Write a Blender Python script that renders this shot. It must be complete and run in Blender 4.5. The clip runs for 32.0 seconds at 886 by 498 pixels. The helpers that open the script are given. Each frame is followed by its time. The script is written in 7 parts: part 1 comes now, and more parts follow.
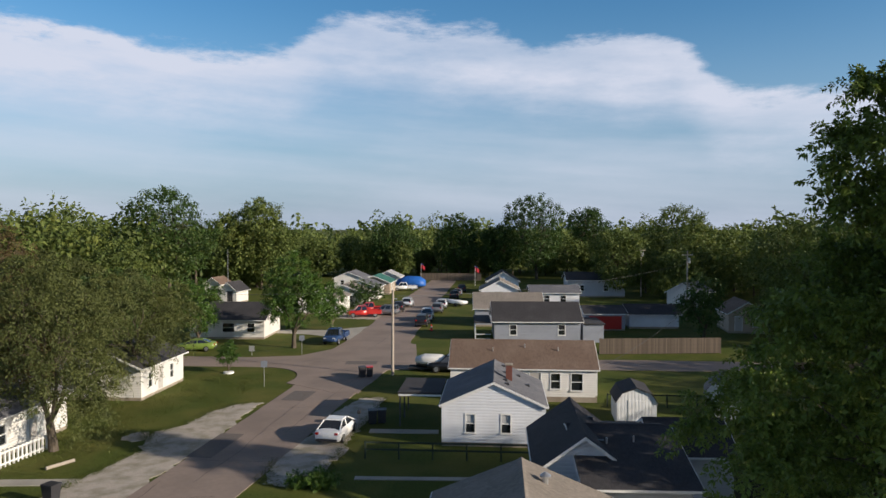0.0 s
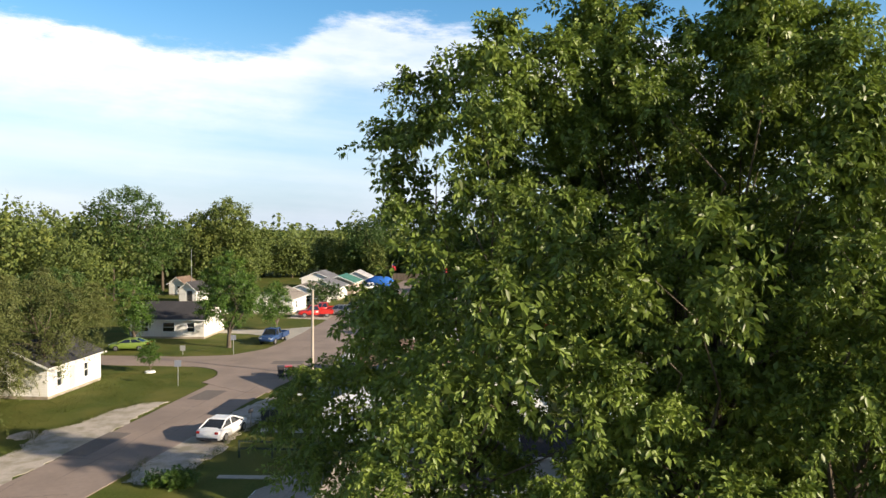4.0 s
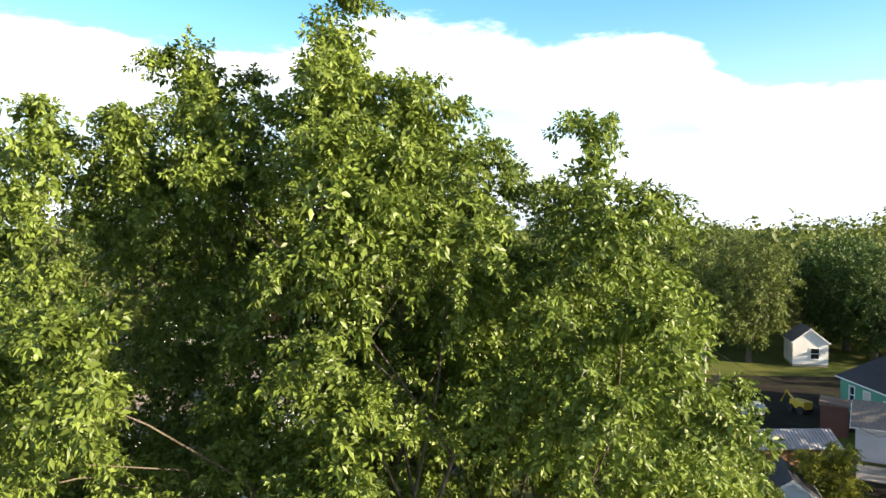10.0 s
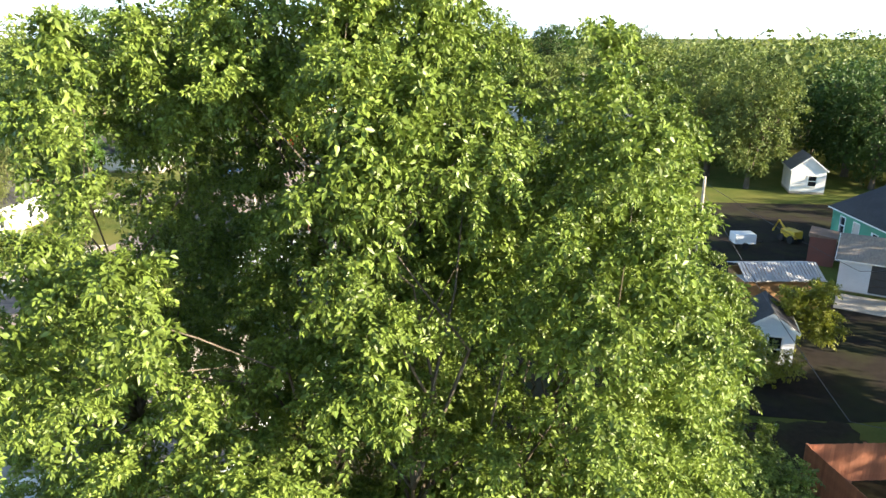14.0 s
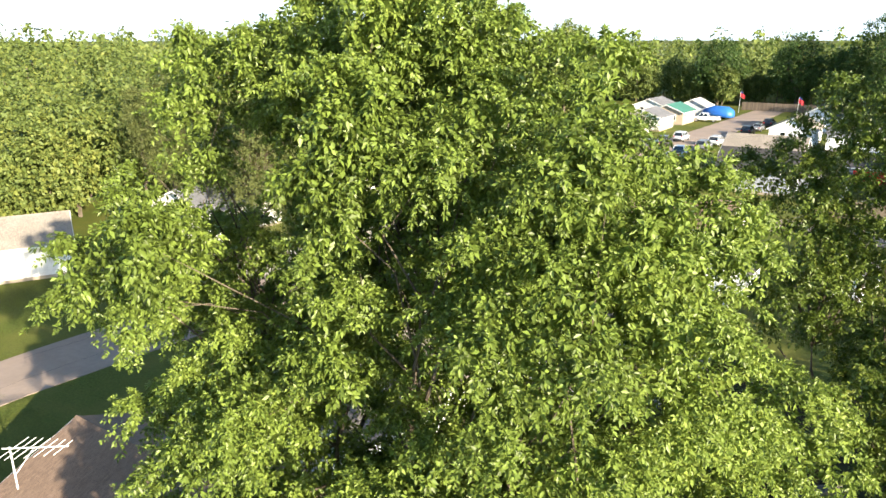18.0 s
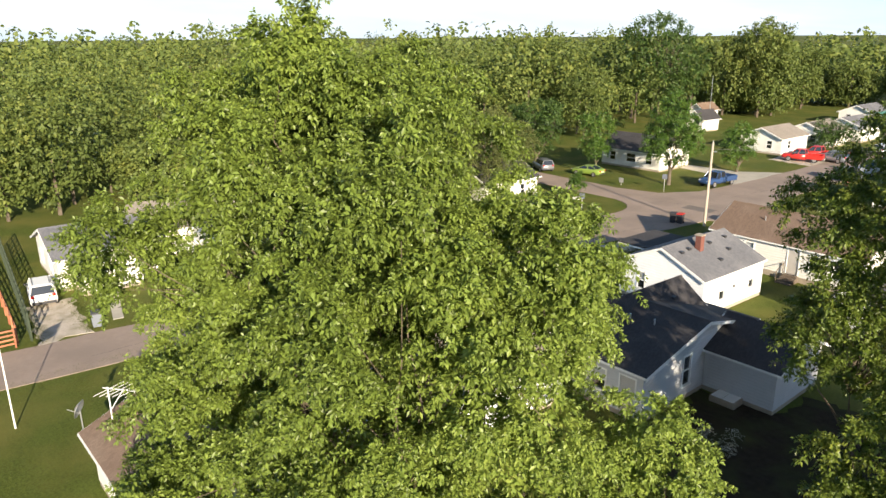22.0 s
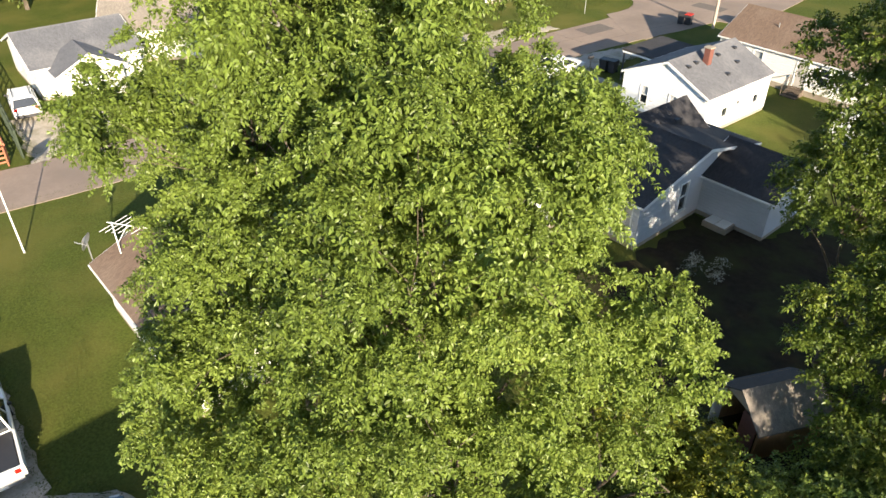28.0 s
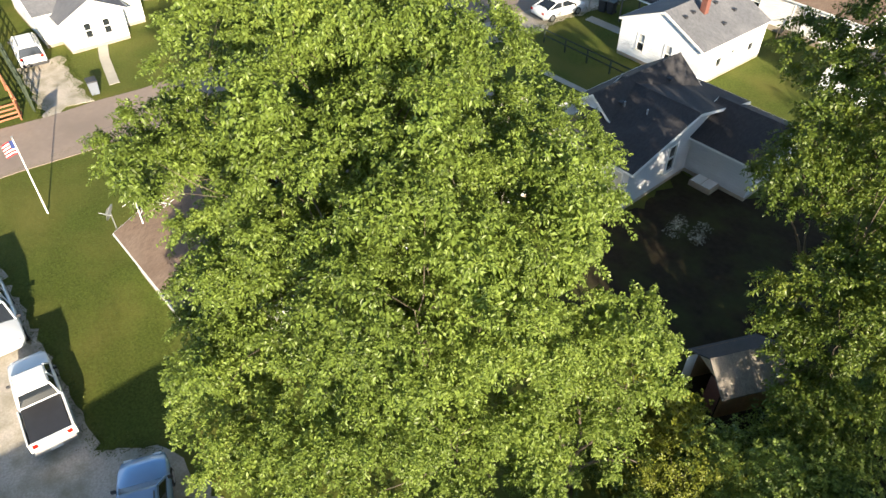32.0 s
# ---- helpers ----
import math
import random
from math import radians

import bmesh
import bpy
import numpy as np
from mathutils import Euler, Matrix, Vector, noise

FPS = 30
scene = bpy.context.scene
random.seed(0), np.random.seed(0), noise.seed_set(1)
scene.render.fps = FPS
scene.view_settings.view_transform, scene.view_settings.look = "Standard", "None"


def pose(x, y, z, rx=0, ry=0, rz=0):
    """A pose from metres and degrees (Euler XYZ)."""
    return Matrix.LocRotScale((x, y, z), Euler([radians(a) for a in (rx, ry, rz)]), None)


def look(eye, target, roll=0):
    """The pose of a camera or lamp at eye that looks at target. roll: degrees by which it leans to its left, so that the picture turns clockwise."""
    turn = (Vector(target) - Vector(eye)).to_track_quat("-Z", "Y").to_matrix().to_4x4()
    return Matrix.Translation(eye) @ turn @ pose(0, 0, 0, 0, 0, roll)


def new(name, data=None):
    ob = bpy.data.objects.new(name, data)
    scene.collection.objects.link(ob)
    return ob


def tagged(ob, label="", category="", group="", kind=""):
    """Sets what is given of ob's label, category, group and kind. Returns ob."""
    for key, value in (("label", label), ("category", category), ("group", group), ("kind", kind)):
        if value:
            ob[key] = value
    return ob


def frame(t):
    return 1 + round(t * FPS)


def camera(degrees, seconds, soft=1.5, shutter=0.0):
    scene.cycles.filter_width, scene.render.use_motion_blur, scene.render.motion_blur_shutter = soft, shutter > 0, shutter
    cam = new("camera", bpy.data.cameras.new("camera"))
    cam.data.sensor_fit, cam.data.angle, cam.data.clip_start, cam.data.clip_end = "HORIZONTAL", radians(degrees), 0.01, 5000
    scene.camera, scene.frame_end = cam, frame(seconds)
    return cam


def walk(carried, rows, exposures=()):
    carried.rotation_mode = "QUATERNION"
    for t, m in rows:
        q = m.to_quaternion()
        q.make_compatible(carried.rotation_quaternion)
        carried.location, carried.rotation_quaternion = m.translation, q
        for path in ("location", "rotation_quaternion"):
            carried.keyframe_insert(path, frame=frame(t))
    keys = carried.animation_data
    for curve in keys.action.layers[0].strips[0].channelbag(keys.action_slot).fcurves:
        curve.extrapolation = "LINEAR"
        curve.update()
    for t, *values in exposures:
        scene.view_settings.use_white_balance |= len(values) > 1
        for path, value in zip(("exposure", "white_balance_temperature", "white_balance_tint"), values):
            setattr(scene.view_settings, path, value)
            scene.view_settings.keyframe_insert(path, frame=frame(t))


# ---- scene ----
cam = camera(64.4, 32.0)
PATH = [
    (0.0, (0.19, -0.09, 14.76), (0.097, 9.908, 14.452), -0.00),
    (0.5, (1.06, -0.10, 14.69), (0.968, 9.898, 14.392), 0.01),
    (1.0, (2.14, -0.18, 14.69), (2.047, 9.812, 14.391), 0.01),
    (1.5, (3.36, -0.22, 14.70), (3.266, 9.779, 14.401), -0.08),
    (2.0, (4.60, -0.28, 14.70), (4.500, 9.715, 14.404), 0.02),
    (2.5, (5.83, -0.35, 14.74), (5.736, 9.643, 14.441), 0.02),
    (3.0, (6.98, -0.30, 14.76), (6.882, 9.691, 14.465), 0.09),
    (3.5, (8.02, -0.21, 14.73), (7.909, 9.783, 14.432), 0.08),
    (5.5, (8.60, 0.03, 14.74), (8.492, 10.029, 14.432), 0.22),
    (6.0, (8.73, 0.12, 14.81), (8.633, 10.111, 14.488), 0.10),
    (6.5, (9.18, 0.17, 14.86), (9.080, 10.164, 14.533), 0.09),
    (7.0, (9.89, 0.18, 14.87), (9.794, 10.173, 14.558), 0.11),
    (7.5, (10.82, 0.20, 14.90), (10.740, 10.196, 14.591), 0.12),
    (8.0, (11.94, 0.23, 14.93), (11.872, 10.225, 14.623), 0.05),
    (8.5, (13.28, 0.27, 14.99), (13.158, 10.259, 14.660), -0.02),
    (9.0, (14.65, 0.29, 15.03), (14.493, 10.282, 14.714), 0.00),
    (9.5, (15.30, 0.23, 15.41), (15.122, 10.226, 15.113), -0.07),
    (10.0, (15.59, 0.21, 16.06), (15.388, 10.203, 15.751), -0.12),
    (10.5, (15.65, 0.21, 16.66), (15.442, 10.204, 16.340), -0.18),
    (11.0, (15.63, 0.24, 17.08), (15.425, 10.232, 16.765), -0.06),
    (11.5, (15.47, 0.23, 17.48), (15.290, 10.220, 16.996), 0.18),
    (12.0, (15.52, 0.11, 17.77), (15.331, 10.052, 16.732), 0.09),
    (12.5, (15.48, -0.01, 17.78), (15.289, 9.860, 16.172), -0.02),
    (13.0, (15.49, -0.08, 17.77), (15.291, 9.671, 15.575), -0.02),
    (13.5, (15.42, -0.10, 17.79), (15.227, 9.508, 15.017), 0.08),
    (14.0, (15.32, -0.13, 17.71), (15.122, 9.432, 14.800), 0.05),
    (14.5, (15.28, -0.10, 17.67), (15.022, 9.468, 14.770), 0.04),
    (15.0, (15.51, -0.03, 17.74), (14.761, 9.510, 14.834), -0.15),
    (15.5, (15.99, 0.02, 17.77), (14.319, 9.444, 14.888), -0.18),
    (17.5, (20.49, 0.56, 17.81), (16.174, 9.102, 14.919), -0.12),
    (18.0, (21.57, 0.80, 17.84), (16.593, 8.979, 14.957), -0.08),
    (18.5, (22.74, 1.13, 17.84), (17.072, 8.851, 14.962), -0.25),
    (19.0, (23.93, 1.53, 17.86), (17.665, 8.779, 14.989), -0.24),
    (19.5, (25.16, 2.02, 17.87), (18.344, 8.747, 14.987), -0.25),
    (20.0, (26.44, 2.72, 17.85), (19.352, 9.160, 14.955), -0.27),
    (20.5, (27.47, 3.21, 17.90), (20.396, 9.656, 15.000), -0.41),
    (21.0, (27.78, 3.35, 18.10), (20.707, 9.793, 15.177), -0.43),
    (21.5, (27.84, 3.41, 18.51), (20.769, 9.840, 15.586), -0.38),
    (22.0, (27.89, 3.41, 18.93), (20.815, 9.838, 16.009), -0.42),
    (22.5, (28.00, 3.45, 19.37), (20.909, 9.880, 16.457), -0.41),
    (23.0, (27.99, 3.43, 19.81), (20.917, 9.856, 16.859), -0.33),
    (23.5, (28.02, 3.47, 20.10), (21.036, 9.809, 16.770), -0.29),
    (24.0, (28.02, 3.45, 20.16), (21.165, 9.687, 16.395), -0.23),
    (24.5, (28.04, 3.44, 20.29), (21.326, 9.550, 16.091), -0.22),
    (25.0, (27.98, 3.46, 20.37), (21.428, 9.428, 15.746), -0.15),
    (25.5, (27.89, 3.49, 20.48), (21.517, 9.312, 15.436), -0.08),
    (27.5, (26.96, 3.57, 20.61), (20.936, 9.212, 14.970), 0.09),
    (28.0, (26.67, 3.85, 20.74), (20.643, 9.496, 15.100), 0.18),
    (28.5, (26.59, 3.96, 21.18), (20.561, 9.606, 15.542), 0.17),
    (29.0, (26.58, 3.94, 21.67), (20.551, 9.602, 16.054), 0.17),
    (29.5, (26.54, 3.92, 22.18), (20.512, 9.592, 16.576), 0.18),
    (30.0, (26.49, 3.86, 22.70), (20.465, 9.552, 17.107), 0.27),
    (30.5, (26.49, 3.86, 23.26), (20.456, 9.548, 17.675), 0.28),
    (31.0, (26.58, 3.81, 23.69), (20.687, 9.371, 17.826), 0.27),
    (31.5, (26.64, 3.79, 24.08), (21.010, 9.097, 17.749), 0.24),
    (32.0, (26.63, 3.74, 24.52), (21.235, 8.838, 17.818), 0.34),
]
EXPOSURES = [(0.0, 0.12, 6400, 13), (3.5, 0.75, 6850, 13), (6.0, 1.35, 7150, 13), (8.0, 1.95, 7300, 13), (9.0, 2.25, 7300, 13), (9.7, 2.0, 7250, 13), (10.5, 1.25, 7050, 13), (12.2, 1.0, 6950, 12), (13.0, 1.4, 6650, 10), (14.0, 2.25, 6800, 8), (15.5, 2.25, 6750, 7), (19.0, 1.65, 6900, 8), (20.5, 1.3, 6950, 9), (23.0, 1.2, 6950, 11), (27.5, 1.46, 6950, 10), (32.0, 1.58, 6900, 8)]
walk(cam, [(t, look(e, g, r)) for t, e, g, r in PATH], EXPOSURES)

# ---- world and sun ----
SUN_TO = Vector((0.92 * math.cos(radians(18)), -0.39 * math.cos(radians(18)), math.sin(radians(18)))).normalized()
world = bpy.data.worlds.new("sky")
scene.world = world
world.use_nodes = True
wn, wl = world.node_tree.nodes, world.node_tree.links
wn.clear()
w_out = wn.new("ShaderNodeOutputWorld")
w_bg = wn.new("ShaderNodeBackground")
w_sky = wn.new("ShaderNodeTexSky")
w_sky.sky_type, w_sky.sun_disc = "NISHITA", False
w_sky.sun_elevation, w_sky.sun_rotation = radians(18), math.atan2(0.92, -0.39)
w_sky.air_density, w_sky.dust_density, w_sky.ozone_density = 1.0, 0.6, 1.6
w_bg.inputs["Strength"].default_value = 0.05
w_tc = wn.new("ShaderNodeTexCoord")


def wmath(op, a, b=None, c=None):
    n = wn.new("ShaderNodeMath")
    n.operation = op
    for i, v in enumerate((a, b, c)):
        if v is None:
            continue
        if isinstance(v, (int, float)):
            n.inputs[i].default_value = v
        else:
            wl.new(v, n.inputs[i])
    return n.outputs[0]


def wsmooth(v, lo, hi):
    n = wn.new("ShaderNodeMapRange")
    n.interpolation_type = "SMOOTHSTEP"
    n.inputs[1].default_value, n.inputs[2].default_value = lo, hi
    wl.new(v, n.inputs[0])
    return n.outputs[0]


w_sep = wn.new("ShaderNodeSeparateXYZ")
wl.new(w_tc.outputs["Generated"], w_sep.inputs[0])
az = wmath("ARCTAN2", w_sep.outputs[0], w_sep.outputs[1])
el = wmath("ARCSINE", w_sep.outputs[2])
w_comb = wn.new("ShaderNodeCombineXYZ")
wl.new(wmath("MULTIPLY", az, 1.0), w_comb.inputs[0])
wl.new(wmath("MULTIPLY", el, 3.2), w_comb.inputs[1])


# long streaks, slanting down to the east
w_long = wn.new("ShaderNodeCombineXYZ")
wl.new(wmath("MULTIPLY", az, 1.3), w_long.inputs[0])
wl.new(wmath("MULTIPLY", wmath("MULTIPLY_ADD", az, 0.07, el), 15.0), w_long.inputs[1])


def wnoise(scale, detail, rough, offset, space=w_comb):
    m = wn.new("ShaderNodeMapping")
    m.inputs["Location"].default_value = offset
    wl.new(space.outputs[0], m.inputs["Vector"])
    n = wn.new("ShaderNodeTexNoise")
    n.inputs["Scale"].default_value, n.inputs["Detail"].default_value, n.inputs["Roughness"].default_value = scale, detail, rough
    wl.new(m.outputs[0], n.inputs["Vector"])
    return n.outputs["Fac"]


n_big = wnoise(2.2, 4.0, 0.5, (3.1, 0.4, 0.0))
n_fine = wnoise(9.0, 10.0, 0.65, (0.7, 5.2, 0.0))
# the cloud bank's upper edge by azimuth: high to the north-west, a notch to the north, falling steeply to the north-east
w_ramp = wn.new("ShaderNodeValToRGB")
wl.new(wmath("MULTIPLY_ADD", az, 0.5, 0.5), w_ramp.inputs[0])
stops = w_ramp.color_ramp.elements
for a_, e_ in ((-0.562, 0.254), (-0.371, 0.237), (-0.23, 0.236), (-0.17, 0.283), (-0.13, 0.291), (0.061, 0.274), (0.117, 0.252), (0.20, 0.258), (0.308, 0.254), (0.357, 0.203), (0.395, 0.18), (0.52, 0.172)):
    st = stops.new(a_ * 0.5 + 0.5)
    st.color = (e_, e_, e_, 1)
stops[0].color, stops[-1].color = (0.34, 0.34, 0.34, 1), (0.13, 0.13, 0.13, 1)
edge = wmath("ADD", w_ramp.outputs[0], wmath("MULTIPLY", wmath("SUBTRACT", n_big, 0.5), 0.03))
edge = wmath("ADD", edge, wmath("MULTIPLY", wmath("SUBTRACT", n_fine, 0.5), 0.1))
depth = wmath("SUBTRACT", edge, el)
under = wsmooth(depth, -0.006, 0.022)
wisps = wsmooth(wnoise(3.0, 7.0, 0.62, (9.0, 1.0, 0.0)), 0.30, 0.72)
streaks = wsmooth(wnoise(1.1, 5.0, 0.5, (4.0, 2.0, 0.0), w_long), 0.3, 0.75)
rim = wmath("SUBTRACT", 1.0, wsmooth(depth, 0.03, 0.12))
body = wmath("MULTIPLY_ADD", streaks, 0.42, wmath("MULTIPLY", wisps, 0.2))
body = wmath("MULTIPLY", under, wmath("ADD", body, wmath("MULTIPLY", rim, wmath("MULTIPLY_ADD", wisps, 0.2, 0.45))))
veil = wmath("MULTIPLY", wsmooth(el, 0.36, 0.75), wsmooth(wnoise(1.6, 5.0, 0.6, (2.0, 7.0, 0.0)), 0.25, 0.6))
cover = wmath("MINIMUM", wmath("ADD", body, wmath("MULTIPLY", veil, 0.12)), 0.96)
w_mix = wn.new("ShaderNodeMix")
w_mix.data_type = "RGBA"
wl.new(cover, w_mix.inputs["Factor"])
w_hs = wn.new("ShaderNodeHueSaturation")
w_hs.inputs["Saturation"].default_value = 1.4
# the sky deepens towards the zenith
wl.new(wmath("MULTIPLY_ADD", wsmooth(el, 0.3, 0.95), -2.0, 2.4), w_hs.inputs["Value"])
wl.new(w_sky.outputs[0], w_hs.inputs["Color"])
w_haze = wn.new("ShaderNodeMix")
w_haze.data_type = "RGBA"
wl.new(wmath("MULTIPLY", wsmooth(wmath("SUBTRACT", 0.3, el), 0.0, 0.3), 0.8), w_haze.inputs["Factor"])
wl.new(w_hs.outputs[0], w_haze.inputs["A"])
w_haze.inputs["B"].default_value = (4.7, 7.1, 10.5, 1)
wl.new(w_haze.outputs["Result"], w_mix.inputs["A"])
w_mix.inputs["B"].default_value = (12.2, 13.0, 14.8, 1)
wl.new(w_mix.outputs["Result"], w_bg.inputs["Color"])
wl.new(w_bg.outputs[0], w_out.inputs[0])

sun = bpy.data.lights.new("sun", "SUN")
sun.energy, sun.angle, sun.color = 5.0, radians(0.53), (1.0, 0.88, 0.70)
sun_ob = new("sun", sun)
sun_ob.matrix_world = look((0, 0, 80), Vector((0, 0, 80)) - SUN_TO * 10)


# ---- materials ----
def material(name, colour, rough=0.8, metal=0.0, vary=0.25, scale=4.0, bump=0.0, bump_scale=40.0, spec=0.5, second=None, second_scale=0.6, island=0.0, obrand=0.0):
    m = bpy.data.materials.new(name)
    m.use_nodes = True
    n, l = m.node_tree.nodes, m.node_tree.links
    b = n["Principled BSDF"]
    b.inputs["Roughness"].default_value, b.inputs["Metallic"].default_value = rough, metal
    b.inputs["Specular IOR Level"].default_value = spec
    tc = n.new("ShaderNodeTexCoord")
    t1 = n.new("ShaderNodeTexNoise")
    t1.inputs["Scale"].default_value, t1.inputs["Detail"].default_value = scale, 6
    l.new(tc.outputs["Object"], t1.inputs["Vector"])
    t2 = n.new("ShaderNodeTexNoise")
    t2.inputs["Scale"].default_value, t2.inputs["Detail"].default_value = second_scale, 4
    l.new(tc.outputs["Object"], t2.inputs["Vector"])
    mx = n.new("ShaderNodeMix")
    mx.data_type = "RGBA"
    mx.inputs["A"].default_value = (*[c * (1 - vary) for c in colour], 1)
    mx.inputs["B"].default_value = (*[min(1, c * (1 + vary)) for c in colour], 1)
    l.new(t1.outputs["Fac"], mx.inputs["Factor"])
    m2 = n.new("ShaderNodeMix")
    m2.data_type = "RGBA"
    r2 = n.new("ShaderNodeMapRange")
    r2.inputs[1].default_value, r2.inputs[2].default_value, r2.inputs[4].default_value = 0.42, 0.68, 0.85 if second else 0.0
    l.new(t2.outputs["Fac"], r2.inputs[0])
    l.new(r2.outputs[0], m2.inputs["Factor"])
    l.new(mx.outputs["Result"], m2.inputs["A"])
    m2.inputs["B"].default_value = (*(second or colour), 1)
    last = m2.outputs["Result"]
    if island or obrand:
        rnd = n.new("ShaderNodeNewGeometry").outputs["Random Per Island"] if island else n.new("ShaderNodeObjectInfo").outputs["Random"]
        mr = n.new("ShaderNodeMapRange")
        mr.inputs[3].default_value, mr.inputs[4].default_value = 1 - (island or obrand), 1 + (island or obrand)
        l.new(rnd, mr.inputs[0])
        hs = n.new("ShaderNodeHueSaturation")
        l.new(mr.outputs[0], hs.inputs["Value"])
        l.new(last, hs.inputs["Color"])
        last = hs.outputs[0]
    l.new(last, b.inputs["Base Color"])
    if bump:
        t3 = n.new("ShaderNodeTexNoise")
        t3.inputs["Scale"].default_value, t3.inputs["Detail"].default_value = bump_scale, 5
        l.new(tc.outputs["Object"], t3.inputs["Vector"])
        bp = n.new("ShaderNodeBump")
        bp.inputs["Strength"].default_value, bp.inputs["Distance"].default_value = bump, 0.02
        l.new(t3.outputs["Fac"], bp.inputs["Height"])
        l.new(bp.outputs[0], b.inputs["Normal"])
    return m


def leaf_material(name, colour, yellow, shade=0.5, gloss=0.4):
    """Leaves: diffuse and translucent, with a dull sheen, each leaf a little different."""
    m = bpy.data.materials.new(name)
    m.use_nodes = True
    n, l = m.node_tree.nodes, m.node_tree.links
    b = n["Principled BSDF"]
    out = n["Material Output"]
    geo = n.new("ShaderNodeNewGeometry")
    tc = n.new("ShaderNodeTexCoord")
    big = n.new("ShaderNodeTexNoise")
    big.inputs["Scale"].default_value, big.inputs["Detail"].default_value = 0.55, 3
    l.new(tc.outputs["Object"], big.inputs["Vector"])
    add = n.new("ShaderNodeMath")
    add.operation = "MULTIPLY_ADD"
    l.new(geo.outputs["Random Per Island"], add.inputs[0])
    add.inputs[1].default_value = 0.55
    mr = n.new("ShaderNodeMapRange")
    mr.inputs[1].default_value, mr.inputs[2].default_value, mr.inputs[4].default_value = 0.38, 0.64, 0.55
    wide = n.new("ShaderNodeTexNoise")
    wide.inputs["Scale"].default_value, wide.inputs["Detail"].default_value = 0.09, 2
    l.new(tc.outputs["Object"], wide.inputs["Vector"])
    both = n.new("ShaderNodeMix")
    both.inputs["Factor"].default_value = 0.5
    l.new(big.outputs["Fac"], both.inputs["A"])
    l.new(wide.outputs["Fac"], both.inputs["B"])
    l.new(both.outputs["Result"], mr.inputs[0])
    l.new(mr.outputs[0], add.inputs[2])
    ramp = n.new("ShaderNodeValToRGB")
    e = ramp.color_ramp.elements
    e[0].color, e[1].color = (*[c * shade for c in colour], 1), (*yellow, 1)
    mid = e.new(0.5)
    mid.color = (*colour, 1)
    l.new(add.outputs[0], ramp.inputs[0])
    l.new(ramp.outputs[0], b.inputs["Base Color"])
    b.inputs["Roughness"].default_value, b.inputs["Specular IOR Level"].default_value = gloss, 0.3
    tr = n.new("ShaderNodeBsdfTranslucent")
    hs = n.new("ShaderNodeHueSaturation")
    hs.inputs["Value"].default_value, hs.inputs["Saturation"].default_value = 1.2, 1.05
    l.new(ramp.outputs[0], hs.inputs["Color"])
    l.new(hs.outputs[0], tr.inputs["Color"])
    mix = n.new("ShaderNodeMixShader")
    mix.inputs[0].default_value = 0.24
    l.new(b.outputs[0], mix.inputs[1])
    l.new(tr.outputs[0], mix.inputs[2])
    l.new(mix.outputs[0], out.inputs[0])
    return m


def siding(name, colour, course=0.2, dirt=0.12, vertical=False):
    """Lapped boards: shadowed laps by relief, with dirt in streaks."""
    m = material(name, colour, 0.55, vary=0.08, scale=1.5, second=tuple(c * (1 - dirt) for c in colour), second_scale=0.5)
    n, l = m.node_tree.nodes, m.node_tree.links
    tc = n.new("ShaderNodeTexCoord")
    sep = n.new("ShaderNodeSeparateXYZ")
    l.new(tc.outputs["Object"], sep.inputs[0])
    mod = n.new("ShaderNodeMath")
    mod.operation = "FRACT"
    mul = n.new("ShaderNodeMath")
    mul.operation = "MULTIPLY"
    mul.inputs[1].default_value = 1 / course
    if vertical:
        s = n.new("ShaderNodeMath")
        s.operation = "ADD"
        l.new(sep.outputs[0], s.inputs[0])
        l.new(sep.outputs[1], s.inputs[1])
        l.new(s.outputs[0], mul.inputs[0])
    else:
        l.new(sep.outputs[2], mul.inputs[0])
    l.new(mul.outputs[0], mod.inputs[0])
    pw = n.new("ShaderNodeMath")
    pw.operation = "POWER"
    pw.inputs[1].default_value = 3.0
    l.new(mod.outputs[0], pw.inputs[0])
    bp = n.new("ShaderNodeBump")
    bp.invert = True
    bp.inputs["Strength"].default_value, bp.inputs["Distance"].default_value = 0.9, 0.04
    l.new(pw.outputs[0], bp.inputs["Height"])
    l.new(bp.outputs[0], n["Principled BSDF"].inputs["Normal"])
    return m


def shingle(name, colour, vary=0.3, second=None):
    """Three-tab shingles: rows down the slope, tabs of uneven tone."""
    m = material(name, colour, 0.92, vary=vary, scale=7.0, second=second, second_scale=0.45, bump=0.35, bump_scale=60)
    n, l = m.node_tree.nodes, m.node_tree.links
    b = n["Principled BSDF"]
    src = b.inputs["Base Color"].links[0].from_socket
    tc = n.new("ShaderNodeTexCoord")
    br = n.new("ShaderNodeTexBrick")
    br.inputs["Scale"].default_value = 3.0
    br.inputs["Color1"].default_value, br.inputs["Color2"].default_value, br.inputs["Mortar"].default_value = (0.8, 0.8, 0.8, 1), (1.15, 1.15, 1.15, 1), (0.6, 0.6, 0.6, 1)
    br.inputs["Mortar Size"].default_value = 0.012
    l.new(tc.outputs["Object"], br.inputs["Vector"])
    mx = n.new("ShaderNodeMix")
    mx.data_type, mx.blend_type = "RGBA", "MULTIPLY"
    mx.inputs["Factor"].default_value = 0.8
    l.new(src, mx.inputs["A"])
    l.new(br.outputs[0], mx.inputs["B"])
    l.new(mx.outputs["Result"], b.inputs["Base Color"])
    return m


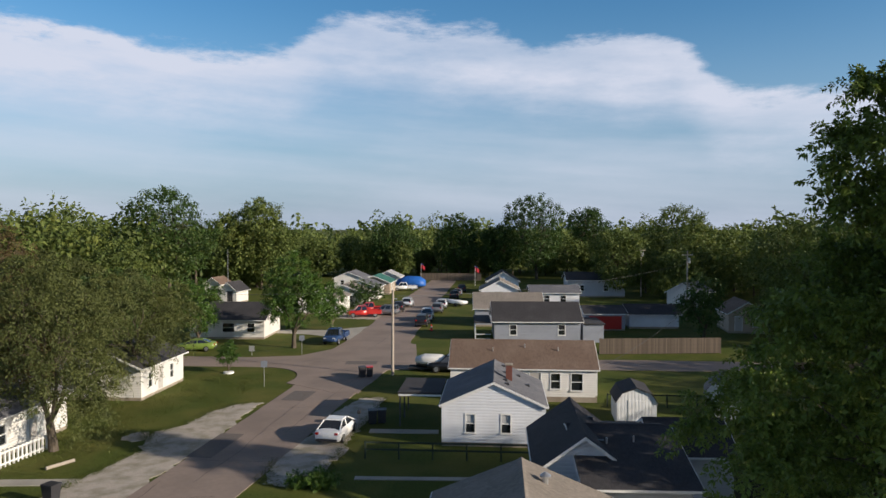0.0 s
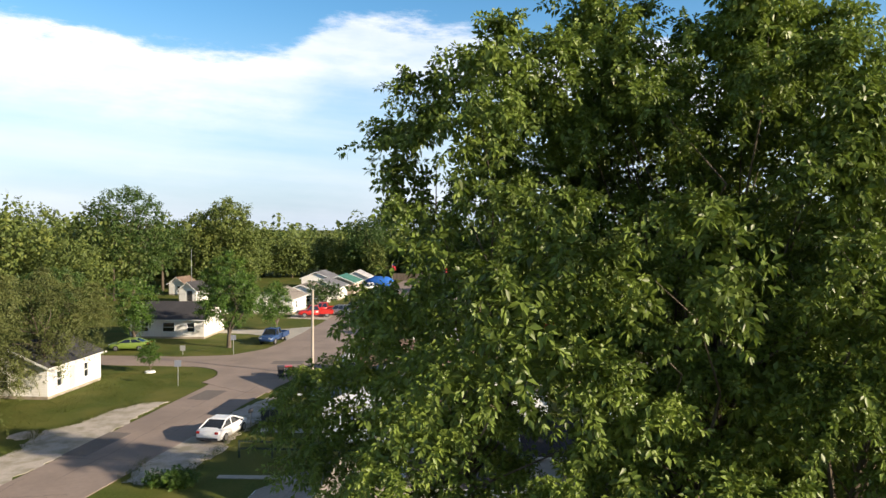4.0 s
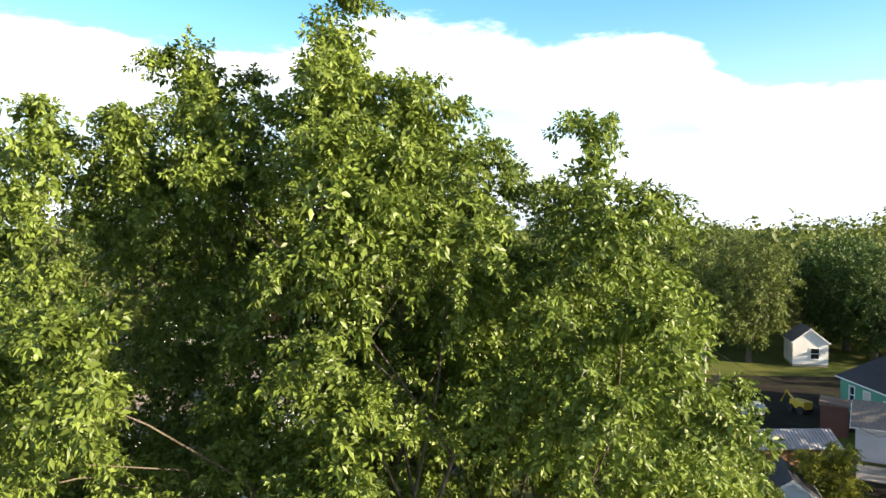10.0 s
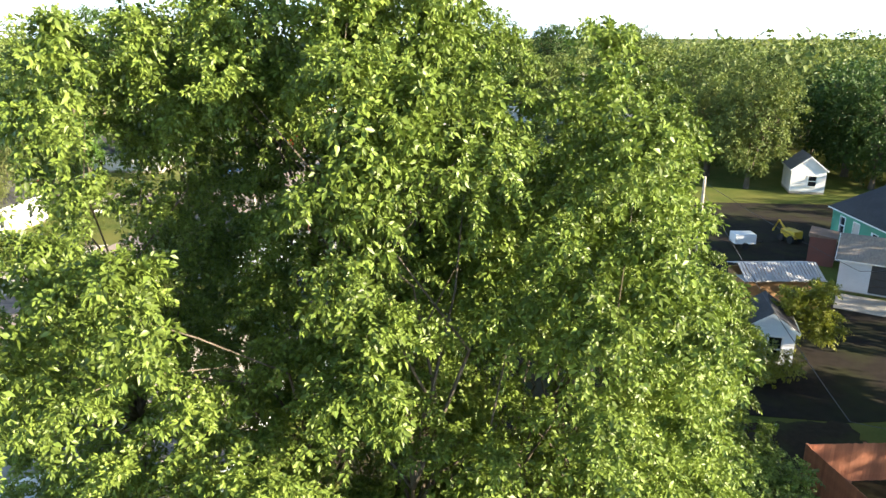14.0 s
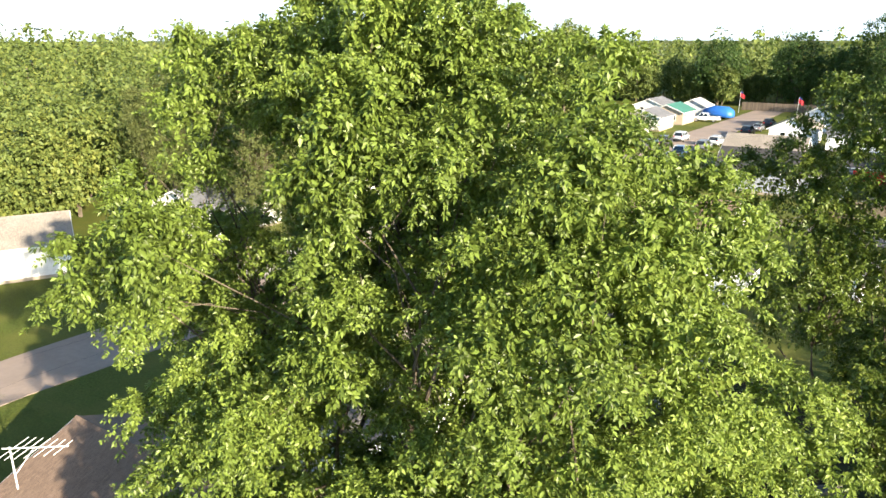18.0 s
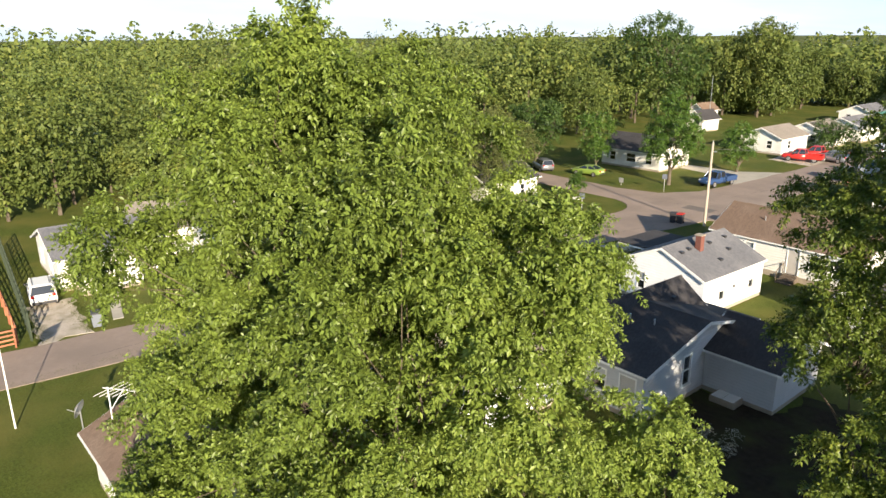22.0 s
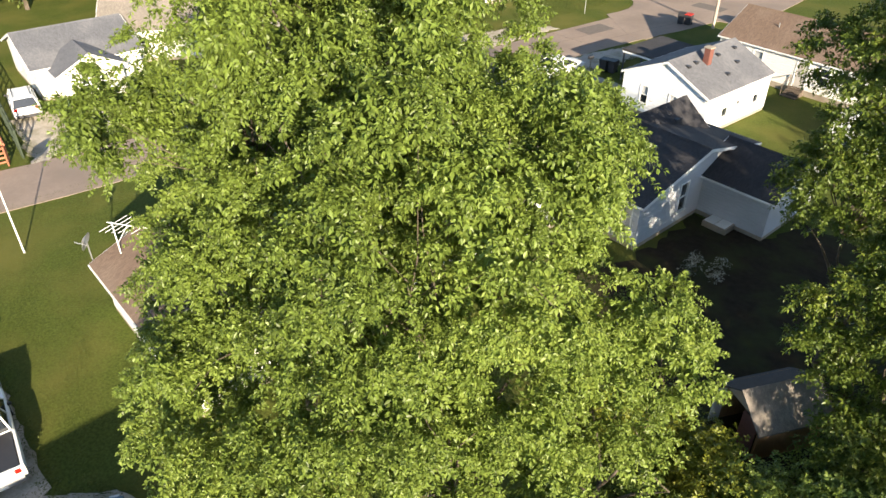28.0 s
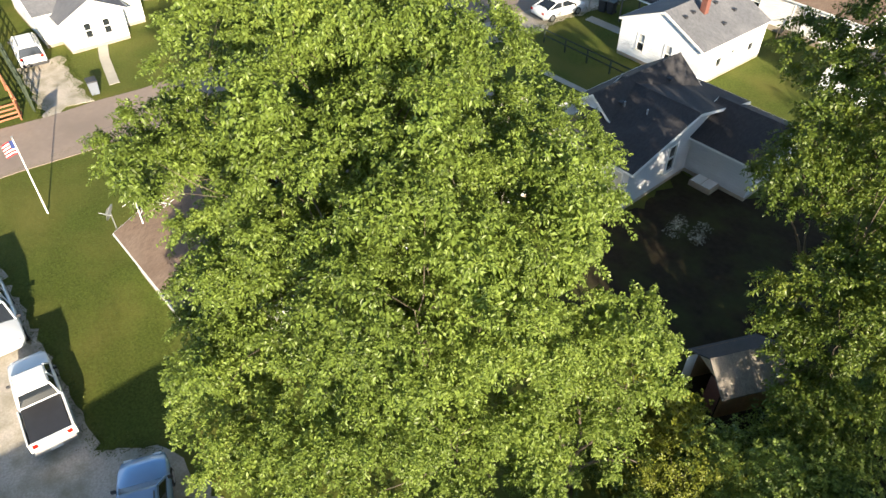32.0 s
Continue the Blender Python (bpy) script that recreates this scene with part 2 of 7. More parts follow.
M = {
    "grass": material("grass", (0.076, 0.098, 0.019), 0.95, vary=0.8, scale=9.0, second=(0.135, 0.13, 0.034), second_scale=0.22, bump=1.0, bump_scale=22, spec=0.12),
        "asphalt": material("asphalt", (0.285, 0.222, 0.186), 0.9, vary=0.18, scale=3.0, second=(0.215, 0.17, 0.145), second_scale=0.25, bump=0.25, bump_scale=90),
    "gravel": material("gravel", (0.47, 0.415, 0.36), 0.95, vary=0.45, scale=11.0, second=(0.25, 0.23, 0.16), second_scale=0.9, bump=1.0, bump_scale=30),
    "tar": material("tar", (0.10, 0.085, 0.075), 0.8, vary=0.3, scale=8.0),
    "asphalt_patch": material("asphalt_patch", (0.15, 0.128, 0.115), 0.9, vary=0.25, scale=4.0, bump=0.3, bump_scale=90),
    "concrete": material("concrete", (0.42, 0.39, 0.34), 0.85, vary=0.15, scale=2.5, second=(0.32, 0.30, 0.26), second_scale=0.4, bump=0.2, bump_scale=80),
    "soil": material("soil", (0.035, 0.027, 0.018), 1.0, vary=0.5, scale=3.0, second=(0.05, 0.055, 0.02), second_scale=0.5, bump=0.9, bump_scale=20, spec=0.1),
    # darker copy of soil, with shade put into its colour
    "shaded_ground": material("shaded_ground", (0.022, 0.018, 0.015), 1.0, vary=0.5, scale=2.0, second=(0.03, 0.034, 0.014), second_scale=0.4, bump=0.9, bump_scale=14, spec=0.1),
    "white_siding": siding("white_siding", (0.74, 0.76, 0.80)),
    "white_siding_warm": siding("white_siding_warm", (0.78, 0.76, 0.72)),
    "gray_siding": siding("gray_siding", (0.30, 0.32, 0.37)),
    "pale_gray_siding": siding("pale_gray_siding", (0.52, 0.53, 0.55), 0.18),
    "tan_siding": siding("tan_siding", (0.46, 0.36, 0.27), 0.2),
    "green_siding": siding("green_siding", (0.05, 0.27, 0.17), 0.2),
    "metal_siding": siding("metal_siding", (0.72, 0.74, 0.76), 0.25, vertical=True),
    "barn_wood": material("barn_wood", (0.36, 0.20, 0.09), 0.9, vary=0.4, scale=6, second=(0.25, 0.13, 0.06), bump=0.5, bump_scale=30),
    "roof_gray": shingle("roof_gray", (0.135, 0.138, 0.155), second=(0.19, 0.19, 0.205)),
    "roof_dark": shingle("roof_dark", (0.04, 0.038, 0.042), second=(0.055, 0.052, 0.056)),
    "roof_brown": shingle("roof_brown", (0.17, 0.115, 0.085), second=(0.21, 0.15, 0.115)),
    "roof_tan": shingle("roof_tan", (0.24, 0.21, 0.18), second=(0.29, 0.25, 0.22)),
    "roof_metal": siding("roof_metal", (0.50, 0.49, 0.50), 0.23, 0.3, vertical=True),
    "roof_green": material("roof_green", (0.05, 0.17, 0.13), 0.6, vary=0.2, scale=3),
    "trim": material("trim", (0.80, 0.80, 0.78), 0.6, vary=0.06, scale=3),
    "dark_trim": material("dark_trim", (0.06, 0.06, 0.065), 0.6, vary=0.2),
    "glass": material("glass", (0.018, 0.022, 0.028), 0.06, vary=0.1, spec=0.9),
    "blind": material("blind", (0.45, 0.46, 0.48), 0.5, vary=0.1, scale=2),
    "door_paint": material("door_paint", (0.50, 0.47, 0.44), 0.5, vary=0.1),
    "brick": material("brick", (0.17, 0.065, 0.05), 0.9, vary=0.35, scale=12, second=(0.12, 0.055, 0.045), bump=0.6, bump_scale=40),
    "block": material("block", (0.36, 0.31, 0.25), 0.95, vary=0.2, scale=5, second=(0.25, 0.2, 0.15), bump=0.4, bump_scale=50),
    "bark": material("bark", (0.10, 0.08, 0.06), 0.95, vary=0.4, scale=9, second=(0.15, 0.125, 0.10), second_scale=2, bump=1.0, bump_scale=22, spec=0.2),
    "pole_wood": material("pole_wood", (0.42, 0.36, 0.30), 0.9, vary=0.25, scale=6, bump=0.5, bump_scale=30),
    "fence_wood": material("fence_wood", (0.12, 0.092, 0.07), 0.9, vary=0.3, scale=7, second=(0.17, 0.135, 0.105), obrand=0.25, bump=0.4, bump_scale=40),
    "red_wood": material("red_wood", (0.34, 0.115, 0.06), 0.8, vary=0.3, scale=6, second=(0.42, 0.2, 0.11), obrand=0.2, bump=0.3),
    "green_wood": material("green_wood", (0.035, 0.05, 0.03), 0.8, vary=0.3, scale=6),
    "galvanised": material("galvanised", (0.60, 0.61, 0.62), 0.35, 0.8, vary=0.12, scale=8),
    "white_paint": material("white_paint", (0.80, 0.80, 0.80), 0.25, vary=0.04, spec=0.6),
    "silver_paint": material("silver_paint", (0.62, 0.65, 0.70), 0.25, 0.25, vary=0.04, spec=0.6),
    "blue_paint": material("blue_paint", (0.03, 0.065, 0.16), 0.22, 0.1, vary=0.08, spec=0.6),
    "pale_blue_paint": material("pale_blue_paint", (0.25, 0.38, 0.58), 0.25, 0.3, vary=0.05, spec=0.6),
    "lime_paint": material("lime_paint", (0.18, 0.26, 0.05), 0.3, vary=0.05, spec=0.6),
    "yellow_paint": material("yellow_paint", (0.55, 0.36, 0.03), 0.5, vary=0.15),
    "red_paint": material("red_paint", (0.50, 0.03, 0.025), 0.3, vary=0.08, spec=0.6),
    "black_paint": material("black_paint", (0.015, 0.015, 0.018), 0.3, vary=0.2, spec=0.5),
    "gray_paint": material("gray_paint", (0.20, 0.21, 0.23), 0.28, 0.3, vary=0.08, spec=0.6),
    "blue_tarp": material("blue_tarp", (0.02, 0.13, 0.48), 0.5, vary=0.25, scale=2, bump=0.5, bump_scale=3),
    "rubber": material("rubber", (0.02, 0.02, 0.02), 0.85, vary=0.2),
    "alloy": material("alloy", (0.45, 0.45, 0.47), 0.35, 0.8, vary=0.1),
    "lamp_red": material("lamp_red", (0.40, 0.015, 0.01), 0.2, vary=0.1),
    "lamp_clear": material("lamp_clear", (0.7, 0.72, 0.75), 0.1, vary=0.05),
    "plastic_dark": material("plastic_dark", (0.035, 0.035, 0.04), 0.5, vary=0.2),
    "plastic_gray": material("plastic_gray", (0.16, 0.18, 0.22), 0.5, vary=0.1),
    "cloth_red": material("cloth_red", (0.45, 0.03, 0.04), 0.9, vary=0.1),
    "cloth_white": material("cloth_white", (0.75, 0.74, 0.72), 0.9, vary=0.05),
    "cloth_blue": material("cloth_blue", (0.03, 0.05, 0.18), 0.9, vary=0.1),
    "leaf_main": leaf_material("leaf_main", (0.154, 0.218, 0.042), (0.24, 0.3, 0.064), 0.38, 0.42),
    "leaf_mid": leaf_material("leaf_mid", (0.095, 0.14, 0.024), (0.17, 0.20, 0.036), 0.55),
    "leaf_dark": leaf_material("leaf_dark", (0.05, 0.095, 0.022), (0.085, 0.13, 0.03), 0.6, 0.5),
    "leaf_locust": leaf_material("leaf_locust", (0.10, 0.12, 0.036), (0.155, 0.17, 0.052), 0.55, 0.6),
    "leaf_round": leaf_material("leaf_round", (0.07, 0.14, 0.025), (0.12, 0.18, 0.03), 0.6),
    "leaf_far": leaf_material("leaf_far", (0.105, 0.145, 0.036), (0.19, 0.215, 0.05), 0.55, 0.6),
    "leaf_white": leaf_material("leaf_white", (0.45, 0.46, 0.40), (0.6, 0.6, 0.55), 0.8),
    "leaf_yellow": leaf_material("leaf_yellow", (0.175, 0.20, 0.026), (0.25, 0.255, 0.036), 0.7),
    "leaf_grass": leaf_material("leaf_grass", (0.085, 0.112, 0.022), (0.135, 0.145, 0.038), 0.6, 0.7),
    "leaf_dead": leaf_material("leaf_dead", (0.13, 0.085, 0.04), (0.18, 0.13, 0.06), 0.6),
}


# ---- building helpers ----
def mesh_of(name, bm, mat):
    me = bpy.data.meshes.new(name)
    bm.to_mesh(me)
    bm.free()
    me.materials.append(M[mat])
    return me


def part(name, bm, mat, parent=None, label=""):
    ob = new(name, mesh_of(name, bm, mat))
    if parent is not None:
        ob.parent = parent
    return tagged(ob, label)


def thing(name, label, category, x=0.0, y=0.0, z=0.0, turn=0.0, group="", kind=""):
    ob = new(name)
    ob.empty_display_size = 0.2
    ob.matrix_world = pose(x, y, z, 0, 0, turn)
    return tagged(ob, label, category, group, kind)


def box(bm, x0, y0, z0, x1, y1, z1, bevel=0.0):
    r = bmesh.ops.create_cube(bm, size=1.0, matrix=Matrix.Translation(((x0 + x1) / 2, (y0 + y1) / 2, (z0 + z1) / 2)) @ Matrix.Diagonal((abs(x1 - x0), abs(y1 - y0), abs(z1 - z0), 1)))
    if bevel:
        es = list({e for v in r["verts"] for e in v.link_edges})
        bmesh.ops.bevel(bm, geom=es, offset=bevel, segments=2, affect="EDGES", profile=0.6)
    return bm


def boxes(*rows, bevel=0.0):
    bm = bmesh.new()
    for r in rows:
        box(bm, *r, bevel=bevel)
    return bm


def tube(bm, pts, radii, sides=8):
    """A round bar through points, tapering."""
    rings = []
    pts = [Vector(p) for p in pts]
    for i, p in enumerate(pts):
        d = (pts[min(i + 1, len(pts) - 1)] - pts[max(i - 1, 0)]).normalized()
        a = d.orthogonal().normalized()
        b = d.cross(a)
        r = radii[i] if isinstance(radii, (list, tuple)) else radii
        rings.append([bm.verts.new(p + (a * math.cos(2 * math.pi * k / sides) + b * math.sin(2 * math.pi * k / sides)) * r) for k in range(sides)])
    for r0, r1 in zip(rings, rings[1:]):
        for k in range(sides):
            bm.faces.new((r0[k], r0[(k + 1) % sides], r1[(k + 1) % sides], r1[k]))
    bm.faces.new(rings[0][::-1])
    bm.faces.new(rings[-1])
    return bm


def prism(bm, outline, y0, y1):
    """An outline in x and z, drawn out along y."""
    a = [bm.verts.new((x, y0, z)) for x, z in outline]
    b = [bm.verts.new((x, y1, z)) for x, z in outline]
    n = len(outline)
    for k in range(n):
        bm.faces.new((a[k], a[(k + 1) % n], b[(k + 1) % n], b[k]))
    bm.faces.new(a[::-1])
    bm.faces.new(b)
    bmesh.ops.recalc_face_normals(bm, faces=bm.faces)
    return bm


def slab(name, outline, z0, z1, mat, label, category, kind="structure"):
    """A flat piece of ground with an edge, ragged where it is loose."""
    bm = bmesh.new()
    if mat in ("gravel", "soil"):
        rnd, rough = random.Random(len(outline) + int(outline[0][0] * 10)), []
        for (xa, ya), (xb, yb) in zip(outline, outline[1:] + outline[:1]):
            n = max(1, int(math.hypot(xb - xa, yb - ya) / 0.45))
            rough += [(xa + (xb - xa) * i / n + rnd.gauss(0, 0.16), ya + (yb - ya) * i / n + rnd.gauss(0, 0.16)) for i in range(n)]
        outline = rough
    a = [bm.verts.new((x, y, z0)) for x, y in outline]
    b = [bm.verts.new((x, y, z1)) for x, y in outline]
    n = len(outline)
    for k in range(n):
        bm.faces.new((a[k], a[(k + 1) % n], b[(k + 1) % n], b[k]))
    top = bm.faces.new(b)
    bm.faces.new(a[::-1])
    bmesh.ops.recalc_face_normals(bm, faces=bm.faces)
    bmesh.ops.triangulate(bm, faces=[f for f in bm.faces if len(f.verts) > 4])
    return tagged(part(name, bm, mat), label, category, kind=kind)


def ribbon(name, centre, widths, z1, mat, label, category, wobble=0.12, seed=1):
    """A road along a line, with slightly ragged edges."""
    rnd = random.Random(seed)
    pts = []
    for (x0, y0), (x1, y1), w0, w1 in zip(centre, centre[1:], widths, widths[1:]):
        n = max(2, int(math.hypot(x1 - x0, y1 - y0) / 3))
        for i in range(n):
            f = i / n
            pts.append((x0 + (x1 - x0) * f, y0 + (y1 - y0) * f, w0 + (w1 - w0) * f))
    pts.append((*centre[-1], widths[-1]))
    left, right = [], []
    for i, (x, y, w) in enumerate(pts):
        ax, ay, _ = pts[max(i - 1, 0)]
        bx, by, _ = pts[min(i + 1, len(pts) - 1)]
        d = math.hypot(bx - ax, by - ay)
        nx, ny = -(by - ay) / d, (bx - ax) / d
        left.append((x + nx * (w / 2 + rnd.uniform(-wobble, wobble)), y + ny * (w / 2 + rnd.uniform(-wobble, wobble))))
        right.append((x - nx * (w / 2 + rnd.uniform(-wobble, wobble)), y - ny * (w / 2 + rnd.uniform(-wobble, wobble))))
    bm = bmesh.new()
    rows = [[bm.verts.new((*q, z)) for q, z in ((l, -0.05), (l, z1), (r, z1), (r, -0.05))] for l, r in zip(left, right)]
    for a, b in zip(rows, rows[1:]):
        for k in range(3):
            bm.faces.new((a[k], a[k + 1], b[k + 1], b[k]))
    bmesh.ops.recalc_face_normals(bm, faces=bm.faces)
    return tagged(part(name, bm, mat), label, category, kind="structure")


# ---- houses ----
def wall_cells(bm, axis, at, thick, a0, a1, z0, z1, holes):
    """A wall in pieces round its openings. axis 'x': the wall runs along x at y = at .. at + thick."""
    xs = sorted({a0, a1, *[h[0] for h in holes], *[h[1] for h in holes]})
    zs = sorted({z0, z1, *[h[2] for h in holes], *[h[3] for h in holes]})
    for xa, xb in zip(xs, xs[1:]):
        for za, zb in zip(zs, zs[1:]):
            cx, cz = (xa + xb) / 2, (za + zb) / 2
            if any(h[0] < cx < h[1] and h[2] < cz < h[3] for h in holes):
                continue
            if axis == "x":
                box(bm, xa, at, za, xb, at + thick, zb)
            else:
                box(bm, at, xa, za, at + thick, xb, zb)
    bmesh.ops.remove_doubles(bm, verts=bm.verts, dist=0.001)


def window(parent, axis, at, out, c, z, w, h, trim="trim", blind=0.4):
    """A double-hung window in an opening centred at c along the wall; out is +1 or -1, the way it faces."""
    def bx(a0, d0, z0, a1, d1, z1):
        d0, d1 = at + out * d0, at + out * d1
        return (a0, d0, z0, a1, d1, z1) if axis == "x" else (d0, a0, z0, d1, a1, z1)
    f = 0.07
    win = part("window", boxes(bx(c - w / 2 - f, -0.1, z - h / 2 - f, c - w / 2 + 0.02, 0.035, z + h / 2 + f), bx(c + w / 2 - 0.02, -0.1, z - h / 2 - f, c + w / 2 + f, 0.035, z + h / 2 + f),
                               bx(c - w / 2, -0.1, z + h / 2 - 0.02, c + w / 2, 0.03, z + h / 2 + f), bx(c - w / 2, -0.1, z - 0.03, c + w / 2, 0.0, z + 0.03)), trim, parent)
    part("window_sill", boxes(bx(c - w / 2 - 0.1, -0.08, z - h / 2 - f - 0.02, c + w / 2 + 0.1, 0.08, z - h / 2 + 0.02)), trim, win)
    part("pane", boxes(bx(c - w / 2, -0.09, z + 0.02, c + w / 2, -0.07, z + h / 2)), "glass", win)
    part("pane", boxes(bx(c - w / 2, -0.07, z - h / 2, c + w / 2, -0.05, z)), "glass", win)
    if blind:
        part("blind", boxes(bx(c - w / 2 + 0.02, -0.066, z + h / 2 - h * blind, c + w / 2 - 0.02, -0.061, z + h / 2 - 0.02)), "blind", win, "drawn pale window blind")


def door(parent, axis, at, out, c, z0, w=0.9, h=2.03, mat="door_paint"):
    def bx(a0, d0, za, a1, d1, zb):
        d0, d1 = at + out * d0, at + out * d1
        return (a0, d0, za, a1, d1, zb) if axis == "x" else (d0, a0, za, d1, a1, zb)
    d = part("door", boxes(bx(c - w / 2, -0.07, z0, c + w / 2, -0.02, z0 + h)), mat, parent)
    part("door_frame", boxes(bx(c - w / 2 - 0.08, -0.1, z0, c - w / 2, 0.03, z0 + h + 0.08), bx(c + w / 2, -0.1, z0, c + w / 2 + 0.08, 0.03, z0 + h + 0.08), bx(c - w / 2, -0.1, z0 + h, c + w / 2, 0.03, z0 + h + 0.08)), "trim", d)
    part("door_handle", boxes(bx(c + w / 2 - 0.13, -0.02, z0 + 0.95, c + w / 2 - 0.07, 0.04, z0 + 1.03), bevel=0.01), "galvanised", d)


def gable_house(name, label, x, y, turn, W, L, eave, ridge, wall, roof, openings=(), over=0.35, base=0.0, base_mat="block", trim="trim", category="house", vents=(), foundation=0.25, thick=0.16):
    """A house with its ridge along its own y. openings: (side, centre, mid height, width, height, kind) with side s n w e."""
    h = thing(name, label, category, x, y, base, turn)
    T = thick
    sides = {"s": ("x", 0.0, -1, 0, W), "n": ("x", L - T, 1, 0, W), "w": ("y", 0.0, -1, T, L - T), "e": ("y", W - T, 1, T, L - T)}
    for key, (axis, at, out, a0, a1) in sides.items():
        holes = [(c - w / 2, c + w / 2, z - hh / 2, z + hh / 2) for s, c, z, w, hh, k in openings if s == key]
        bm = bmesh.new()
        wall_cells(bm, axis, at, T, a0, a1, foundation, eave, holes)
        if key in "sn":
            prism(bm, [(0, eave), (W, eave), (W / 2, ridge - 0.02)], at, at + T)
        wl_ob = part("wall", bm, wall, h)
        face = at if out < 0 else at + T
        for s, c, z, w, hh, k in openings:
            if s != key:
                continue
            if k == "door":
                door(wl_ob, axis, face, out, c, z - hh / 2, w, hh)
            elif k == "garage":
                def gx(d0, d1, za, zb, ca, cb):
                    d0, d1 = face + out * d0, face + out * d1
                    return (ca, d0, za, cb, d1, zb) if axis == "x" else (d0, ca, za, d1, cb, zb)
                g = part("garage_door", boxes(*[gx(-0.09, -0.05, z - hh / 2 + i * hh / 4 + 0.01, z - hh / 2 + (i + 1) * hh / 4 - 0.01, c - w / 2, c + w / 2) for i in range(4)]), "dark_trim", wl_ob)
            else:
                window(wl_ob, axis, face, out, c, z, w, hh, trim, blind=0.0 if k == "dark" else 0.45)
    part("foundation", boxes((0.02, 0.02, -0.3, W - 0.02, L - 0.02, foundation)), base_mat, h)
    part("attic_floor", boxes((T, T, eave - 0.1, W - T, L - T, eave)), "trim", h)
    run, rise = W / 2, ridge - eave
    slope = rise / run
    t = 0.13
    for sx, nm in ((-1, "west"), (1, "east")):
        bm = bmesh.new()
        xe = W / 2 + sx * (run + over)
        ze = eave - slope * over
        prism(bm, [(W / 2, ridge), (xe, ze), (xe, ze + t), (W / 2, ridge + t)], -over, L + over)
        part("roof", bm, roof, h)
        part("gutter", boxes((xe - 0.05 if sx < 0 else xe + 0.004, -over, ze + 0.01, xe - 0.004 if sx < 0 else xe + 0.06, L + over, ze + t - 0.02)), trim, h)
        for ye in (-over - 0.045, L + over + 0.004):
            bm = bmesh.new()
            prism(bm, [(W / 2, ridge - 0.06), (xe, ze - 0.06), (xe, ze + t - 0.02), (W / 2, ridge + t - 0.02)], ye, ye + 0.04)
            part("rake_board", bm, trim, h)
    bm = bmesh.new()
    prism(bm, [(W / 2 - 0.16, ridge + t - 0.16 * slope + 0.005), (W / 2, ridge + t + 0.005), (W / 2 + 0.16, ridge + t - 0.16 * slope + 0.005), (W / 2, ridge + t + 0.04)], -over, L + over)
    part("ridge_cap", bm, roof, h)
    for vx, vy in vents:
        zr = ridge + t - abs(vx - W / 2) * slope
        part("roof_vent", tube(bmesh.new(), [(vx, vy, zr - 0.1), (vx, vy, zr + 0.3)], 0.05, 8), "galvanised", h)
    return h


def box_vents(h, rows, slope_from, ridge, slope, mat="plastic_dark"):
    for vx, vy in rows:
        z = ridge - abs(vx - slope_from) * slope + 0.13
        part("box_vent", boxes((vx - 0.16, vy - 0.16, z - 0.08, vx + 0.16, vy + 0.16, z + 0.1), bevel=0.03), mat, h)


# ---- trees ----
def leaf_mesh(name, pos, out, mat, size, leaflets, rng, droop=0.5, wide=0.62, spread=1.0, scale=1.0):
    """One mesh of many sprays of leaves. pos: (n, 3) roots; out: (n, 3) the way each spray grows."""
    n = len(pos)
    tmpl, faces = [], []
    for k in range(leaflets):
        f = k / max(1, leaflets - 1)
        side = 0.0 if k == leaflets - 1 else (1 if k % 2 else -1)
        root = np.array([f * 0.95 * spread, 0.0, -droop * f * f * 0.4])
        ang = side * (0.55 + 0.9 * (1 - f))
        d = np.array([math.cos(ang), math.sin(ang), -0.12 - 0.3 * (k % 3 - 1)])
        d /= np.linalg.norm(d)
        s = np.cross(d, (0, 0, 1.0))
        s /= np.linalg.norm(s)
        up = np.cross(s, d)
        ln = 1.0 - 0.25 * abs(f - 0.5)
        b = len(tmpl)
        tmpl += [root, root + d * ln * 0.45 + s * wide * ln * 0.5 + up * 0.09, root + d * ln - np.array([0, 0, 0.14]), root + d * ln * 0.45 - s * wide * ln * 0.5 + up * 0.09]
        faces += [(b, b + 1, b + 2), (b, b + 2, b + 3)]
    tmpl, faces = np.array(tmpl), np.array(faces)
    out, face = out[:, 0], out[:, 1]
    out = out + rng.normal(size=(n, 3)) * 0.22
    out = out / (np.linalg.norm(out, axis=1, keepdims=True) + 1e-9)
    helper = rng.normal(size=(n, 3)) * 0.4 + face + np.array([0, 0, 0.3])
    side = np.cross(helper, out)
    side /= np.linalg.norm(side, axis=1, keepdims=True) + 1e-9
    up = np.cross(out, side)
    sc = size * scale * rng.uniform(0.65, 1.25, n)
    mat3 = np.stack([out, side, up], 2) * sc[:, None, None]
    v = np.einsum("nij,kj->nki", mat3, tmpl) + pos[:, None, :]
    k = len(tmpl)
    v = v.reshape(-1, 3)
    f = (faces[None] + (np.arange(n) * k)[:, None, None]).reshape(-1, 3)
    me = bpy.data.meshes.new(name)
    me.vertices.add(len(v))
    me.vertices.foreach_set("co", v.astype(np.float32).ravel())
    me.loops.add(len(f) * 3)
    me.loops.foreach_set("vertex_index", f.astype(np.int32).ravel())
    me.polygons.add(len(f))
    me.polygons.foreach_set("loop_start", np.arange(len(f), dtype=np.int32) * 3)
    me.polygons.foreach_set("loop_total", np.full(len(f), 3, dtype=np.int32))
    me.update(calc_edges=True)
    me.materials.append(M[mat])
    return me


def sphere_dirs(n, rng):
    d = rng.normal(size=(n, 3))
    return d / np.linalg.norm(d, axis=1, keepdims=True)


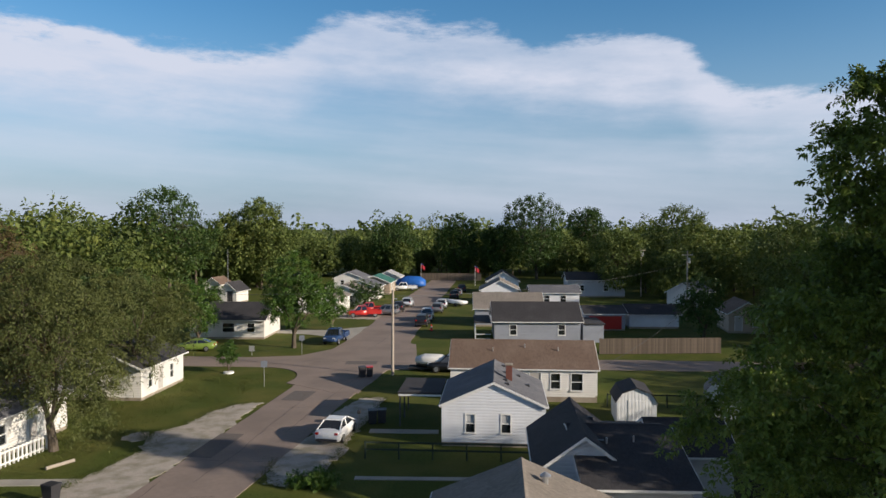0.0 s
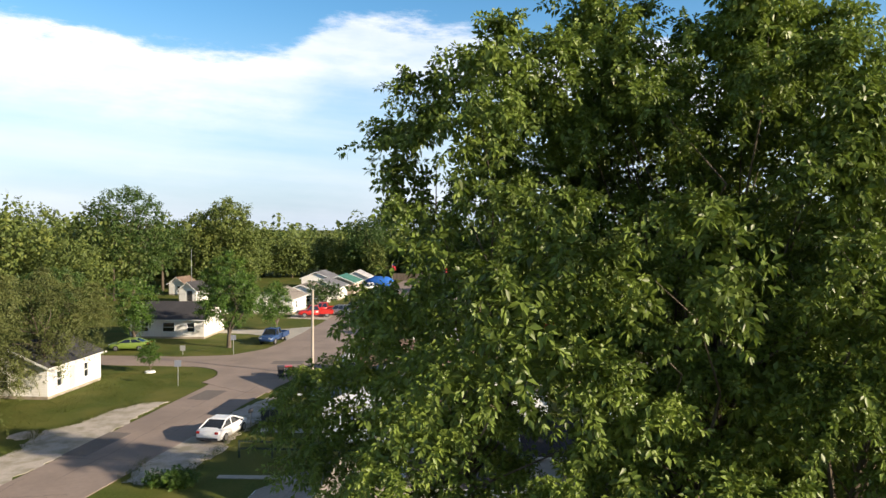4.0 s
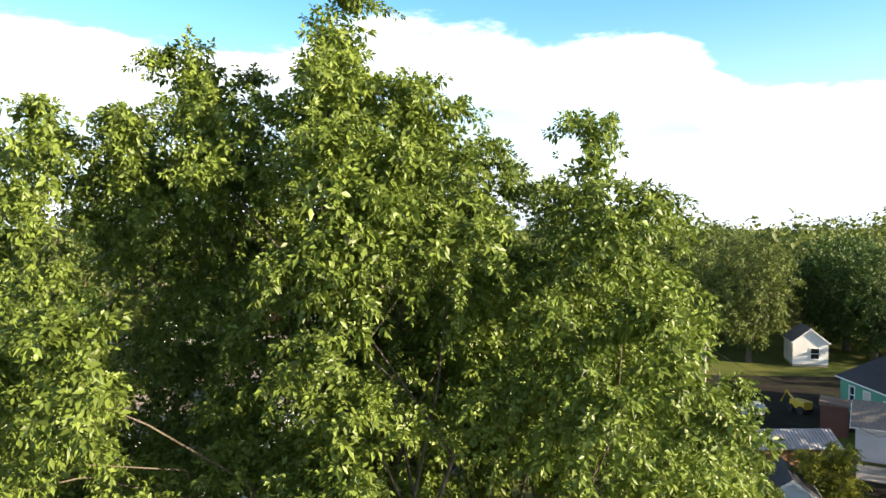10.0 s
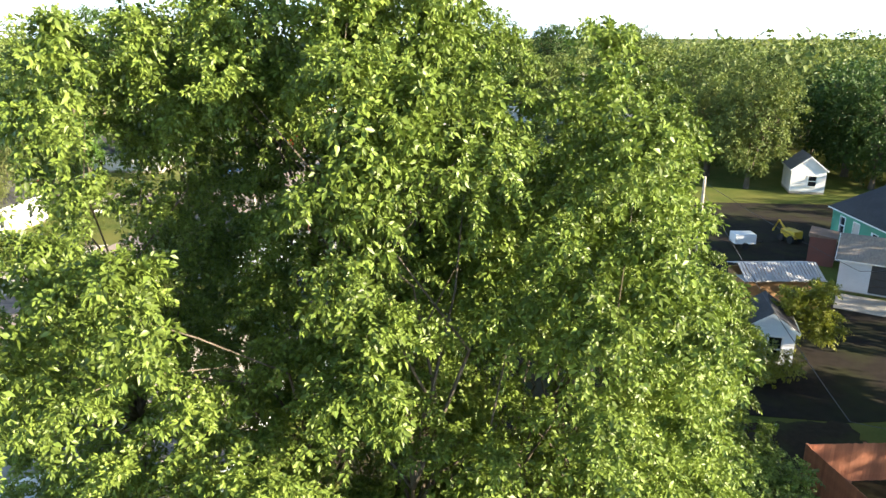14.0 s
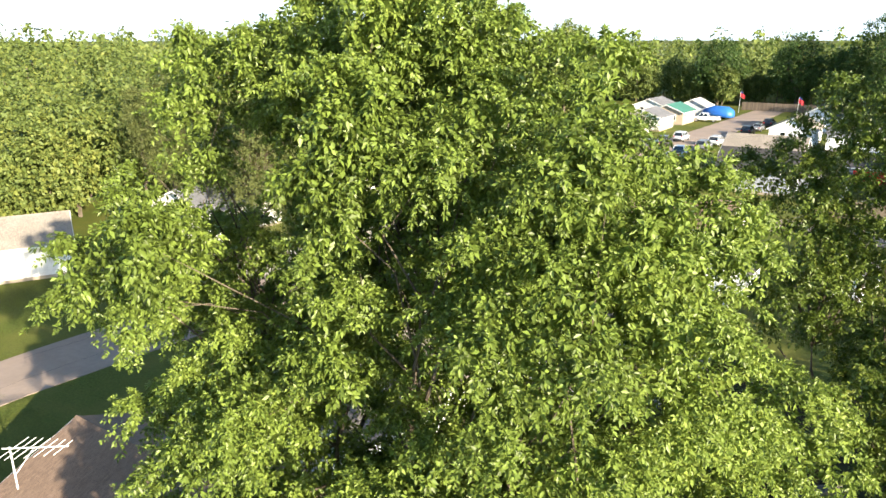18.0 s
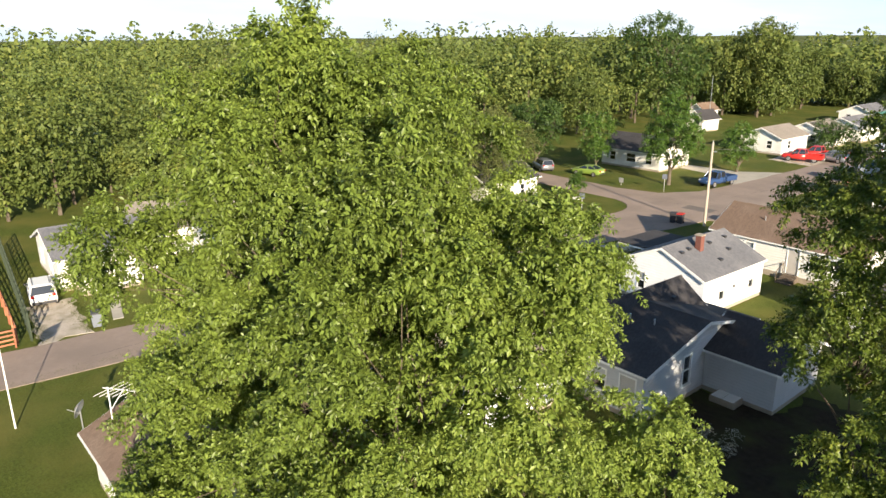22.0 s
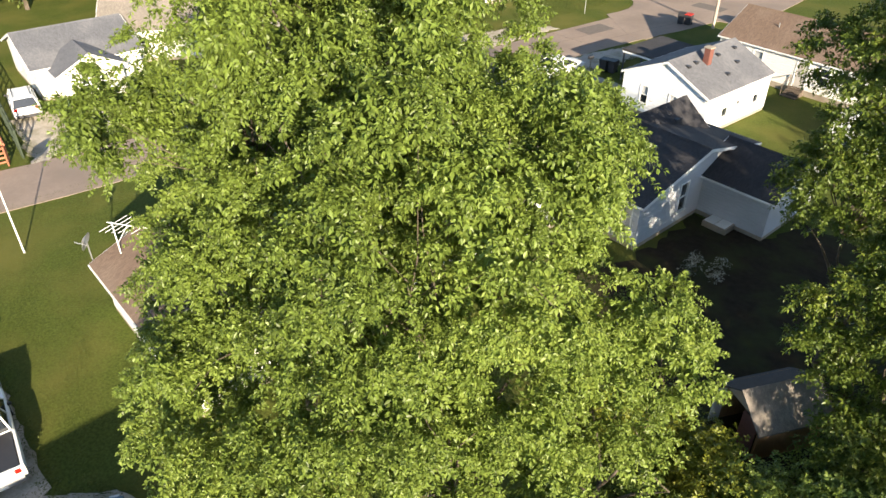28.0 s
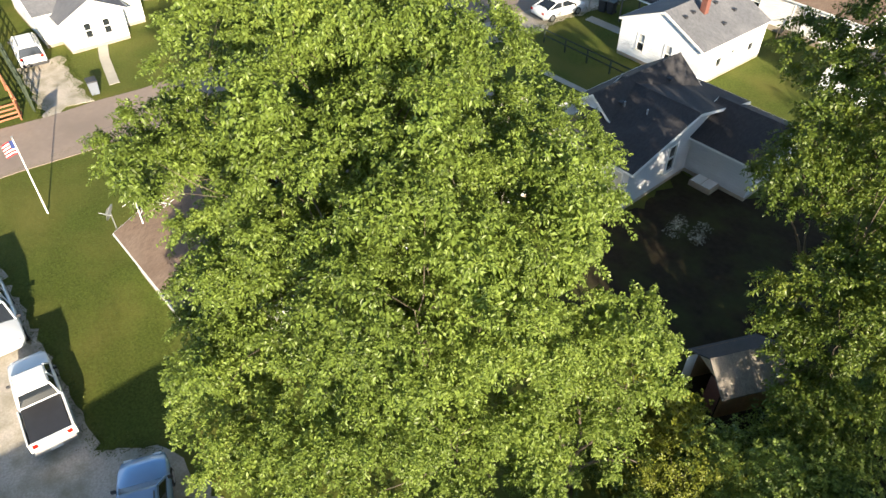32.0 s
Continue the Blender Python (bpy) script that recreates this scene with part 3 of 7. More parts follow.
def spaced(c, gap, most):
    """The first of the points that keep a distance from each other."""
    chosen, taken = [], np.empty((0, 3))
    for i in range(len(c)):
        if not len(taken) or ((taken - c[i]) ** 2).sum(1).min() > gap * gap:
            chosen.append(i)
            taken = np.vstack([taken, c[i]])
            if len(chosen) >= most:
                break
    return np.array(chosen, int)


def crown_points(lobes, clumps, per, rng, size=0.75, droop=0.25, low=-0.6, bough=2.2, inner=0.3, gap=1.08, tuft=0.5, core=1.0):
    """Roots, headings and outward ways of sprays: lobes bear boughs, boughs bear tufts, with dark gaps between."""
    lobes = np.array(lobes, float)
    area = (lobes[:, 3] * lobes[:, 4] + lobes[:, 3] * lobes[:, 5] + lobes[:, 4] * lobes[:, 5])
    n = max(400, clumps * 4)
    which = rng.choice(len(lobes), n, p=area / area.sum())
    d = sphere_dirs(n, rng)
    br = size * bough
    c = lobes[which, :3] + d * np.maximum(lobes[which, 3:] - br * 0.5, lobes[which, 3:] * 0.25) * rng.uniform(0.8, 1.08, (n, 1))
    keep = d[:, 2] > low - rng.uniform(0, 0.5, n)
    for L in lobes:
        keep &= (((c - L[:3]) / np.maximum(L[3:] - br * 0.5, L[3:] * 0.25)) ** 2).sum(1) > 0.4
    c, d = c[keep], d[keep]
    sel = spaced(c, br * gap, max(6, clumps // 5))
    sel = sel[rng.random(len(sel)) > 0.08]
    bc, bd = c[sel], d[sel]
    m = int(clumps * 2.5)
    w = rng.integers(len(bc), size=m)
    e = sphere_dirs(m, rng)
    e = e + bd[w] * 0.75 + np.array([0, 0, 0.25])
    e /= np.linalg.norm(e, axis=1, keepdims=True)
    rb = br * rng.uniform(0.6, 1.15, len(bc))
    cc = bc[w] + e * rb[w, None] * np.array([1.0, 1.0, 0.8]) * rng.uniform(0.8, 1.0, (m, 1))
    sel = spaced(cc, size * tuft, clumps)
    cc, cd = cc[sel], e[sel] * 0.7 + bd[w[sel]] * 0.5
    rad = size * rng.uniform(0.6, 1.15, len(cc))
    k = np.maximum(3, (per * (rad / size) ** 2).astype(int))
    idx = np.repeat(np.arange(len(cc)), k)
    e = sphere_dirs(len(idx), rng)
    e[:, 2] *= 0.8
    pos = cc[idx] + e * rng.uniform(0.15, 1.0, (len(idx), 1)) ** 0.7 * rad[idx, None]
    face = cd[idx] + e * 0.6 + np.array([0, 0, 0.3])
    out = cd[idx] * 0.35 + e * 0.9 + np.array([0, 0, -1.4 * droop]) + rng.normal(size=e.shape) * 0.25
    # sparser leaves within
    q = rng.choice(len(lobes), int(len(pos) * inner), p=area / area.sum())
    e = sphere_dirs(len(q), rng)
    pin = lobes[q, :3] + e * lobes[q, 3:] * rng.uniform(0.05, 1.0, (len(q), 1)) ** 0.5 * 0.64
    grow = np.concatenate([np.ones(len(pos)), np.full(len(q), core)])
    pos = np.concatenate([pos, pin])
    out = np.concatenate([out, e * 0.6 + np.array([0, 0, -0.4])])
    face = np.concatenate([face, e])
    return pos, np.stack([out, face], 1), cc, grow


def limbs(bm, base, tips, rng, r0, height, forks=3):
    """A trunk that forks and bends on its way to the crown's clumps."""
    base = Vector(base)
    hub = []
    lean = Vector((rng.uniform(-0.3, 0.3), rng.uniform(-0.1, 0.4), 0))
    fork = base + lean + Vector((0, 0, height * 0.2))
    tube(bm, [base + Vector((0, 0, -0.2)), base + lean * 0.4 + Vector((0, 0, height * 0.1)), fork], [r0 * 1.25, r0, r0 * 0.9], 10)
    for k in range(forks):
        a = 2 * math.pi * (k + rng.uniform(0, 0.7)) / forks
        pts, p, d = [fork], fork.copy(), Vector((math.cos(a) * 0.45, math.sin(a) * 0.45, 1.0))
        for s in range(5):
            d = d + Vector((rng.uniform(-0.35, 0.35), rng.uniform(-0.35, 0.35), 0.1))
            p = p + d.normalized() * height * 0.1
            pts.append(p.copy())
        tube(bm, pts, [r0 * 0.66, r0 * 0.52, r0 * 0.42, r0 * 0.32, r0 * 0.22, r0 * 0.1], 8)
        hub += pts[1:]
    for t in tips:
        t = Vector(t)
        h = min(hub, key=lambda q: (q - t).length + 1.2 * max(0, q.z - t.z + 0.6))
        w = max(0.3, 0.14 * (h - t).length)
        m1 = h.lerp(t, 0.35) + Vector((rng.uniform(-w, w), rng.uniform(-w, w), rng.uniform(-0.4 * w, 1.2 * w)))
        m2 = h.lerp(t, 0.7) + Vector((rng.uniform(-w, w), rng.uniform(-w, w), rng.uniform(-0.2 * w, w)))
        tube(bm, [h, m1, m2, t], [r0 * 0.17, r0 * 0.11, r0 * 0.06, r0 * 0.02], 5)
    return bm


def tree(name, label, x, y, lobes, clumps, per, leaf, size, leaflets, seed, trunk_r=0.25, clump=0.75, droop=0.3, forks=3, low=-0.6, category="tree", limb_count=26, wide=0.62, height=None, bough=2.2, inner=0.3, gap=1.08, tuft=0.5, core=1.0):
    """A tree at a place; lobes are in its own frame, from the ground at the trunk."""
    rng = np.random.default_rng(seed)
    ob = thing(name, label, category, x, y, 0)
    pos, out, c, grow = crown_points(lobes, clumps, per, rng, clump, droop, low, bough, inner, gap, tuft, core)
    cr = new("crown", leaf_mesh("crown", pos, out, leaf, size, leaflets, rng, 0.5, wide, 1.0, grow))
    cr.parent = ob
    top = max(l[2] + l[5] for l in lobes)
    sel = c[rng.choice(len(c), min(limb_count, len(c)), replace=False)]
    mid = np.mean([l[:3] for l in lobes], axis=0)
    sel = mid + (sel - mid) * 0.8
    part("trunk", limbs(bmesh.new(), (0, 0, 0), sel, rng, trunk_r, (height or top), forks), "bark", ob)
    return ob


def rosettes(name, pos, axis, mat, length, leaves, rng, wide=0.5, droop=0.22, grow=1.0):
    """Many shoot tips in one mesh, each a whorl of narrow pointed leaves that spread and hang about its axis."""
    n = len(pos)
    up = np.array([0.0, 0.0, 1.0])
    f = np.linspace(0, 1, leaves)[None, :, None]
    a = axis / (np.linalg.norm(axis, axis=1, keepdims=True) + 1e-9)
    u = np.cross(a, rng.normal(size=(n, 3)))
    u /= np.linalg.norm(u, axis=1, keepdims=True) + 1e-9
    v = np.cross(a, u)
    phi = (2.4 * np.arange(leaves))[None, :, None] + rng.normal(0, 0.4, (n, leaves, 1))
    th = 1.75 - 1.35 * f + rng.normal(0, 0.25, (n, leaves, 1))
    d = a[:, None] * np.cos(th) + (u[:, None] * np.cos(phi) + v[:, None] * np.sin(phi)) * np.sin(th)
    d = d - up * droop * (1.1 - 0.6 * f) * rng.uniform(0.5, 1.5, (n, leaves, 1))
    d /= np.linalg.norm(d, axis=2, keepdims=True) + 1e-9
    size = (np.ones(n) * grow)[:, None, None]
    ln = length * (1.1 - 0.4 * f) * rng.uniform(0.7, 1.25, (n, leaves, 1)) * size
    root = pos[:, None] - a[:, None] * (1 - f) * length * 1.5 * size + d * ln * 0.15
    nrm = a[:, None] * 0.5 + up * 0.75 + rng.normal(0, 0.6, (n, leaves, 3))
    s = np.cross(nrm, d)
    s /= np.linalg.norm(s, axis=2, keepdims=True) + 1e-9
    top = np.cross(d, s)
    mid = root + d * ln * 0.45 + top * ln * 0.07
    vs = np.stack([root, mid + s * ln * wide / 2, root + d * ln - up * ln * 0.16, mid - s * ln * wide / 2], 2).reshape(-1, 3)
    q = np.arange(n * leaves)[:, None, None] * 4
    fs = (q + np.array([[0, 1, 2], [0, 2, 3]])[None]).reshape(-1, 3)
    me = bpy.data.meshes.new(name)
    me.vertices.add(len(vs))
    me.vertices.foreach_set("co", vs.astype(np.float32).ravel())
    me.loops.add(len(fs) * 3)
    me.loops.foreach_set("vertex_index", fs.astype(np.int32).ravel())
    me.polygons.add(len(fs))
    me.polygons.foreach_set("loop_start", np.arange(len(fs), dtype=np.int32) * 3)
    me.polygons.foreach_set("loop_total", np.full(len(fs), 3, dtype=np.int32))
    me.update(calc_edges=True)
    me.materials.append(M[mat])
    return me


def shoot_points(lobes, rng, radius=0.8, gap=1.3, shoots=20, step=0.2, low=-0.7, sag=0.45):
    """Boughs spread over the lobes' outsides; each bears shoots, each shoot a row of whorls towards its hanging tip."""
    lobes = np.array(lobes, float)
    area = (lobes[:, 3] * lobes[:, 4] + lobes[:, 3] * lobes[:, 5] + lobes[:, 4] * lobes[:, 5])
    n = 9000
    which = rng.choice(len(lobes), n, p=area / area.sum())
    d = sphere_dirs(n, rng)
    shell = np.maximum(lobes[:, 3:] - radius * 0.7, lobes[:, 3:] * 0.25)
    c = lobes[which, :3] + d * shell[which] * rng.uniform(0.85, 1.1, (n, 1))
    keep = d[:, 2] > low - rng.uniform(0, 0.4, n)
    for L, sh in zip(lobes, shell):
        keep &= (((c - L[:3]) / sh) ** 2).sum(1) > 0.45
    c, d = c[keep], d[keep]
    sel = spaced(c, radius * gap, 900)
    bc, bd = c[sel], d[sel]
    br = radius * rng.uniform(0.65, 1.2, len(bc))
    w = np.repeat(np.arange(len(bc)), np.maximum(3, (shoots * (br / radius) ** 2).astype(int)))
    e = sphere_dirs(len(w), rng) + bd[w] * 0.8 + np.array([0, 0, 0.3])
    e /= np.linalg.norm(e, axis=1, keepdims=True)
    reach = br[w] * rng.uniform(0.65, 1.25, len(w))
    pos, axis = [], []
    for k in range(5):
        t = 1 - k * step / reach
        on = (t > 0.3) & (rng.random(len(w)) < (1.0, 0.95, 0.8, 0.5, 0.3)[k])
        r, t1 = reach[on, None], t[on, None]
        pos.append(bc[w[on]] + e[on] * r * t1 * np.array([1, 1, 0.85]) - np.array([0, 0, sag]) * r * t1 ** 2.5)
        axis.append(e[on] - np.array([0, 0, sag * 2.2]) * t1 ** 1.5 + np.array([0, 0, 0.35]))
    return np.concatenate(pos), np.concatenate(axis), bc, lobes, area


def shoot_tree(label, x, y, lobes, seed, leaf="leaf_main", trunk_r=0.22, height=12, length=0.112, leaves=13, radius=0.85, gap=1.3, shoots=28, step=0.155, inner=4200, low=-0.7, sag=0.38, wide=0.5, name="tree"):
    """A broadleaf tree seen close: trunk, branches to every bough, whorled shoots and a thin dark inside."""
    rng = np.random.default_rng(seed)
    ob = thing(name, label, "tree", x, y, 0)
    pos, axis, bc, lb, area = shoot_points(lobes, rng, radius, gap, shoots, step, low, sag)
    q = rng.choice(len(lb), inner, p=area / area.sum())
    e = sphere_dirs(inner, rng)
    pin = lb[q, :3] + e * lb[q, 3:] * rng.uniform(0.05, 1.0, (inner, 1)) ** 0.5 * 0.7
    grow = np.concatenate([rng.uniform(0.8, 1.2, len(pos)), np.full(inner, 1.35)])
    cr = new("crown", rosettes("crown", np.concatenate([pos, pin]), np.concatenate([axis, e + np.array([0, 0, -0.3])]), leaf, length, leaves, rng, wide, grow=grow))
    cr.parent = ob
    mid = np.mean([l[:3] for l in lobes], axis=0)
    part("trunk", limbs(bmesh.new(), (0, 0, 0), [mid + (b - mid) * 0.8 for b in bc[::3] if b[2] > height * 0.4], rng, trunk_r, height, 4), "bark", ob)
    return ob


def round_lobes(h, r, rng, n=7, stem=0.25):
    """A crown of a main body and lesser lobes about it."""
    zc = h * (0.5 + stem / 2)
    out = [(0, 0, zc, r * 0.8, r * 0.8, h * (0.5 - stem / 2) * 0.95)]
    for k in range(n):
        a, u = rng.uniform(0, 2 * math.pi), rng.uniform(-0.7, 0.85)
        rr = r * rng.uniform(0.35, 0.55)
        out.append((math.cos(a) * r * 0.62 * math.sqrt(1 - u * u * 0.6), math.sin(a) * r * 0.62 * math.sqrt(1 - u * u * 0.6), zc + u * h * 0.34, rr, rr, rr * 0.9))
    return out


# ---- ground ----
bm = bmesh.new()
ring = [0, 25, 60, 110, 180, 300, 600, 1500, 4000]
segs = 48
prev = None
for r in ring:
    if r == 0:
        cur = [bm.verts.new((0, 40, -0.02))]
    else:
        cur = [bm.verts.new((r * math.cos(2 * math.pi * k / segs), 40 + r * math.sin(2 * math.pi * k / segs), -0.02)) for k in range(segs)]
    if prev:
        for k in range(segs):
            if len(prev) == 1:
                bm.faces.new((prev[0], cur[k], cur[(k + 1) % segs]))
            else:
                bm.faces.new((prev[k], cur[k], cur[(k + 1) % segs], prev[(k + 1) % segs]))
    prev = cur
tagged(part("ground", bm, "grass"), "mown and rough green grass over flat ground", "ground", kind="structure")

STREET = [(-44.9, -210), (-31.0, -100), (-17.4, 12), (-13.9, 42), (-11.6, 60), (-9.6, 77), (-8.6, 95), (-5.6, 142), (-1.8, 190), (-1.0, 200)]
ribbon("road", STREET, [5.6, 5.6, 5.6, 6.0, 6.2, 8.5, 8.0, 7.5, 7.0, 7.0], 0.02, "asphalt", "worn grey-brown asphalt street between lawns", "road", 0.15, 3)
ribbon("road", [(-120, 82.0), (-60, 79.0), (-20, 76.3), (-10, 75.6), (18, 75.2), (60, 72.0), (160, 66)], [5.2, 5.2, 5.4, 6.0, 5.6, 5.4, 5.4], 0.026, "asphalt", "worn asphalt cross street", "road", 0.15, 4)
slab("road_corner", [(-15.25, 66), (-14.9, 67.8), (-14.95, 69.4), (-15.4, 70.9), (-16.2, 72.1), (-17.4, 73.0), (-19.2, 73.7), (-23, 74.0), (-23, 79.0), (-17.0, 80.2), (-14.0, 84.5), (-12.8, 93), (-8, 93), (-4.0, 88), (-3.5, 79), (-2, 78.2), (-2, 72.9), (-6.2, 72.2), (-7.4, 68), (-7.9, 62), (-10, 62)], -0.04, 0.031, "asphalt", "flared asphalt street corner", "road")
slab("gravel_shoulder", [(-22.4, 36), (-21.4, 40.5), (-20.2, 46), (-21.2, 49.5), (-19.7, 52), (-18.6, 56.5), (-17.0, 58.5), (-15.6, 58.6), (-16.3, 48), (-17.4, 38), (-18.0, 34)], -0.04, 0.012, "gravel", "pale grey gravel shoulder beside the street", "driveway")
slab("gravel_verge", [(-10.6, 40.0), (-10.9, 44), (-9.8, 49), (-8.9, 56), (-7.2, 60.5), (-5.4, 60.2), (-5.9, 54), (-6.6, 49.5), (-6.9, 45.5), (-7.6, 41.4), (-9, 39.5)], -0.04, 0.012, "gravel", "patchy gravel parking verge", "driveway")
slab("gravel_drive", [(-12.0, -6), (-11.5, 1.0), (-8.6, 5.1), (-7.1, 5.05), (-1.7, 4.75), (4.3, 4.6), (6.2, 4.3), (7.2, 5.5), (8.2, 6.5), (12, 6.7), (14, 2), (14, -6)], -0.04, 0.012, "gravel", "pale gravel yard where trucks are parked", "driveway")
slab("gravel_patch", [(-22.6, 48.2), (-21.6, 47.6), (-20.9, 48.4), (-21.0, 49.6), (-22.0, 50.0), (-22.9, 49.2)], -0.04, 0.03, "gravel", "bare pale gravel patch in the grass", "driveway")
slab("bare_ground", [(25.4, 20.0), (26.2, 24.0), (26.6, 27.0), (27.4, 30.0), (34, 30), (34, 18)], -0.04, 0.01, "soil", "dark brown bare ground beside the shrubs", "yard")
slab("driveway", [(-20.0, 12.0), (-20.2, 15.2), (-24.2, 15.6), (-28, 16.2), (-28.2, 13.0), (-24, 12.6)], -0.04, 0.012, "gravel", "worn gravel and grass driveway", "driveway")
slab("driveway", [(-12.4, 97), (-12.6, 90), (-15, 94), (-20, 96.6), (-26, 98), (-26, 100.5), (-17, 100.5), (-12, 104)], -0.04, 0.014, "concrete", "pale concrete driveway", "driveway")
slab("driveway", [(-10.6, 112), (-18, 113.5), (-18, 124), (-9.4, 127)], -0.04, 0.014, "gravel", "pale gravel parking strip", "driveway")
slab("path", [(-36, 39.0), (-36, 40.0), (-21.4, 40.5), (-21.6, 39.5)], -0.04, 0.03, "concrete", "narrow concrete front path", "path")
slab("path", [(-5.4, 40.6), (-5.4, 41.1), (5.0, 40.9), (5.0, 40.4)], -0.04, 0.03, "concrete", "thin concrete path along the side yard", "path")
slab("path", [(-5.6, 50.0), (-5.6, 50.9), (-0.6, 50.7), (-0.6, 49.8)], -0.04, 0.03, "concrete", "concrete path to the house steps", "path")
slab("path", [(-21.4, 17.0), (-21.3, 17.7), (-25.5, 18.8), (-27.6, 19.6), (-27.8, 18.9), (-25.6, 18.1)], -0.04, 0.02, "concrete", "curved concrete garden path", "path")
# Dark soil, carried on to the house wall to stand in for shade there.
slab("yard_soil", [(9.5, 25), (17.2, 22), (24, 22), (25.2, 28), (24, 38), (19, 41), (16.2, 41), (15.6, 37.5), (11.6, 37.5), (11.7, 31)], -0.04, 0.008, "soil", "dark bare soil spread over the shaded ground under trees", "yard")

# Dark slab: the yard's shade is part of the ground colour.
slab("rough_yard", [(27, 31), (34, 30), (46, 31), (47, 45), (41, 46), (33.6, 41.8), (29, 41)], -0.04, 0.006, "shaded_ground", "rough back yard ground with its shade put into the colour", "yard")
# Dark strip laid over the road in place of shade falling there.
slab("road_patch", [(34.5, 71.0), (60, 69.1), (60, 75.3), (34.5, 77.0)], -0.02, 0.034, "shaded_ground", "dark strip over the cross street, standing in for shade", "road patch")
slab("garage_apron", [(42.6, 47.9), (46.6, 45.4), (45.0, 42.4), (40.9, 45.0)], -0.04, 0.02, "concrete", "worn grey concrete apron before the garage", "driveway")
# Bare earth lot whose dark colour also carries the shade over it.
slab("parking_lot", [(35.5, 50.5), (43.0, 55.0), (48.8, 55.4), (49.2, 63.0), (56.0, 72.5), (46.0, 74.0), (35.5, 72.5)], -0.04, 0.007, "shaded_ground", "bare earth lot beside the green house, shade in its colour", "parking lot")


def strip(bm, pts, w, z):
    """A thin flat seam through points."""
    rows = []
    for i, (x, y) in enumerate(pts):
        ax, ay = pts[max(i - 1, 0)]
        bx, by = pts[min(i + 1, len(pts) - 1)]
        d = math.hypot(bx - ax, by - ay) or 1
        nx, ny = -(by - ay) / d * w / 2, (bx - ax) / d * w / 2
        rows.append((bm.verts.new((x + nx, y + ny, z)), bm.verts.new((x - nx, y - ny, z))))
    for a, b in zip(rows, rows[1:]):
        bm.faces.new((a[0], a[1], b[1], b[0]))


rc = random.Random(9)
bm = bmesh.new()
for x0, y0, dx, dy, n in [(-18.6, 20, 0.12, 1, 26), (-16.2, 14, 0.13, 1, 30), (-14.6, 40, 0.1, 1, 30), (-11.6, 50, 0.16, 1, 24), (-19.2, 31, 1, 0.1, 7), (-17.0, 44, 1, -0.1, 8), (-15.0, 57, 1, 0.05, 8), (-12, 68, 0.5, 1, 12), (-19, 24, 1, 0.02, 8), (-17, 77, 1, -0.05, 16), (0, 75, 1, 0.0, 20), (-9.5, 84, 0.12, 1, 30), (-17.8, 37, 1, 0.2, 7), (-8.6, 100, 0.1, 1, 26)]:
    pts, x, y = [], x0, y0
    for _ in range(n):
        pts.append((x, y))
        x, y = x + dx * 0.8 + rc.gauss(0, 0.07), y + dy * 0.8 + rc.gauss(0, 0.07)
    strip(bm, pts, 0.03, 0.036)
tagged(part("road_cracks", bm, "tar"), "thin dark tar-filled cracks in the street", "road cracks", kind="stuff")
for cx, cy, w, l, a in ((-15.6, 47, 1.7, 5.2, -7), (-13.0, 61, 2.0, 3.4, -8), (-18.0, 29, 1.2, 4.0, -7), (-9.4, 76, 3.4, 1.8, 0)):
    ca, sa = math.cos(radians(a)), math.sin(radians(a))
    slab("road_patch", [(cx + ca * u * w / 2 - sa * v * l / 2, cy + sa * u * w / 2 + ca * v * l / 2) for u, v in ((-1, -1), (1, -1), (1, 1), (-1, 1))], 0.0, 0.0335, "asphalt_patch", "darker mended patch of asphalt", "road patch")

# ---- near houses ----
h1 = gable_house("house", "small white clapboard house with a grey shingle roof", -0.35, 47.1, -4.1, 7.0, 7.8, 2.75, 4.3, "white_siding", "roof_gray",
                 [("s", 1.95, 1.55, 0.62, 1.25, "win"), ("s", 4.35, 1.55, 0.62, 1.25, "win"), ("e", 2.3, 1.6, 0.7, 1.3, "win"), ("e", 3.9, 1.75, 0.45, 0.6, "win"), ("e", 6.2, 1.6, 0.7, 1.2, "win"), ("w", 3.0, 1.35, 0.9, 2.0, "door"), ("w", 6.0, 1.6, 0.8, 1.2, "win")], over=0.14)
part("chimney", boxes((4.35, 2.7, 3.4, 4.8, 3.15, 5.0), bevel=0.01), "brick", h1, "red brick chimney")
part("chimney_cap", boxes((4.29, 2.64, 5.0, 4.86, 3.21, 5.07)), "block", h1)
box_vents(h1, [(4.4, 1.0), (4.3, 2.0), (4.3, 4.6), (5.3, 5.6), (4.2, 6.8), (5.9, 3.6)], 3.5, 4.3, 1.55 / 3.5)
part("carport_roof", boxes((-3.6, 4.2, 2.45, -0.37, 9.2, 2.6)), "roof_dark", h1, "flat dark carport roof")
part("carport_beam", boxes((-3.55, 4.22, 2.3, -0.37, 4.3, 2.45)), "trim", h1)
for py in (4.3, 6.7, 9.0):
    part("carport_post", boxes((-3.5, py, 0, -3.4, py + 0.1, 2.45)), "dark_trim", h1)

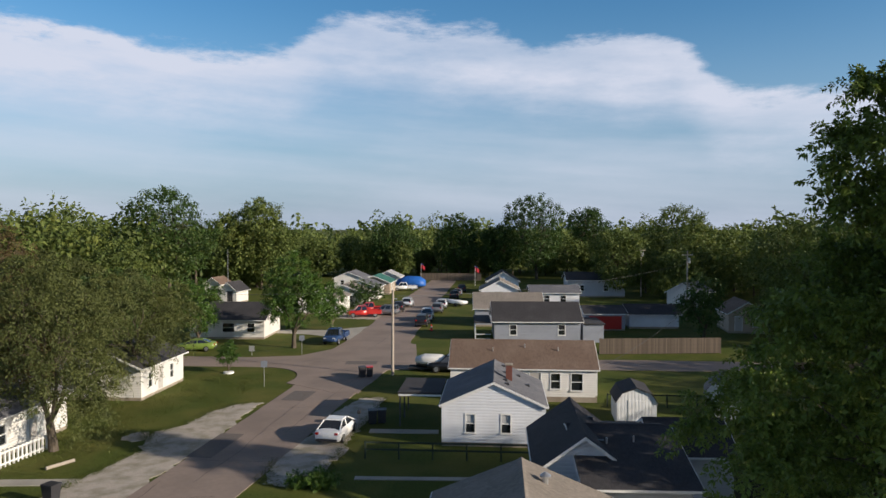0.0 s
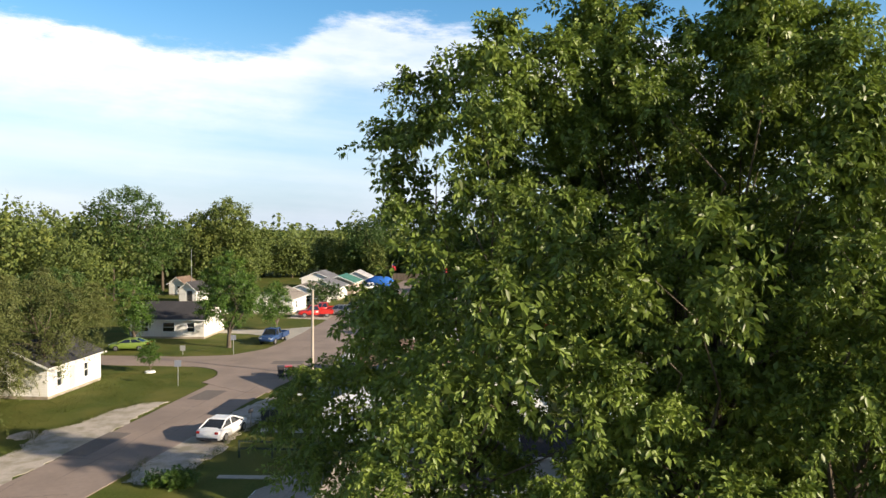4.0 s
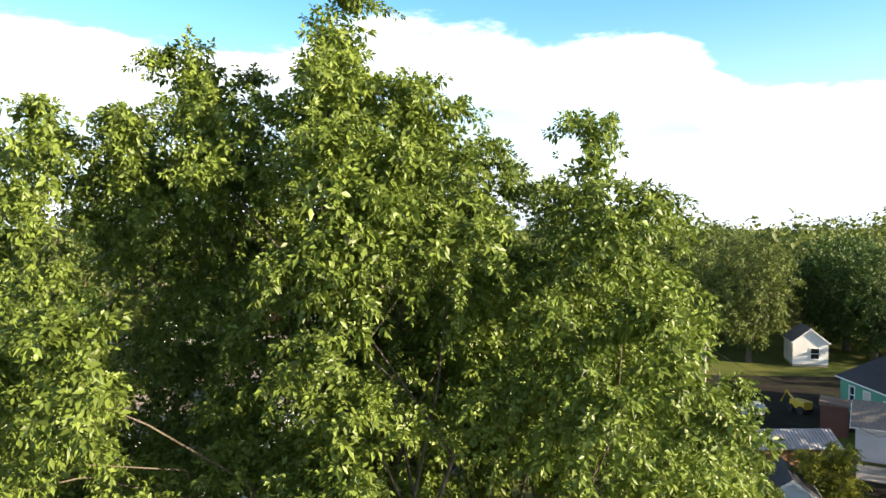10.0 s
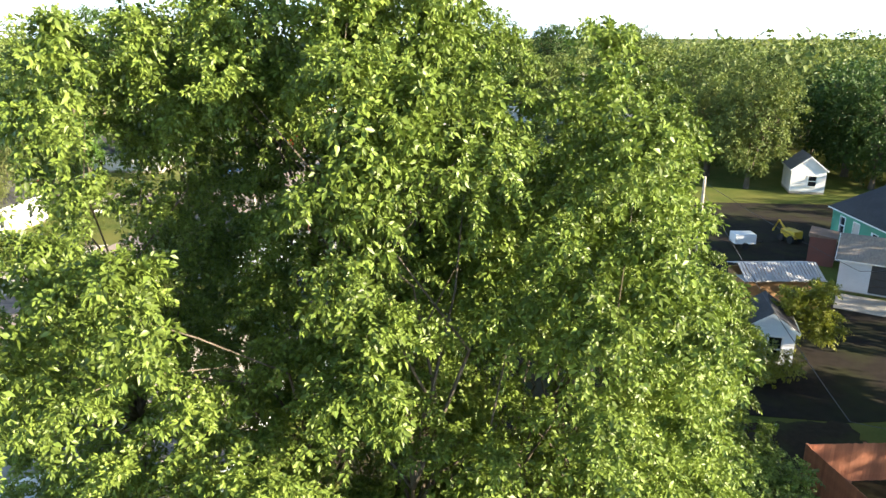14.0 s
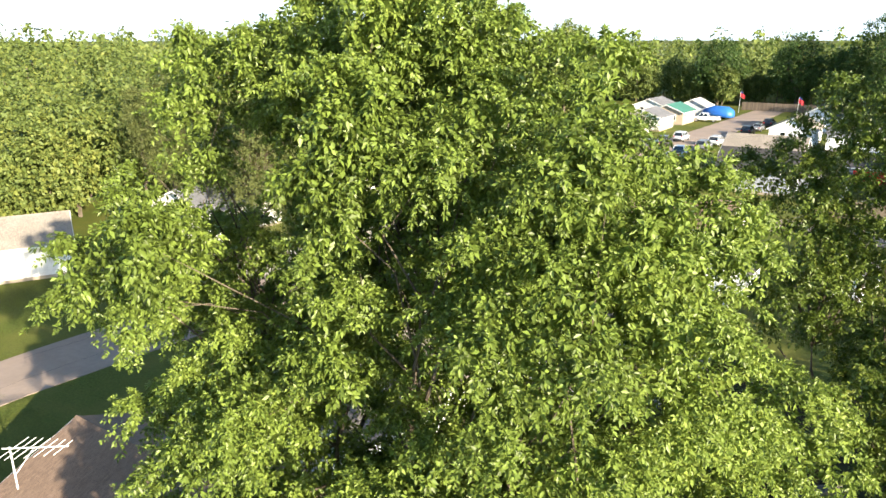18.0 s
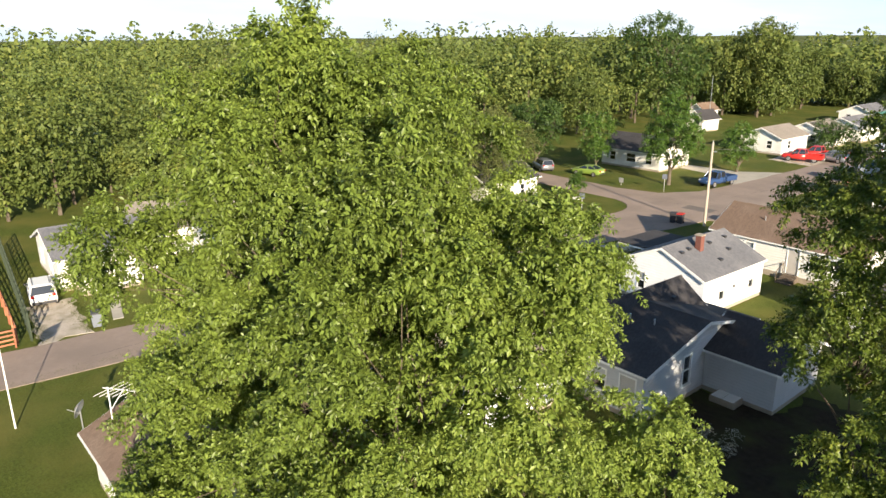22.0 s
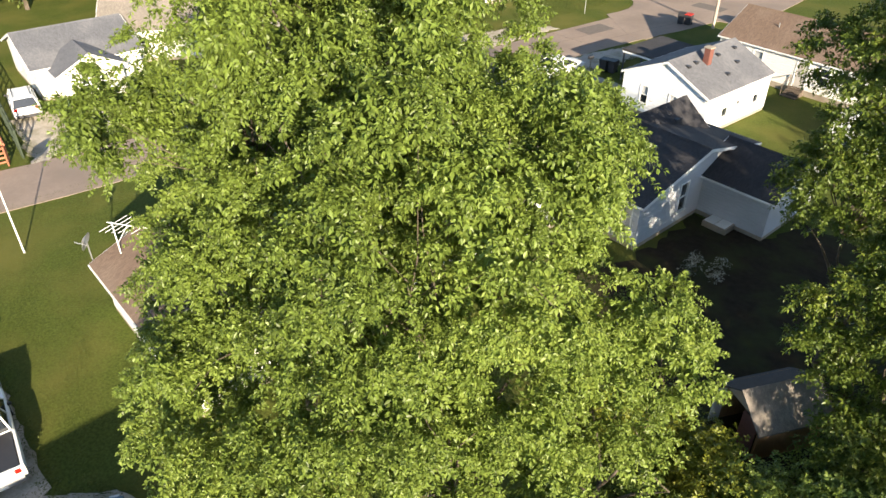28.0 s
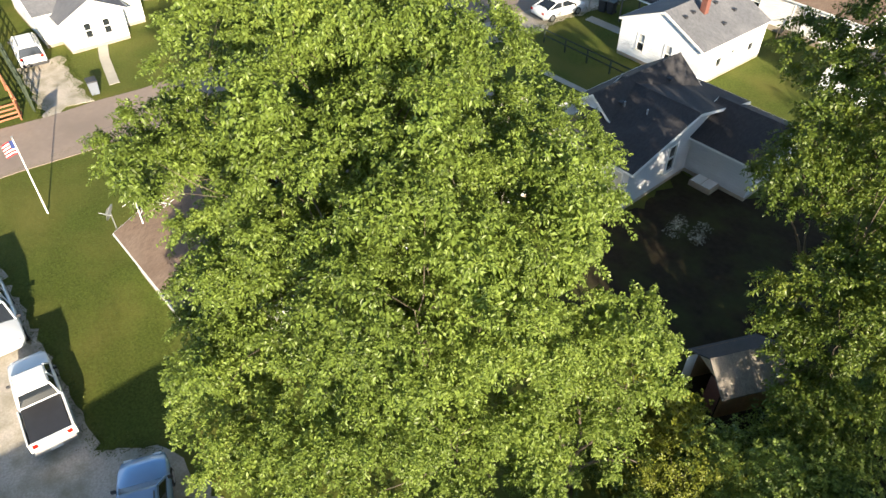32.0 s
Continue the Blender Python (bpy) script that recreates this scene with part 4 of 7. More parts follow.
h2 = gable_house("house", "long white clapboard house with a brown shingle roof", 0.75, 66.6, -94.0, 6.9, 12.4, 2.75, 4.55, "white_siding_warm", "roof_brown",
                 [("e", 8.9, 1.75, 0.8, 1.3, "dark"), ("e", 10.7, 1.7, 0.95, 1.45, "dark"), ("e", 7.2, 1.45, 0.9, 2.05, "door"), ("e", 3.5, 1.7, 0.8, 1.3, "win"), ("n", 3.4, 1.7, 0.8, 1.3, "win"), ("s", 3.4, 1.7, 0.8, 1.3, "win")], base_mat="block", foundation=0.55, vents=[(4.9, 3.6), (4.4, 6.4), (4.8, 9.3)], over=0.16)
for i in range(4):
    part("step", boxes((6.95 + i * 0.3, 6.6, -0.05, 7.25 + i * 0.3, 7.8, 0.50 - i * 0.14)), "fence_wood", h2)
part("handrail", tube(bmesh.new(), [(6.95, 6.55, 1.35), (8.1, 6.55, 0.85)], 0.03, 6), "fence_wood", h2)
part("handrail_post", tube(bmesh.new(), [(8.05, 6.55, -0.05), (8.05, 6.55, 0.9)], 0.03, 6), "fence_wood", h2)
part("handrail_post", tube(bmesh.new(), [(7.0, 6.55, -0.05), (7.0, 6.55, 1.35)], 0.03, 6), "fence_wood", h2)

# dark-roofed house beside the yard: ridge east to west, a gabled front and an east wing
h3 = gable_house("house", "pale grey sided house with a black shingle roof", 7.0, 42.55, -92.0, 10.6, 4.7, 2.85, 4.15, "pale_gray_siding", "roof_dark",
                 [("n", 6.6, 1.7, 0.7, 1.7, "dark"), ("e", 2.0, 1.6, 0.9, 1.2, "win"), ("e", 3.8, 1.3, 0.9, 2.0, "door")], vents=[(7.2, 1.4), (7.0, 2.8)], over=0.4)
part("porch_post", boxes((10.45, 4.55, -0.1, 10.55, 4.65, 2.72)), "trim", h3)
wing = gable_house("house_wing", "pale grey wing with a low black roof", 11.66, 42.8, -92.0, 5.2, 4.0, 2.5, 3.7, "pale_gray_siding", "roof_dark", [], over=0.3, category="house wing")
front = gable_house("front_gable", "white gabled front with weathered boards", 4.6, 34.4, -4.0, 4.5, 7.4, 2.8, 4.45, "white_siding", "roof_dark", [("w", 1.6, 1.5, 0.6, 1.1, "win"), ("w", 3.3, 1.5, 0.6, 1.1, "win")], over=0.3, category="house front")
box_vents(front, [(3.2, 1.2), (3.3, 2.6), (3.2, 4.0), (3.2, 5.6)], 2.25, 4.45, 1.65 / 2.25)

h5 = gable_house("house", "house with a weathered grey shingle roof beneath the trees", -1.0, 20.2, -4.0, 7.3, 11.2, 2.7, 4.2, "white_siding", "roof_tan", [("s", 2.0, 1.5, 0.8, 1.2, "win"), ("w", 4.0, 1.5, 0.9, 1.2, "win")], over=0.4)
part("roof_vent", tube(bmesh.new(), [(4.6, 9.6, 3.7), (4.6, 9.6, 4.2)], 0.13, 10), "galvanised", h5, "galvanised round roof vent")
part("vent_cap", tube(bmesh.new(), [(4.6, 9.6, 4.2), (4.6, 9.6, 4.26), (4.6, 9.6, 4.4)], [0.24, 0.24, 0.05], 10), "galvanised", h5)

gable_house("house", "white house with a brown shingle roof and an aerial", -1.9, 17.3, -92.0, 7.2, 8.8, 2.6, 4.1, "white_siding_warm", "roof_brown", [("e", 3.0, 1.5, 0.8, 1.2, "win"), ("s", 3.2, 1.5, 0.8, 1.2, "win")], over=0.4)

# ---- main trees ----
lobes_w = [(8.7, 11.4, 16.3, 1.3, 1.5, 2.3), (9.2, 8.3, 13.3, 1.4, 1.2, 1.5), (9.9, 9.6, 13.6, 1.2, 1.7, 1.8), (8.7, 11.4, 12.6, 1.6, 2.2, 1.8), (8.8, 11.6, 9.6, 2.0, 2.6, 2.4), (10.9, 10.3, 11.2, 1.6, 1.8, 1.9), (11.2, 12.8, 7.0, 3.0, 3.2, 3.0), (12.4, 9.9, 9.0, 1.6, 1.7, 2.2),
           (9.4, 14.2, 15.6, 1.2, 1.8, 2.0), (7.2, 14.2, 11.4, 1.6, 2.0, 2.3), (9.6, 12.9, 17.2, 1.1, 1.2, 1.5), (6.9, 14.0, 8.2, 1.6, 2.2, 2.4), (9.8, 8.9, 14.4, 0.95, 1.1, 1.4), (11.6, 13.0, 12.0, 1.4, 1.4, 1.6), (12.0, 9.0, 10.8, 1.2, 1.1, 1.3), (12.8, 8.9, 8.4, 1.3, 1.2, 1.8), (14.0, 8.2, 6.2, 1.8, 1.4, 2.0), (12.9, 7.4, 8.6, 1.2, 1.0, 1.5), (10.9, 8.7, 9.8, 1.3, 1.0, 1.4), (11.7, 8.1, 8.2, 1.2, 1.0, 1.4), (11.2, 15.6, 13.0, 1.5, 1.5, 2.0), (9.5, 16.2, 13.0, 1.7, 1.5, 2.1), (9.2, 16.2, 10.0, 1.9, 1.5, 2.1), (11.2, 12.0, 10.0, 1.5, 1.4, 1.9), (13.6, 6.7, 6.2, 1.3, 1.1, 1.7),
           (8.35, 13.2, 17.1, 0.95, 1.1, 1.1), (7.4, 13.0, 15.5, 1.0, 1.1, 1.5), (8.0, 12.8, 17.3, 0.9, 0.9, 1.1), (10.2, 11.6, 17.5, 0.9, 0.9, 1.1), (8.6, 15.2, 13.4, 1.5, 1.5, 1.8), (9.6, 14.4, 12.2, 1.5, 1.5, 1.8), (7.9, 10.6, 14.0, 1.1, 1.1, 1.7), (6.8, 13.6, 13.0, 1.1, 1.3, 1.4), (7.6, 10.9, 11.6, 1.2, 1.3, 1.6), (6.2, 13.4, 11.0, 1.4, 1.6, 1.7), (9.1, 11.0, 17.3, 0.9, 1.0, 1.2), (10.7, 9.3, 14.0, 0.9, 0.9, 1.3), (11.4, 7.8, 14.2, 1.0, 1.0, 1.4), (6.6, 12.6, 7.6, 1.5, 1.8, 2.0), (8.6, 9.2, 4.9, 1.8, 1.4, 2.2), (10.6, 7.9, 5.0, 1.8, 1.3, 2.1), (6.8, 10.0, 6.0, 1.4, 1.2, 1.8), (7.4, 9.6, 2.6, 1.5, 1.0, 1.8), (9.6, 10.4, 2.8, 1.7, 1.2, 1.9)]
lobes_m = [(10.9, 12.8, 18.5, 1.1, 1.2, 1.6), (13.5, 12.0, 17.9, 1.3, 1.6, 1.8), (11.4, 12.9, 17.3, 2.0, 2.2, 2.0), (14.8, 13.6, 17.0, 2.0, 2.2, 2.0), (13.6, 15.4, 16.4, 2.6, 2.4, 2.6), (11.2, 14.8, 16.0, 2.1, 2.0, 2.4), (13.9, 9.7, 15.6, 1.1, 1.1, 2.4), (15.6, 11.3, 16.1, 1.5, 1.5, 1.5), (14.2, 9.3, 12.6, 0.9, 0.9, 1.6), (13.8, 14.4, 13.8, 3.2, 3.2, 3.2), (16.4, 12.8, 14.0, 2.2, 2.8, 2.2),
           (15.0, 13.8, 9.5, 3.4, 2.8, 3.4), (14.4, 16.6, 12.4, 2.6, 2.2, 2.8), (13.5, 12.3, 19.0, 1.0, 1.1, 1.5), (13.6, 12.0, 18.0, 1.3, 1.3, 1.6), (14.6, 10.0, 16.6, 1.0, 1.0, 1.3), (14.9, 12.4, 17.9, 1.0, 1.1, 1.3)]
lobes_e = [(17.7, 11.4, 15.9, 1.3, 1.9, 1.8), (18.9, 12.4, 12.8, 1.7, 2.6, 2.2), (17.2, 9.7, 13.6, 1.4, 1.5, 2.3), (17.0, 15.6, 12.9, 2.0, 2.6, 2.2), (18.0, 10.4, 10.2, 2.0, 2.2, 2.3), (15.8, 9.9, 10.2, 1.6, 1.6, 2.1), (17.0, 11.6, 7.0, 3.2, 3.2, 2.6), (19.5, 13.6, 10.8, 1.3, 1.8, 2.2), (19.1, 11.6, 7.4, 1.5, 1.8, 2.0), (17.0, 8.7, 7.4, 1.9, 1.4, 2.2), (20.2, 13.8, 5.2, 1.4, 1.6, 1.9), (15.0, 7.6, 5.8, 1.9, 1.3, 1.8), (18.4, 9.0, 4.4, 1.9, 1.6, 2.2), (20.0, 11.2, 4.2, 1.7, 1.7, 2.2), (20.4, 12.6, 8.6, 1.3, 1.4, 1.8), (18.6, 14.8, 15.2, 1.6, 1.6, 1.4), (17.8, 16.8, 11.9, 1.4, 1.6, 2.2), (13.4, 10.6, 12.2, 1.4, 1.4, 1.8), (19.4, 14.2, 14.0, 1.5, 1.7, 1.9), (16.9, 18.0, 12.4, 1.4, 1.6, 2.1), (14.9, 18.4, 13.0, 2.0, 1.9, 2.4), (18.9, 11.6, 14.6, 1.3, 1.4, 1.5), (18.0, 10.4, 15.9, 1.1, 1.2, 1.4), (18.3, 9.3, 14.0, 1.0, 1.0, 1.5), (17.8, 11.8, 17.0, 0.9, 1.0, 1.2), (19.7, 14.4, 14.2, 0.9, 1.0, 1.1)]
lobes_d = [(20.5, 15.9, 9.9, 1.5, 1.6, 2.2), (19.6, 16.4, 7.2, 2.0, 2.2, 2.5), (21.7, 16.5, 9.0, 1.2, 1.4, 2.0), (21.6, 15.2, 6.8, 1.3, 1.3, 1.8)]


def local(lobes, x, y):
    return [(a - x, b - y, c, d, e, f) for a, b, c, d, e, f in lobes]


shoot_tree("large bright green broadleaf tree, sunlit western crown", 10.2, 12.6, local(lobes_w, 10.2, 12.6), 11, trunk_r=0.22, height=15)
shoot_tree("tall dense green broadleaf tree with hanging leaves", 14.0, 14.0, local(lobes_m, 14.0, 14.0), 12, trunk_r=0.3, height=15, inner=6400)
shoot_tree("broad green tree crown with drooping sunlit leaves", 17.0, 14.2, local(lobes_e, 17.0, 14.2), 13, trunk_r=0.24, height=11)
shoot_tree("lower bushy green tree beside the big ones", 20.2, 16.3, local(lobes_d, 20.2, 16.3), 14, trunk_r=0.14, height=8, inner=500)
lobes_n = [(0, 0, 11.5, 2.4, 2.6, 3.6), (-1.6, -1.2, 9.0, 1.9, 2.0, 2.6), (1.8, -0.8, 12.5, 2.2, 2.4, 3.4), (0.5, 1.8, 8.0, 2.8, 2.4, 3.2), (-0.4, -0.2, 14.6, 1.6, 1.8, 2.2), (2.0, -2.2, 7.2, 1.8, 1.8, 2.4), (-2.6, 0.8, 12.6, 2.0, 2.0, 2.0), (-1.4, 1.0, 15.2, 1.6, 1.8, 1.7), (-1.2, -1.6, 11.4, 1.5, 1.6, 1.8), (-2.2, -1.4, 8.6, 1.4, 1.5, 1.9), (1.5, -1.0, 15.4, 1.8, 2.0, 1.8)]
shoot_tree("tall dark green tree at the yard's edge", 21.6, 30.2, lobes_n, 15, "leaf_mid", 0.2, 9, 0.16, 11, 0.9, 1.25, 22, 0.22, 900, -0.8)
lobes_s = [(0, 0, 6.4, 2.2, 2.2, 2.6), (-1.2, -1.0, 4.8, 1.6, 1.7, 2.0), (1.4, 0.8, 5.2, 2.2, 2.0, 2.4), (0.8, -1.6, 3.4, 2.2, 1.8, 2.0), (-2.0, -0.2, 6.8, 1.4, 1.6, 1.9), (-1.8, -1.6, 5.6, 1.3, 1.3, 1.6), (-0.6, -2.0, 3.8, 1.4, 1.3, 1.5), (0.4, 0.4, 8.2, 1.6, 1.7, 1.6)]
shoot_tree("half-shaded green tree over the old shed", 24.6, 26.0, lobes_s, 16, "leaf_mid", 0.16, 6, 0.16, 11, 0.85, 1.25, 22, 0.22, 600, -0.9)

gable_house("house", "white house with a brown roof beside the gravel yard", 13.2, -9.5, 0.0, 6.6, 12.4, 2.7, 4.3, "white_siding_warm", "roof_brown", [("w", 4.0, 1.5, 0.9, 1.2, "win"), ("w", 8.0, 1.3, 0.9, 2.0, "door"), ("n", 3.2, 1.5, 0.9, 1.2, "win")])

# ---- woods ----

def proto(h, r, seed, clumps, per, stem=0.05, n=12, size=0.2):
    """Leaf clumps of one wood tree: billows with leaves that lie over one another like tiles."""
    rng = np.random.default_rng(seed)
    lobes = round_lobes(h, r, rng, n, stem)
    pos, out, c, grow = crown_points(lobes, clumps, per, rng, r * size, 0.05, -0.7, 1.7, 0.08, 1.15, 0.6)
    face = out[:, 1]
    tilt = rng.normal(size=face.shape) * 0.6 + np.array([0, 0, -0.7]) + face * 0.25
    return pos, np.stack([tilt, face], 1)


def edge_proto(h, r, seed, stem=0.05, n=13):
    """Whorls of one tree at the wood's edge: many small clumps with gaps."""
    rng = np.random.default_rng(seed)
    pos, axis, bc, lb, area = shoot_points(round_lobes(h, r, rng, n, stem), rng, 1.25, 1.15, 7, 0.55, -0.8, 0.3)
    return pos, axis


EDGE = [edge_proto(14, 6.4, 121), edge_proto(12, 6.6, 122, 0.03), edge_proto(16.5, 6.2, 123, 0.08), edge_proto(13, 5.0, 125, 0.12, 10), edge_proto(15, 5.6, 127, 0.1, 15)]


def deep_proto(h, r, seed, stem=0.05):
    """A tree deeper in the wood: fewer, larger whorls."""
    rng = np.random.default_rng(seed)
    pos, axis, bc, lb, area = shoot_points(round_lobes(h, r, rng, 12, stem), rng, 1.8, 1.2, 4, 0.9, -0.6, 0.3)
    return pos, axis


DEEP = [deep_proto(14, 6.6, 21), deep_proto(12, 6.8, 22, 0.03), deep_proto(16.5, 6.6, 23, 0.08), deep_proto(13, 5.2, 25, 0.12)]
thin = proto(15, 6.5, 24, 16, 5, 0.02, 8, 0.28)
rngw = np.random.default_rng(77)
spots = []


def belt(n, xr, yr, hs=(0.75, 1.1), keep=lambda x, y: True):
    k = 0
    while k < n:
        x, y = rngw.uniform(*xr), rngw.uniform(*yr)
        k += 1
        s = rngw.uniform(*hs)
        if keep(x, y) and all((x - a) ** 2 + (y - b) ** 2 > (5.2 * max(s, c)) ** 2 for a, b, c in spots):
            spots.append((x, y, s))


belt(260, (-120, 150), (202, 240), (0.55, 1.12))
belt(140, (-200, 220), (240, 330), (0.7, 1.25))
belt(420, (-160, -46), (14, 78), (0.45, 1.15), lambda x, y: x < -56 or y > 34)
belt(160, (-56, -42), (36, 76), (0.4, 0.65), lambda x, y: x < -44)
belt(380, (-160, -44), (98, 210), (0.7, 1.35), lambda x, y: (y > 112 or x < -60) and not (x > -58 and 118 < y < 165))
belt(150, (-330, -160), (-40, 260), (1.0, 1.5))
belt(260, (44, 150), (100, 205), (0.75, 1.3), lambda x, y: x > 60 or y > 140)
belt(120, (66, 120), (60, 100), (0.6, 0.9), lambda x, y: x > 74 or y > 84)
belt(90, (150, 280), (20, 250), (1.0, 1.4))
pos_far, out_far = [], []
edge_rows, deep_rows = [], []


def at_edge(x, y):
    """Along the rims that face the houses and the street."""
    return (200 < y < 215 and -100 < x < 100) or (-60 < x < 0 and y < 80) or (-55 < x < 0 and y < 200) or (40 < x < 64 and 80 < y < 200)


for x, y, s in spots:
    away = math.hypot(x - 10, y - 20)
    a, sz = rngw.uniform(0, 6.283), np.array([s, s, s * rngw.uniform(0.9, 1.15)])
    R = np.array([[math.cos(a), -math.sin(a), 0], [math.sin(a), math.cos(a), 0], [0, 0, 1]])
    if at_edge(x, y):
        pos, axis = EDGE[int(rngw.integers(5))]
        edge_rows.append((pos @ R.T * sz + (x, y, 0), axis @ R.T, np.full(len(pos), (0.75 + 0.25 * s) * (1.0 if y < 120 else 1.25))))
    elif away < 230 and x < 150:
        pos, axis = DEEP[int(rngw.integers(4))]
        deep_rows.append((pos @ R.T * sz + (x, y, 0), axis @ R.T, np.full(len(pos), s)))
    else:
        pos_far.append(thin[0] @ R.T * sz + (x, y, 0))
        out_far.append((thin[1].reshape(-1, 3) @ R.T).reshape(-1, 2, 3))
for _ in range(400):
    r, a = 330 + 520 * rngw.random() ** 1.4, radians(rngw.uniform(-62, 112))
    s = rngw.uniform(0.75, 1.25)
    pos_far.append(thin[0] * np.array([s * 1.5, s * 1.5, s]) + (-math.sin(a) * r, math.cos(a) * r, 0))
    out_far.append(thin[1])
for nm, rows, size, label in (("woods_edge", edge_rows, 0.52, "leafy green trees along the wood's edge"), ("woods", deep_rows, 0.8, "dense green woods around the neighbourhood")):
    pos, axis, grow = (np.concatenate([r[k] for r in rows]) for k in range(3))
    tagged(new(nm, rosettes(nm, pos, axis, "leaf_far", size, 3, rngw, 0.7, 0.25, grow)), label, "woods", kind="stuff")
far = new("far_woods", leaf_mesh("far_woods", np.concatenate(pos_far), np.concatenate(out_far), "leaf_far", 2.0, 2, rngw, 0.4, 1.1))
tagged(far, "distant green woods up to the horizon", "woods", kind="stuff")
bm = bmesh.new()
for x, y, s in spots:
    tube(bm, [(x, y, -0.2), (x, y, 7 * s)], [0.28 * s, 0.12 * s], 5)
tagged(part("wood_trunks", bm, "bark"), "grey-brown trunks of the woods", "woods", kind="stuff")

# ---- loose grass ----
def grass(name, pts, length, leaves, label, seed):
    rng = np.random.default_rng(seed)
    pos = np.array([(x, y, 0.03) for x, y in pts])
    axis = np.tile((0.0, 0.0, 1.0), (len(pos), 1)) + rng.normal(0, 0.35, (len(pos), 3)) * (1, 1, 0)
    pos[:, 2] += length * 0.7
    tagged(new(name, rosettes(name, pos, axis, "leaf_grass", length, leaves, rng, 0.28, 0.3, rng.uniform(0.6, 1.4, len(pos)))), label, "grass", kind="stuff")


rg = np.random.default_rng(404)
EDGES = [[(-22.4, 36), (-21.4, 40.5), (-20.2, 46), (-21.2, 49.5), (-19.7, 52), (-18.6, 56.5), (-17.0, 58.5)], [(-10.6, 40.0), (-10.9, 44)], [(-7.2, 60.5), (-5.4, 60.2), (-5.9, 54), (-6.6, 49.5), (-6.9, 45.5), (-7.6, 41.4), (-9, 39.5), (-10.6, 40)], [(-20.9, 48.4), (-21.0, 49.6), (-22.0, 50.0), (-22.9, 49.2)], [(-11.5, 1.0), (-8.6, 5.1), (-7.1, 5.05), (-1.7, 4.75), (4.3, 4.6), (6.2, 4.3), (7.2, 5.5), (8.2, 6.5)], [(-20.2, 15.2), (-24.2, 15.6), (-28, 16.2)], [(-20, 12), (-24, 12.6), (-28, 13)]]
pts = []
for line in EDGES:
    for (xa, ya), (xb, yb) in zip(line, line[1:]):
        for _ in range(int(math.hypot(xb - xa, yb - ya) * 34)):
            f = rg.random()
            pts.append((xa + (xb - xa) * f + rg.normal(0, 0.28), ya + (yb - ya) * f + rg.normal(0, 0.28)))
grass("grass_edge", pts, 0.13, 6, "ragged grass along the gravel's edges", 405)
pts = []
while len(pts) < 9000:
    x, y = rg.uniform(-15.5, 6.0), rg.uniform(4.2, 17.0)
    if y > 5.3 and not (x > -2.4 and y > 9.6) and math.sin(x * 2.1 + 3 * math.sin(y * 0.9)) + math.sin(y * 2.7 + x) > rg.uniform(-2.2, 1.6):
        pts.append((x, y))
grass("lawn_tufts", pts, 0.05, 5, "short tufts in the mown lawn", 406)
pts = []
while len(pts) < 5000:
    x, y = rg.uniform(-30.0, -17.5), rg.uniform(41.0, 70.0)
    if x < -18.2 + 0.13 * (y - 60) - 3.0 * (y < 58) and rg.random() < 0.7 + 0.3 * math.sin(x * 1.3 + y):
        pts.append((x, y))
grass("verge_tufts", pts, 0.12, 5, "rough tufts on the verge lawn", 407)

# ---- more houses ----
gable_house("house", "small white house with a grey roof behind the lawn", -38.5, 16.6, -4.0, 8.6, 7.6, 2.6, 4.1, "white_siding_warm", "roof_gray", [("e", 2.0, 1.5, 0.8, 1.2, "dark"), ("e", 5.0, 1.5, 0.8, 1.2, "dark"), ("s", 2.0, 1.5, 0.8, 1.2, "dark"), ("s", 5.5, 1.5, 0.9, 1.2, "dark")])
gable_house("porch_gable", "white gabled house front with two dark windows", -30.6, 21.6, -94.0, 4.4, 3.2, 2.5, 3.6, "white_siding_warm", "roof_gray", [("n", 1.4, 1.4, 0.5, 1.1, "dark"), ("n", 2.8, 1.4, 0.5, 1.1, "dark")], category="house front")
gable_house("house", "white house with a pale tan roof beyond the street", -41.5, 26.5, -30.0, 7.5, 9.0, 2.7, 4.2, "white_siding_warm", "roof_tan", [("e", 3.0, 1.5, 0.8, 1.2, "dark"), ("s", 3.0, 1.3, 2.2, 2.0, "garage")])
gable_house("house", "white clapboard house half hidden by trees", -33.4, 59.6, -4.0, 7.4, 8.0, 2.8, 4.4, "white_siding_warm", "roof_dark", [("e", 1.6, 1.5, 0.7, 1.3, "dark"), ("e", 3.4, 1.3, 0.9, 2.0, "door"), ("e", 5.6, 1.5, 0.7, 1.3, "dark"), ("s", 3.4, 1.5, 0.8, 1.3, "dark")])
porch = gable_house("house", "white painted house with a railed porch", -36.5, 42.5, -4.0, 8.0, 9.0, 2.7, 4.3, "white_siding_warm", "roof_gray", [("e", 2.2, 1.5, 0.8, 1.3, "dark"), ("e", 5.2, 1.3, 0.9, 2.0, "door"), ("s", 4.0, 1.5, 0.8, 1.2, "dark")])
gable_house("house", "white house with a dark roof behind the maple", -34.0, 100.0, -92.0, 7.5, 10.0, 2.6, 4.4, "white_siding_warm", "roof_dark", [("e", 2.0, 1.5, 1.0, 1.2, "dark"), ("e", 5.2, 1.5, 1.6, 1.2, "dark"), ("e", 8.2, 1.5, 1.0, 1.2, "dark")])
gable_house("shed", "small white gabled shed", -44.6, 136.0, -10.0, 3.6, 5.0, 2.5, 4.0, "white_siding_warm", "roof_dark", [("s", 2.2, 1.4, 1.2, 2.0, "garage")], category="shed")
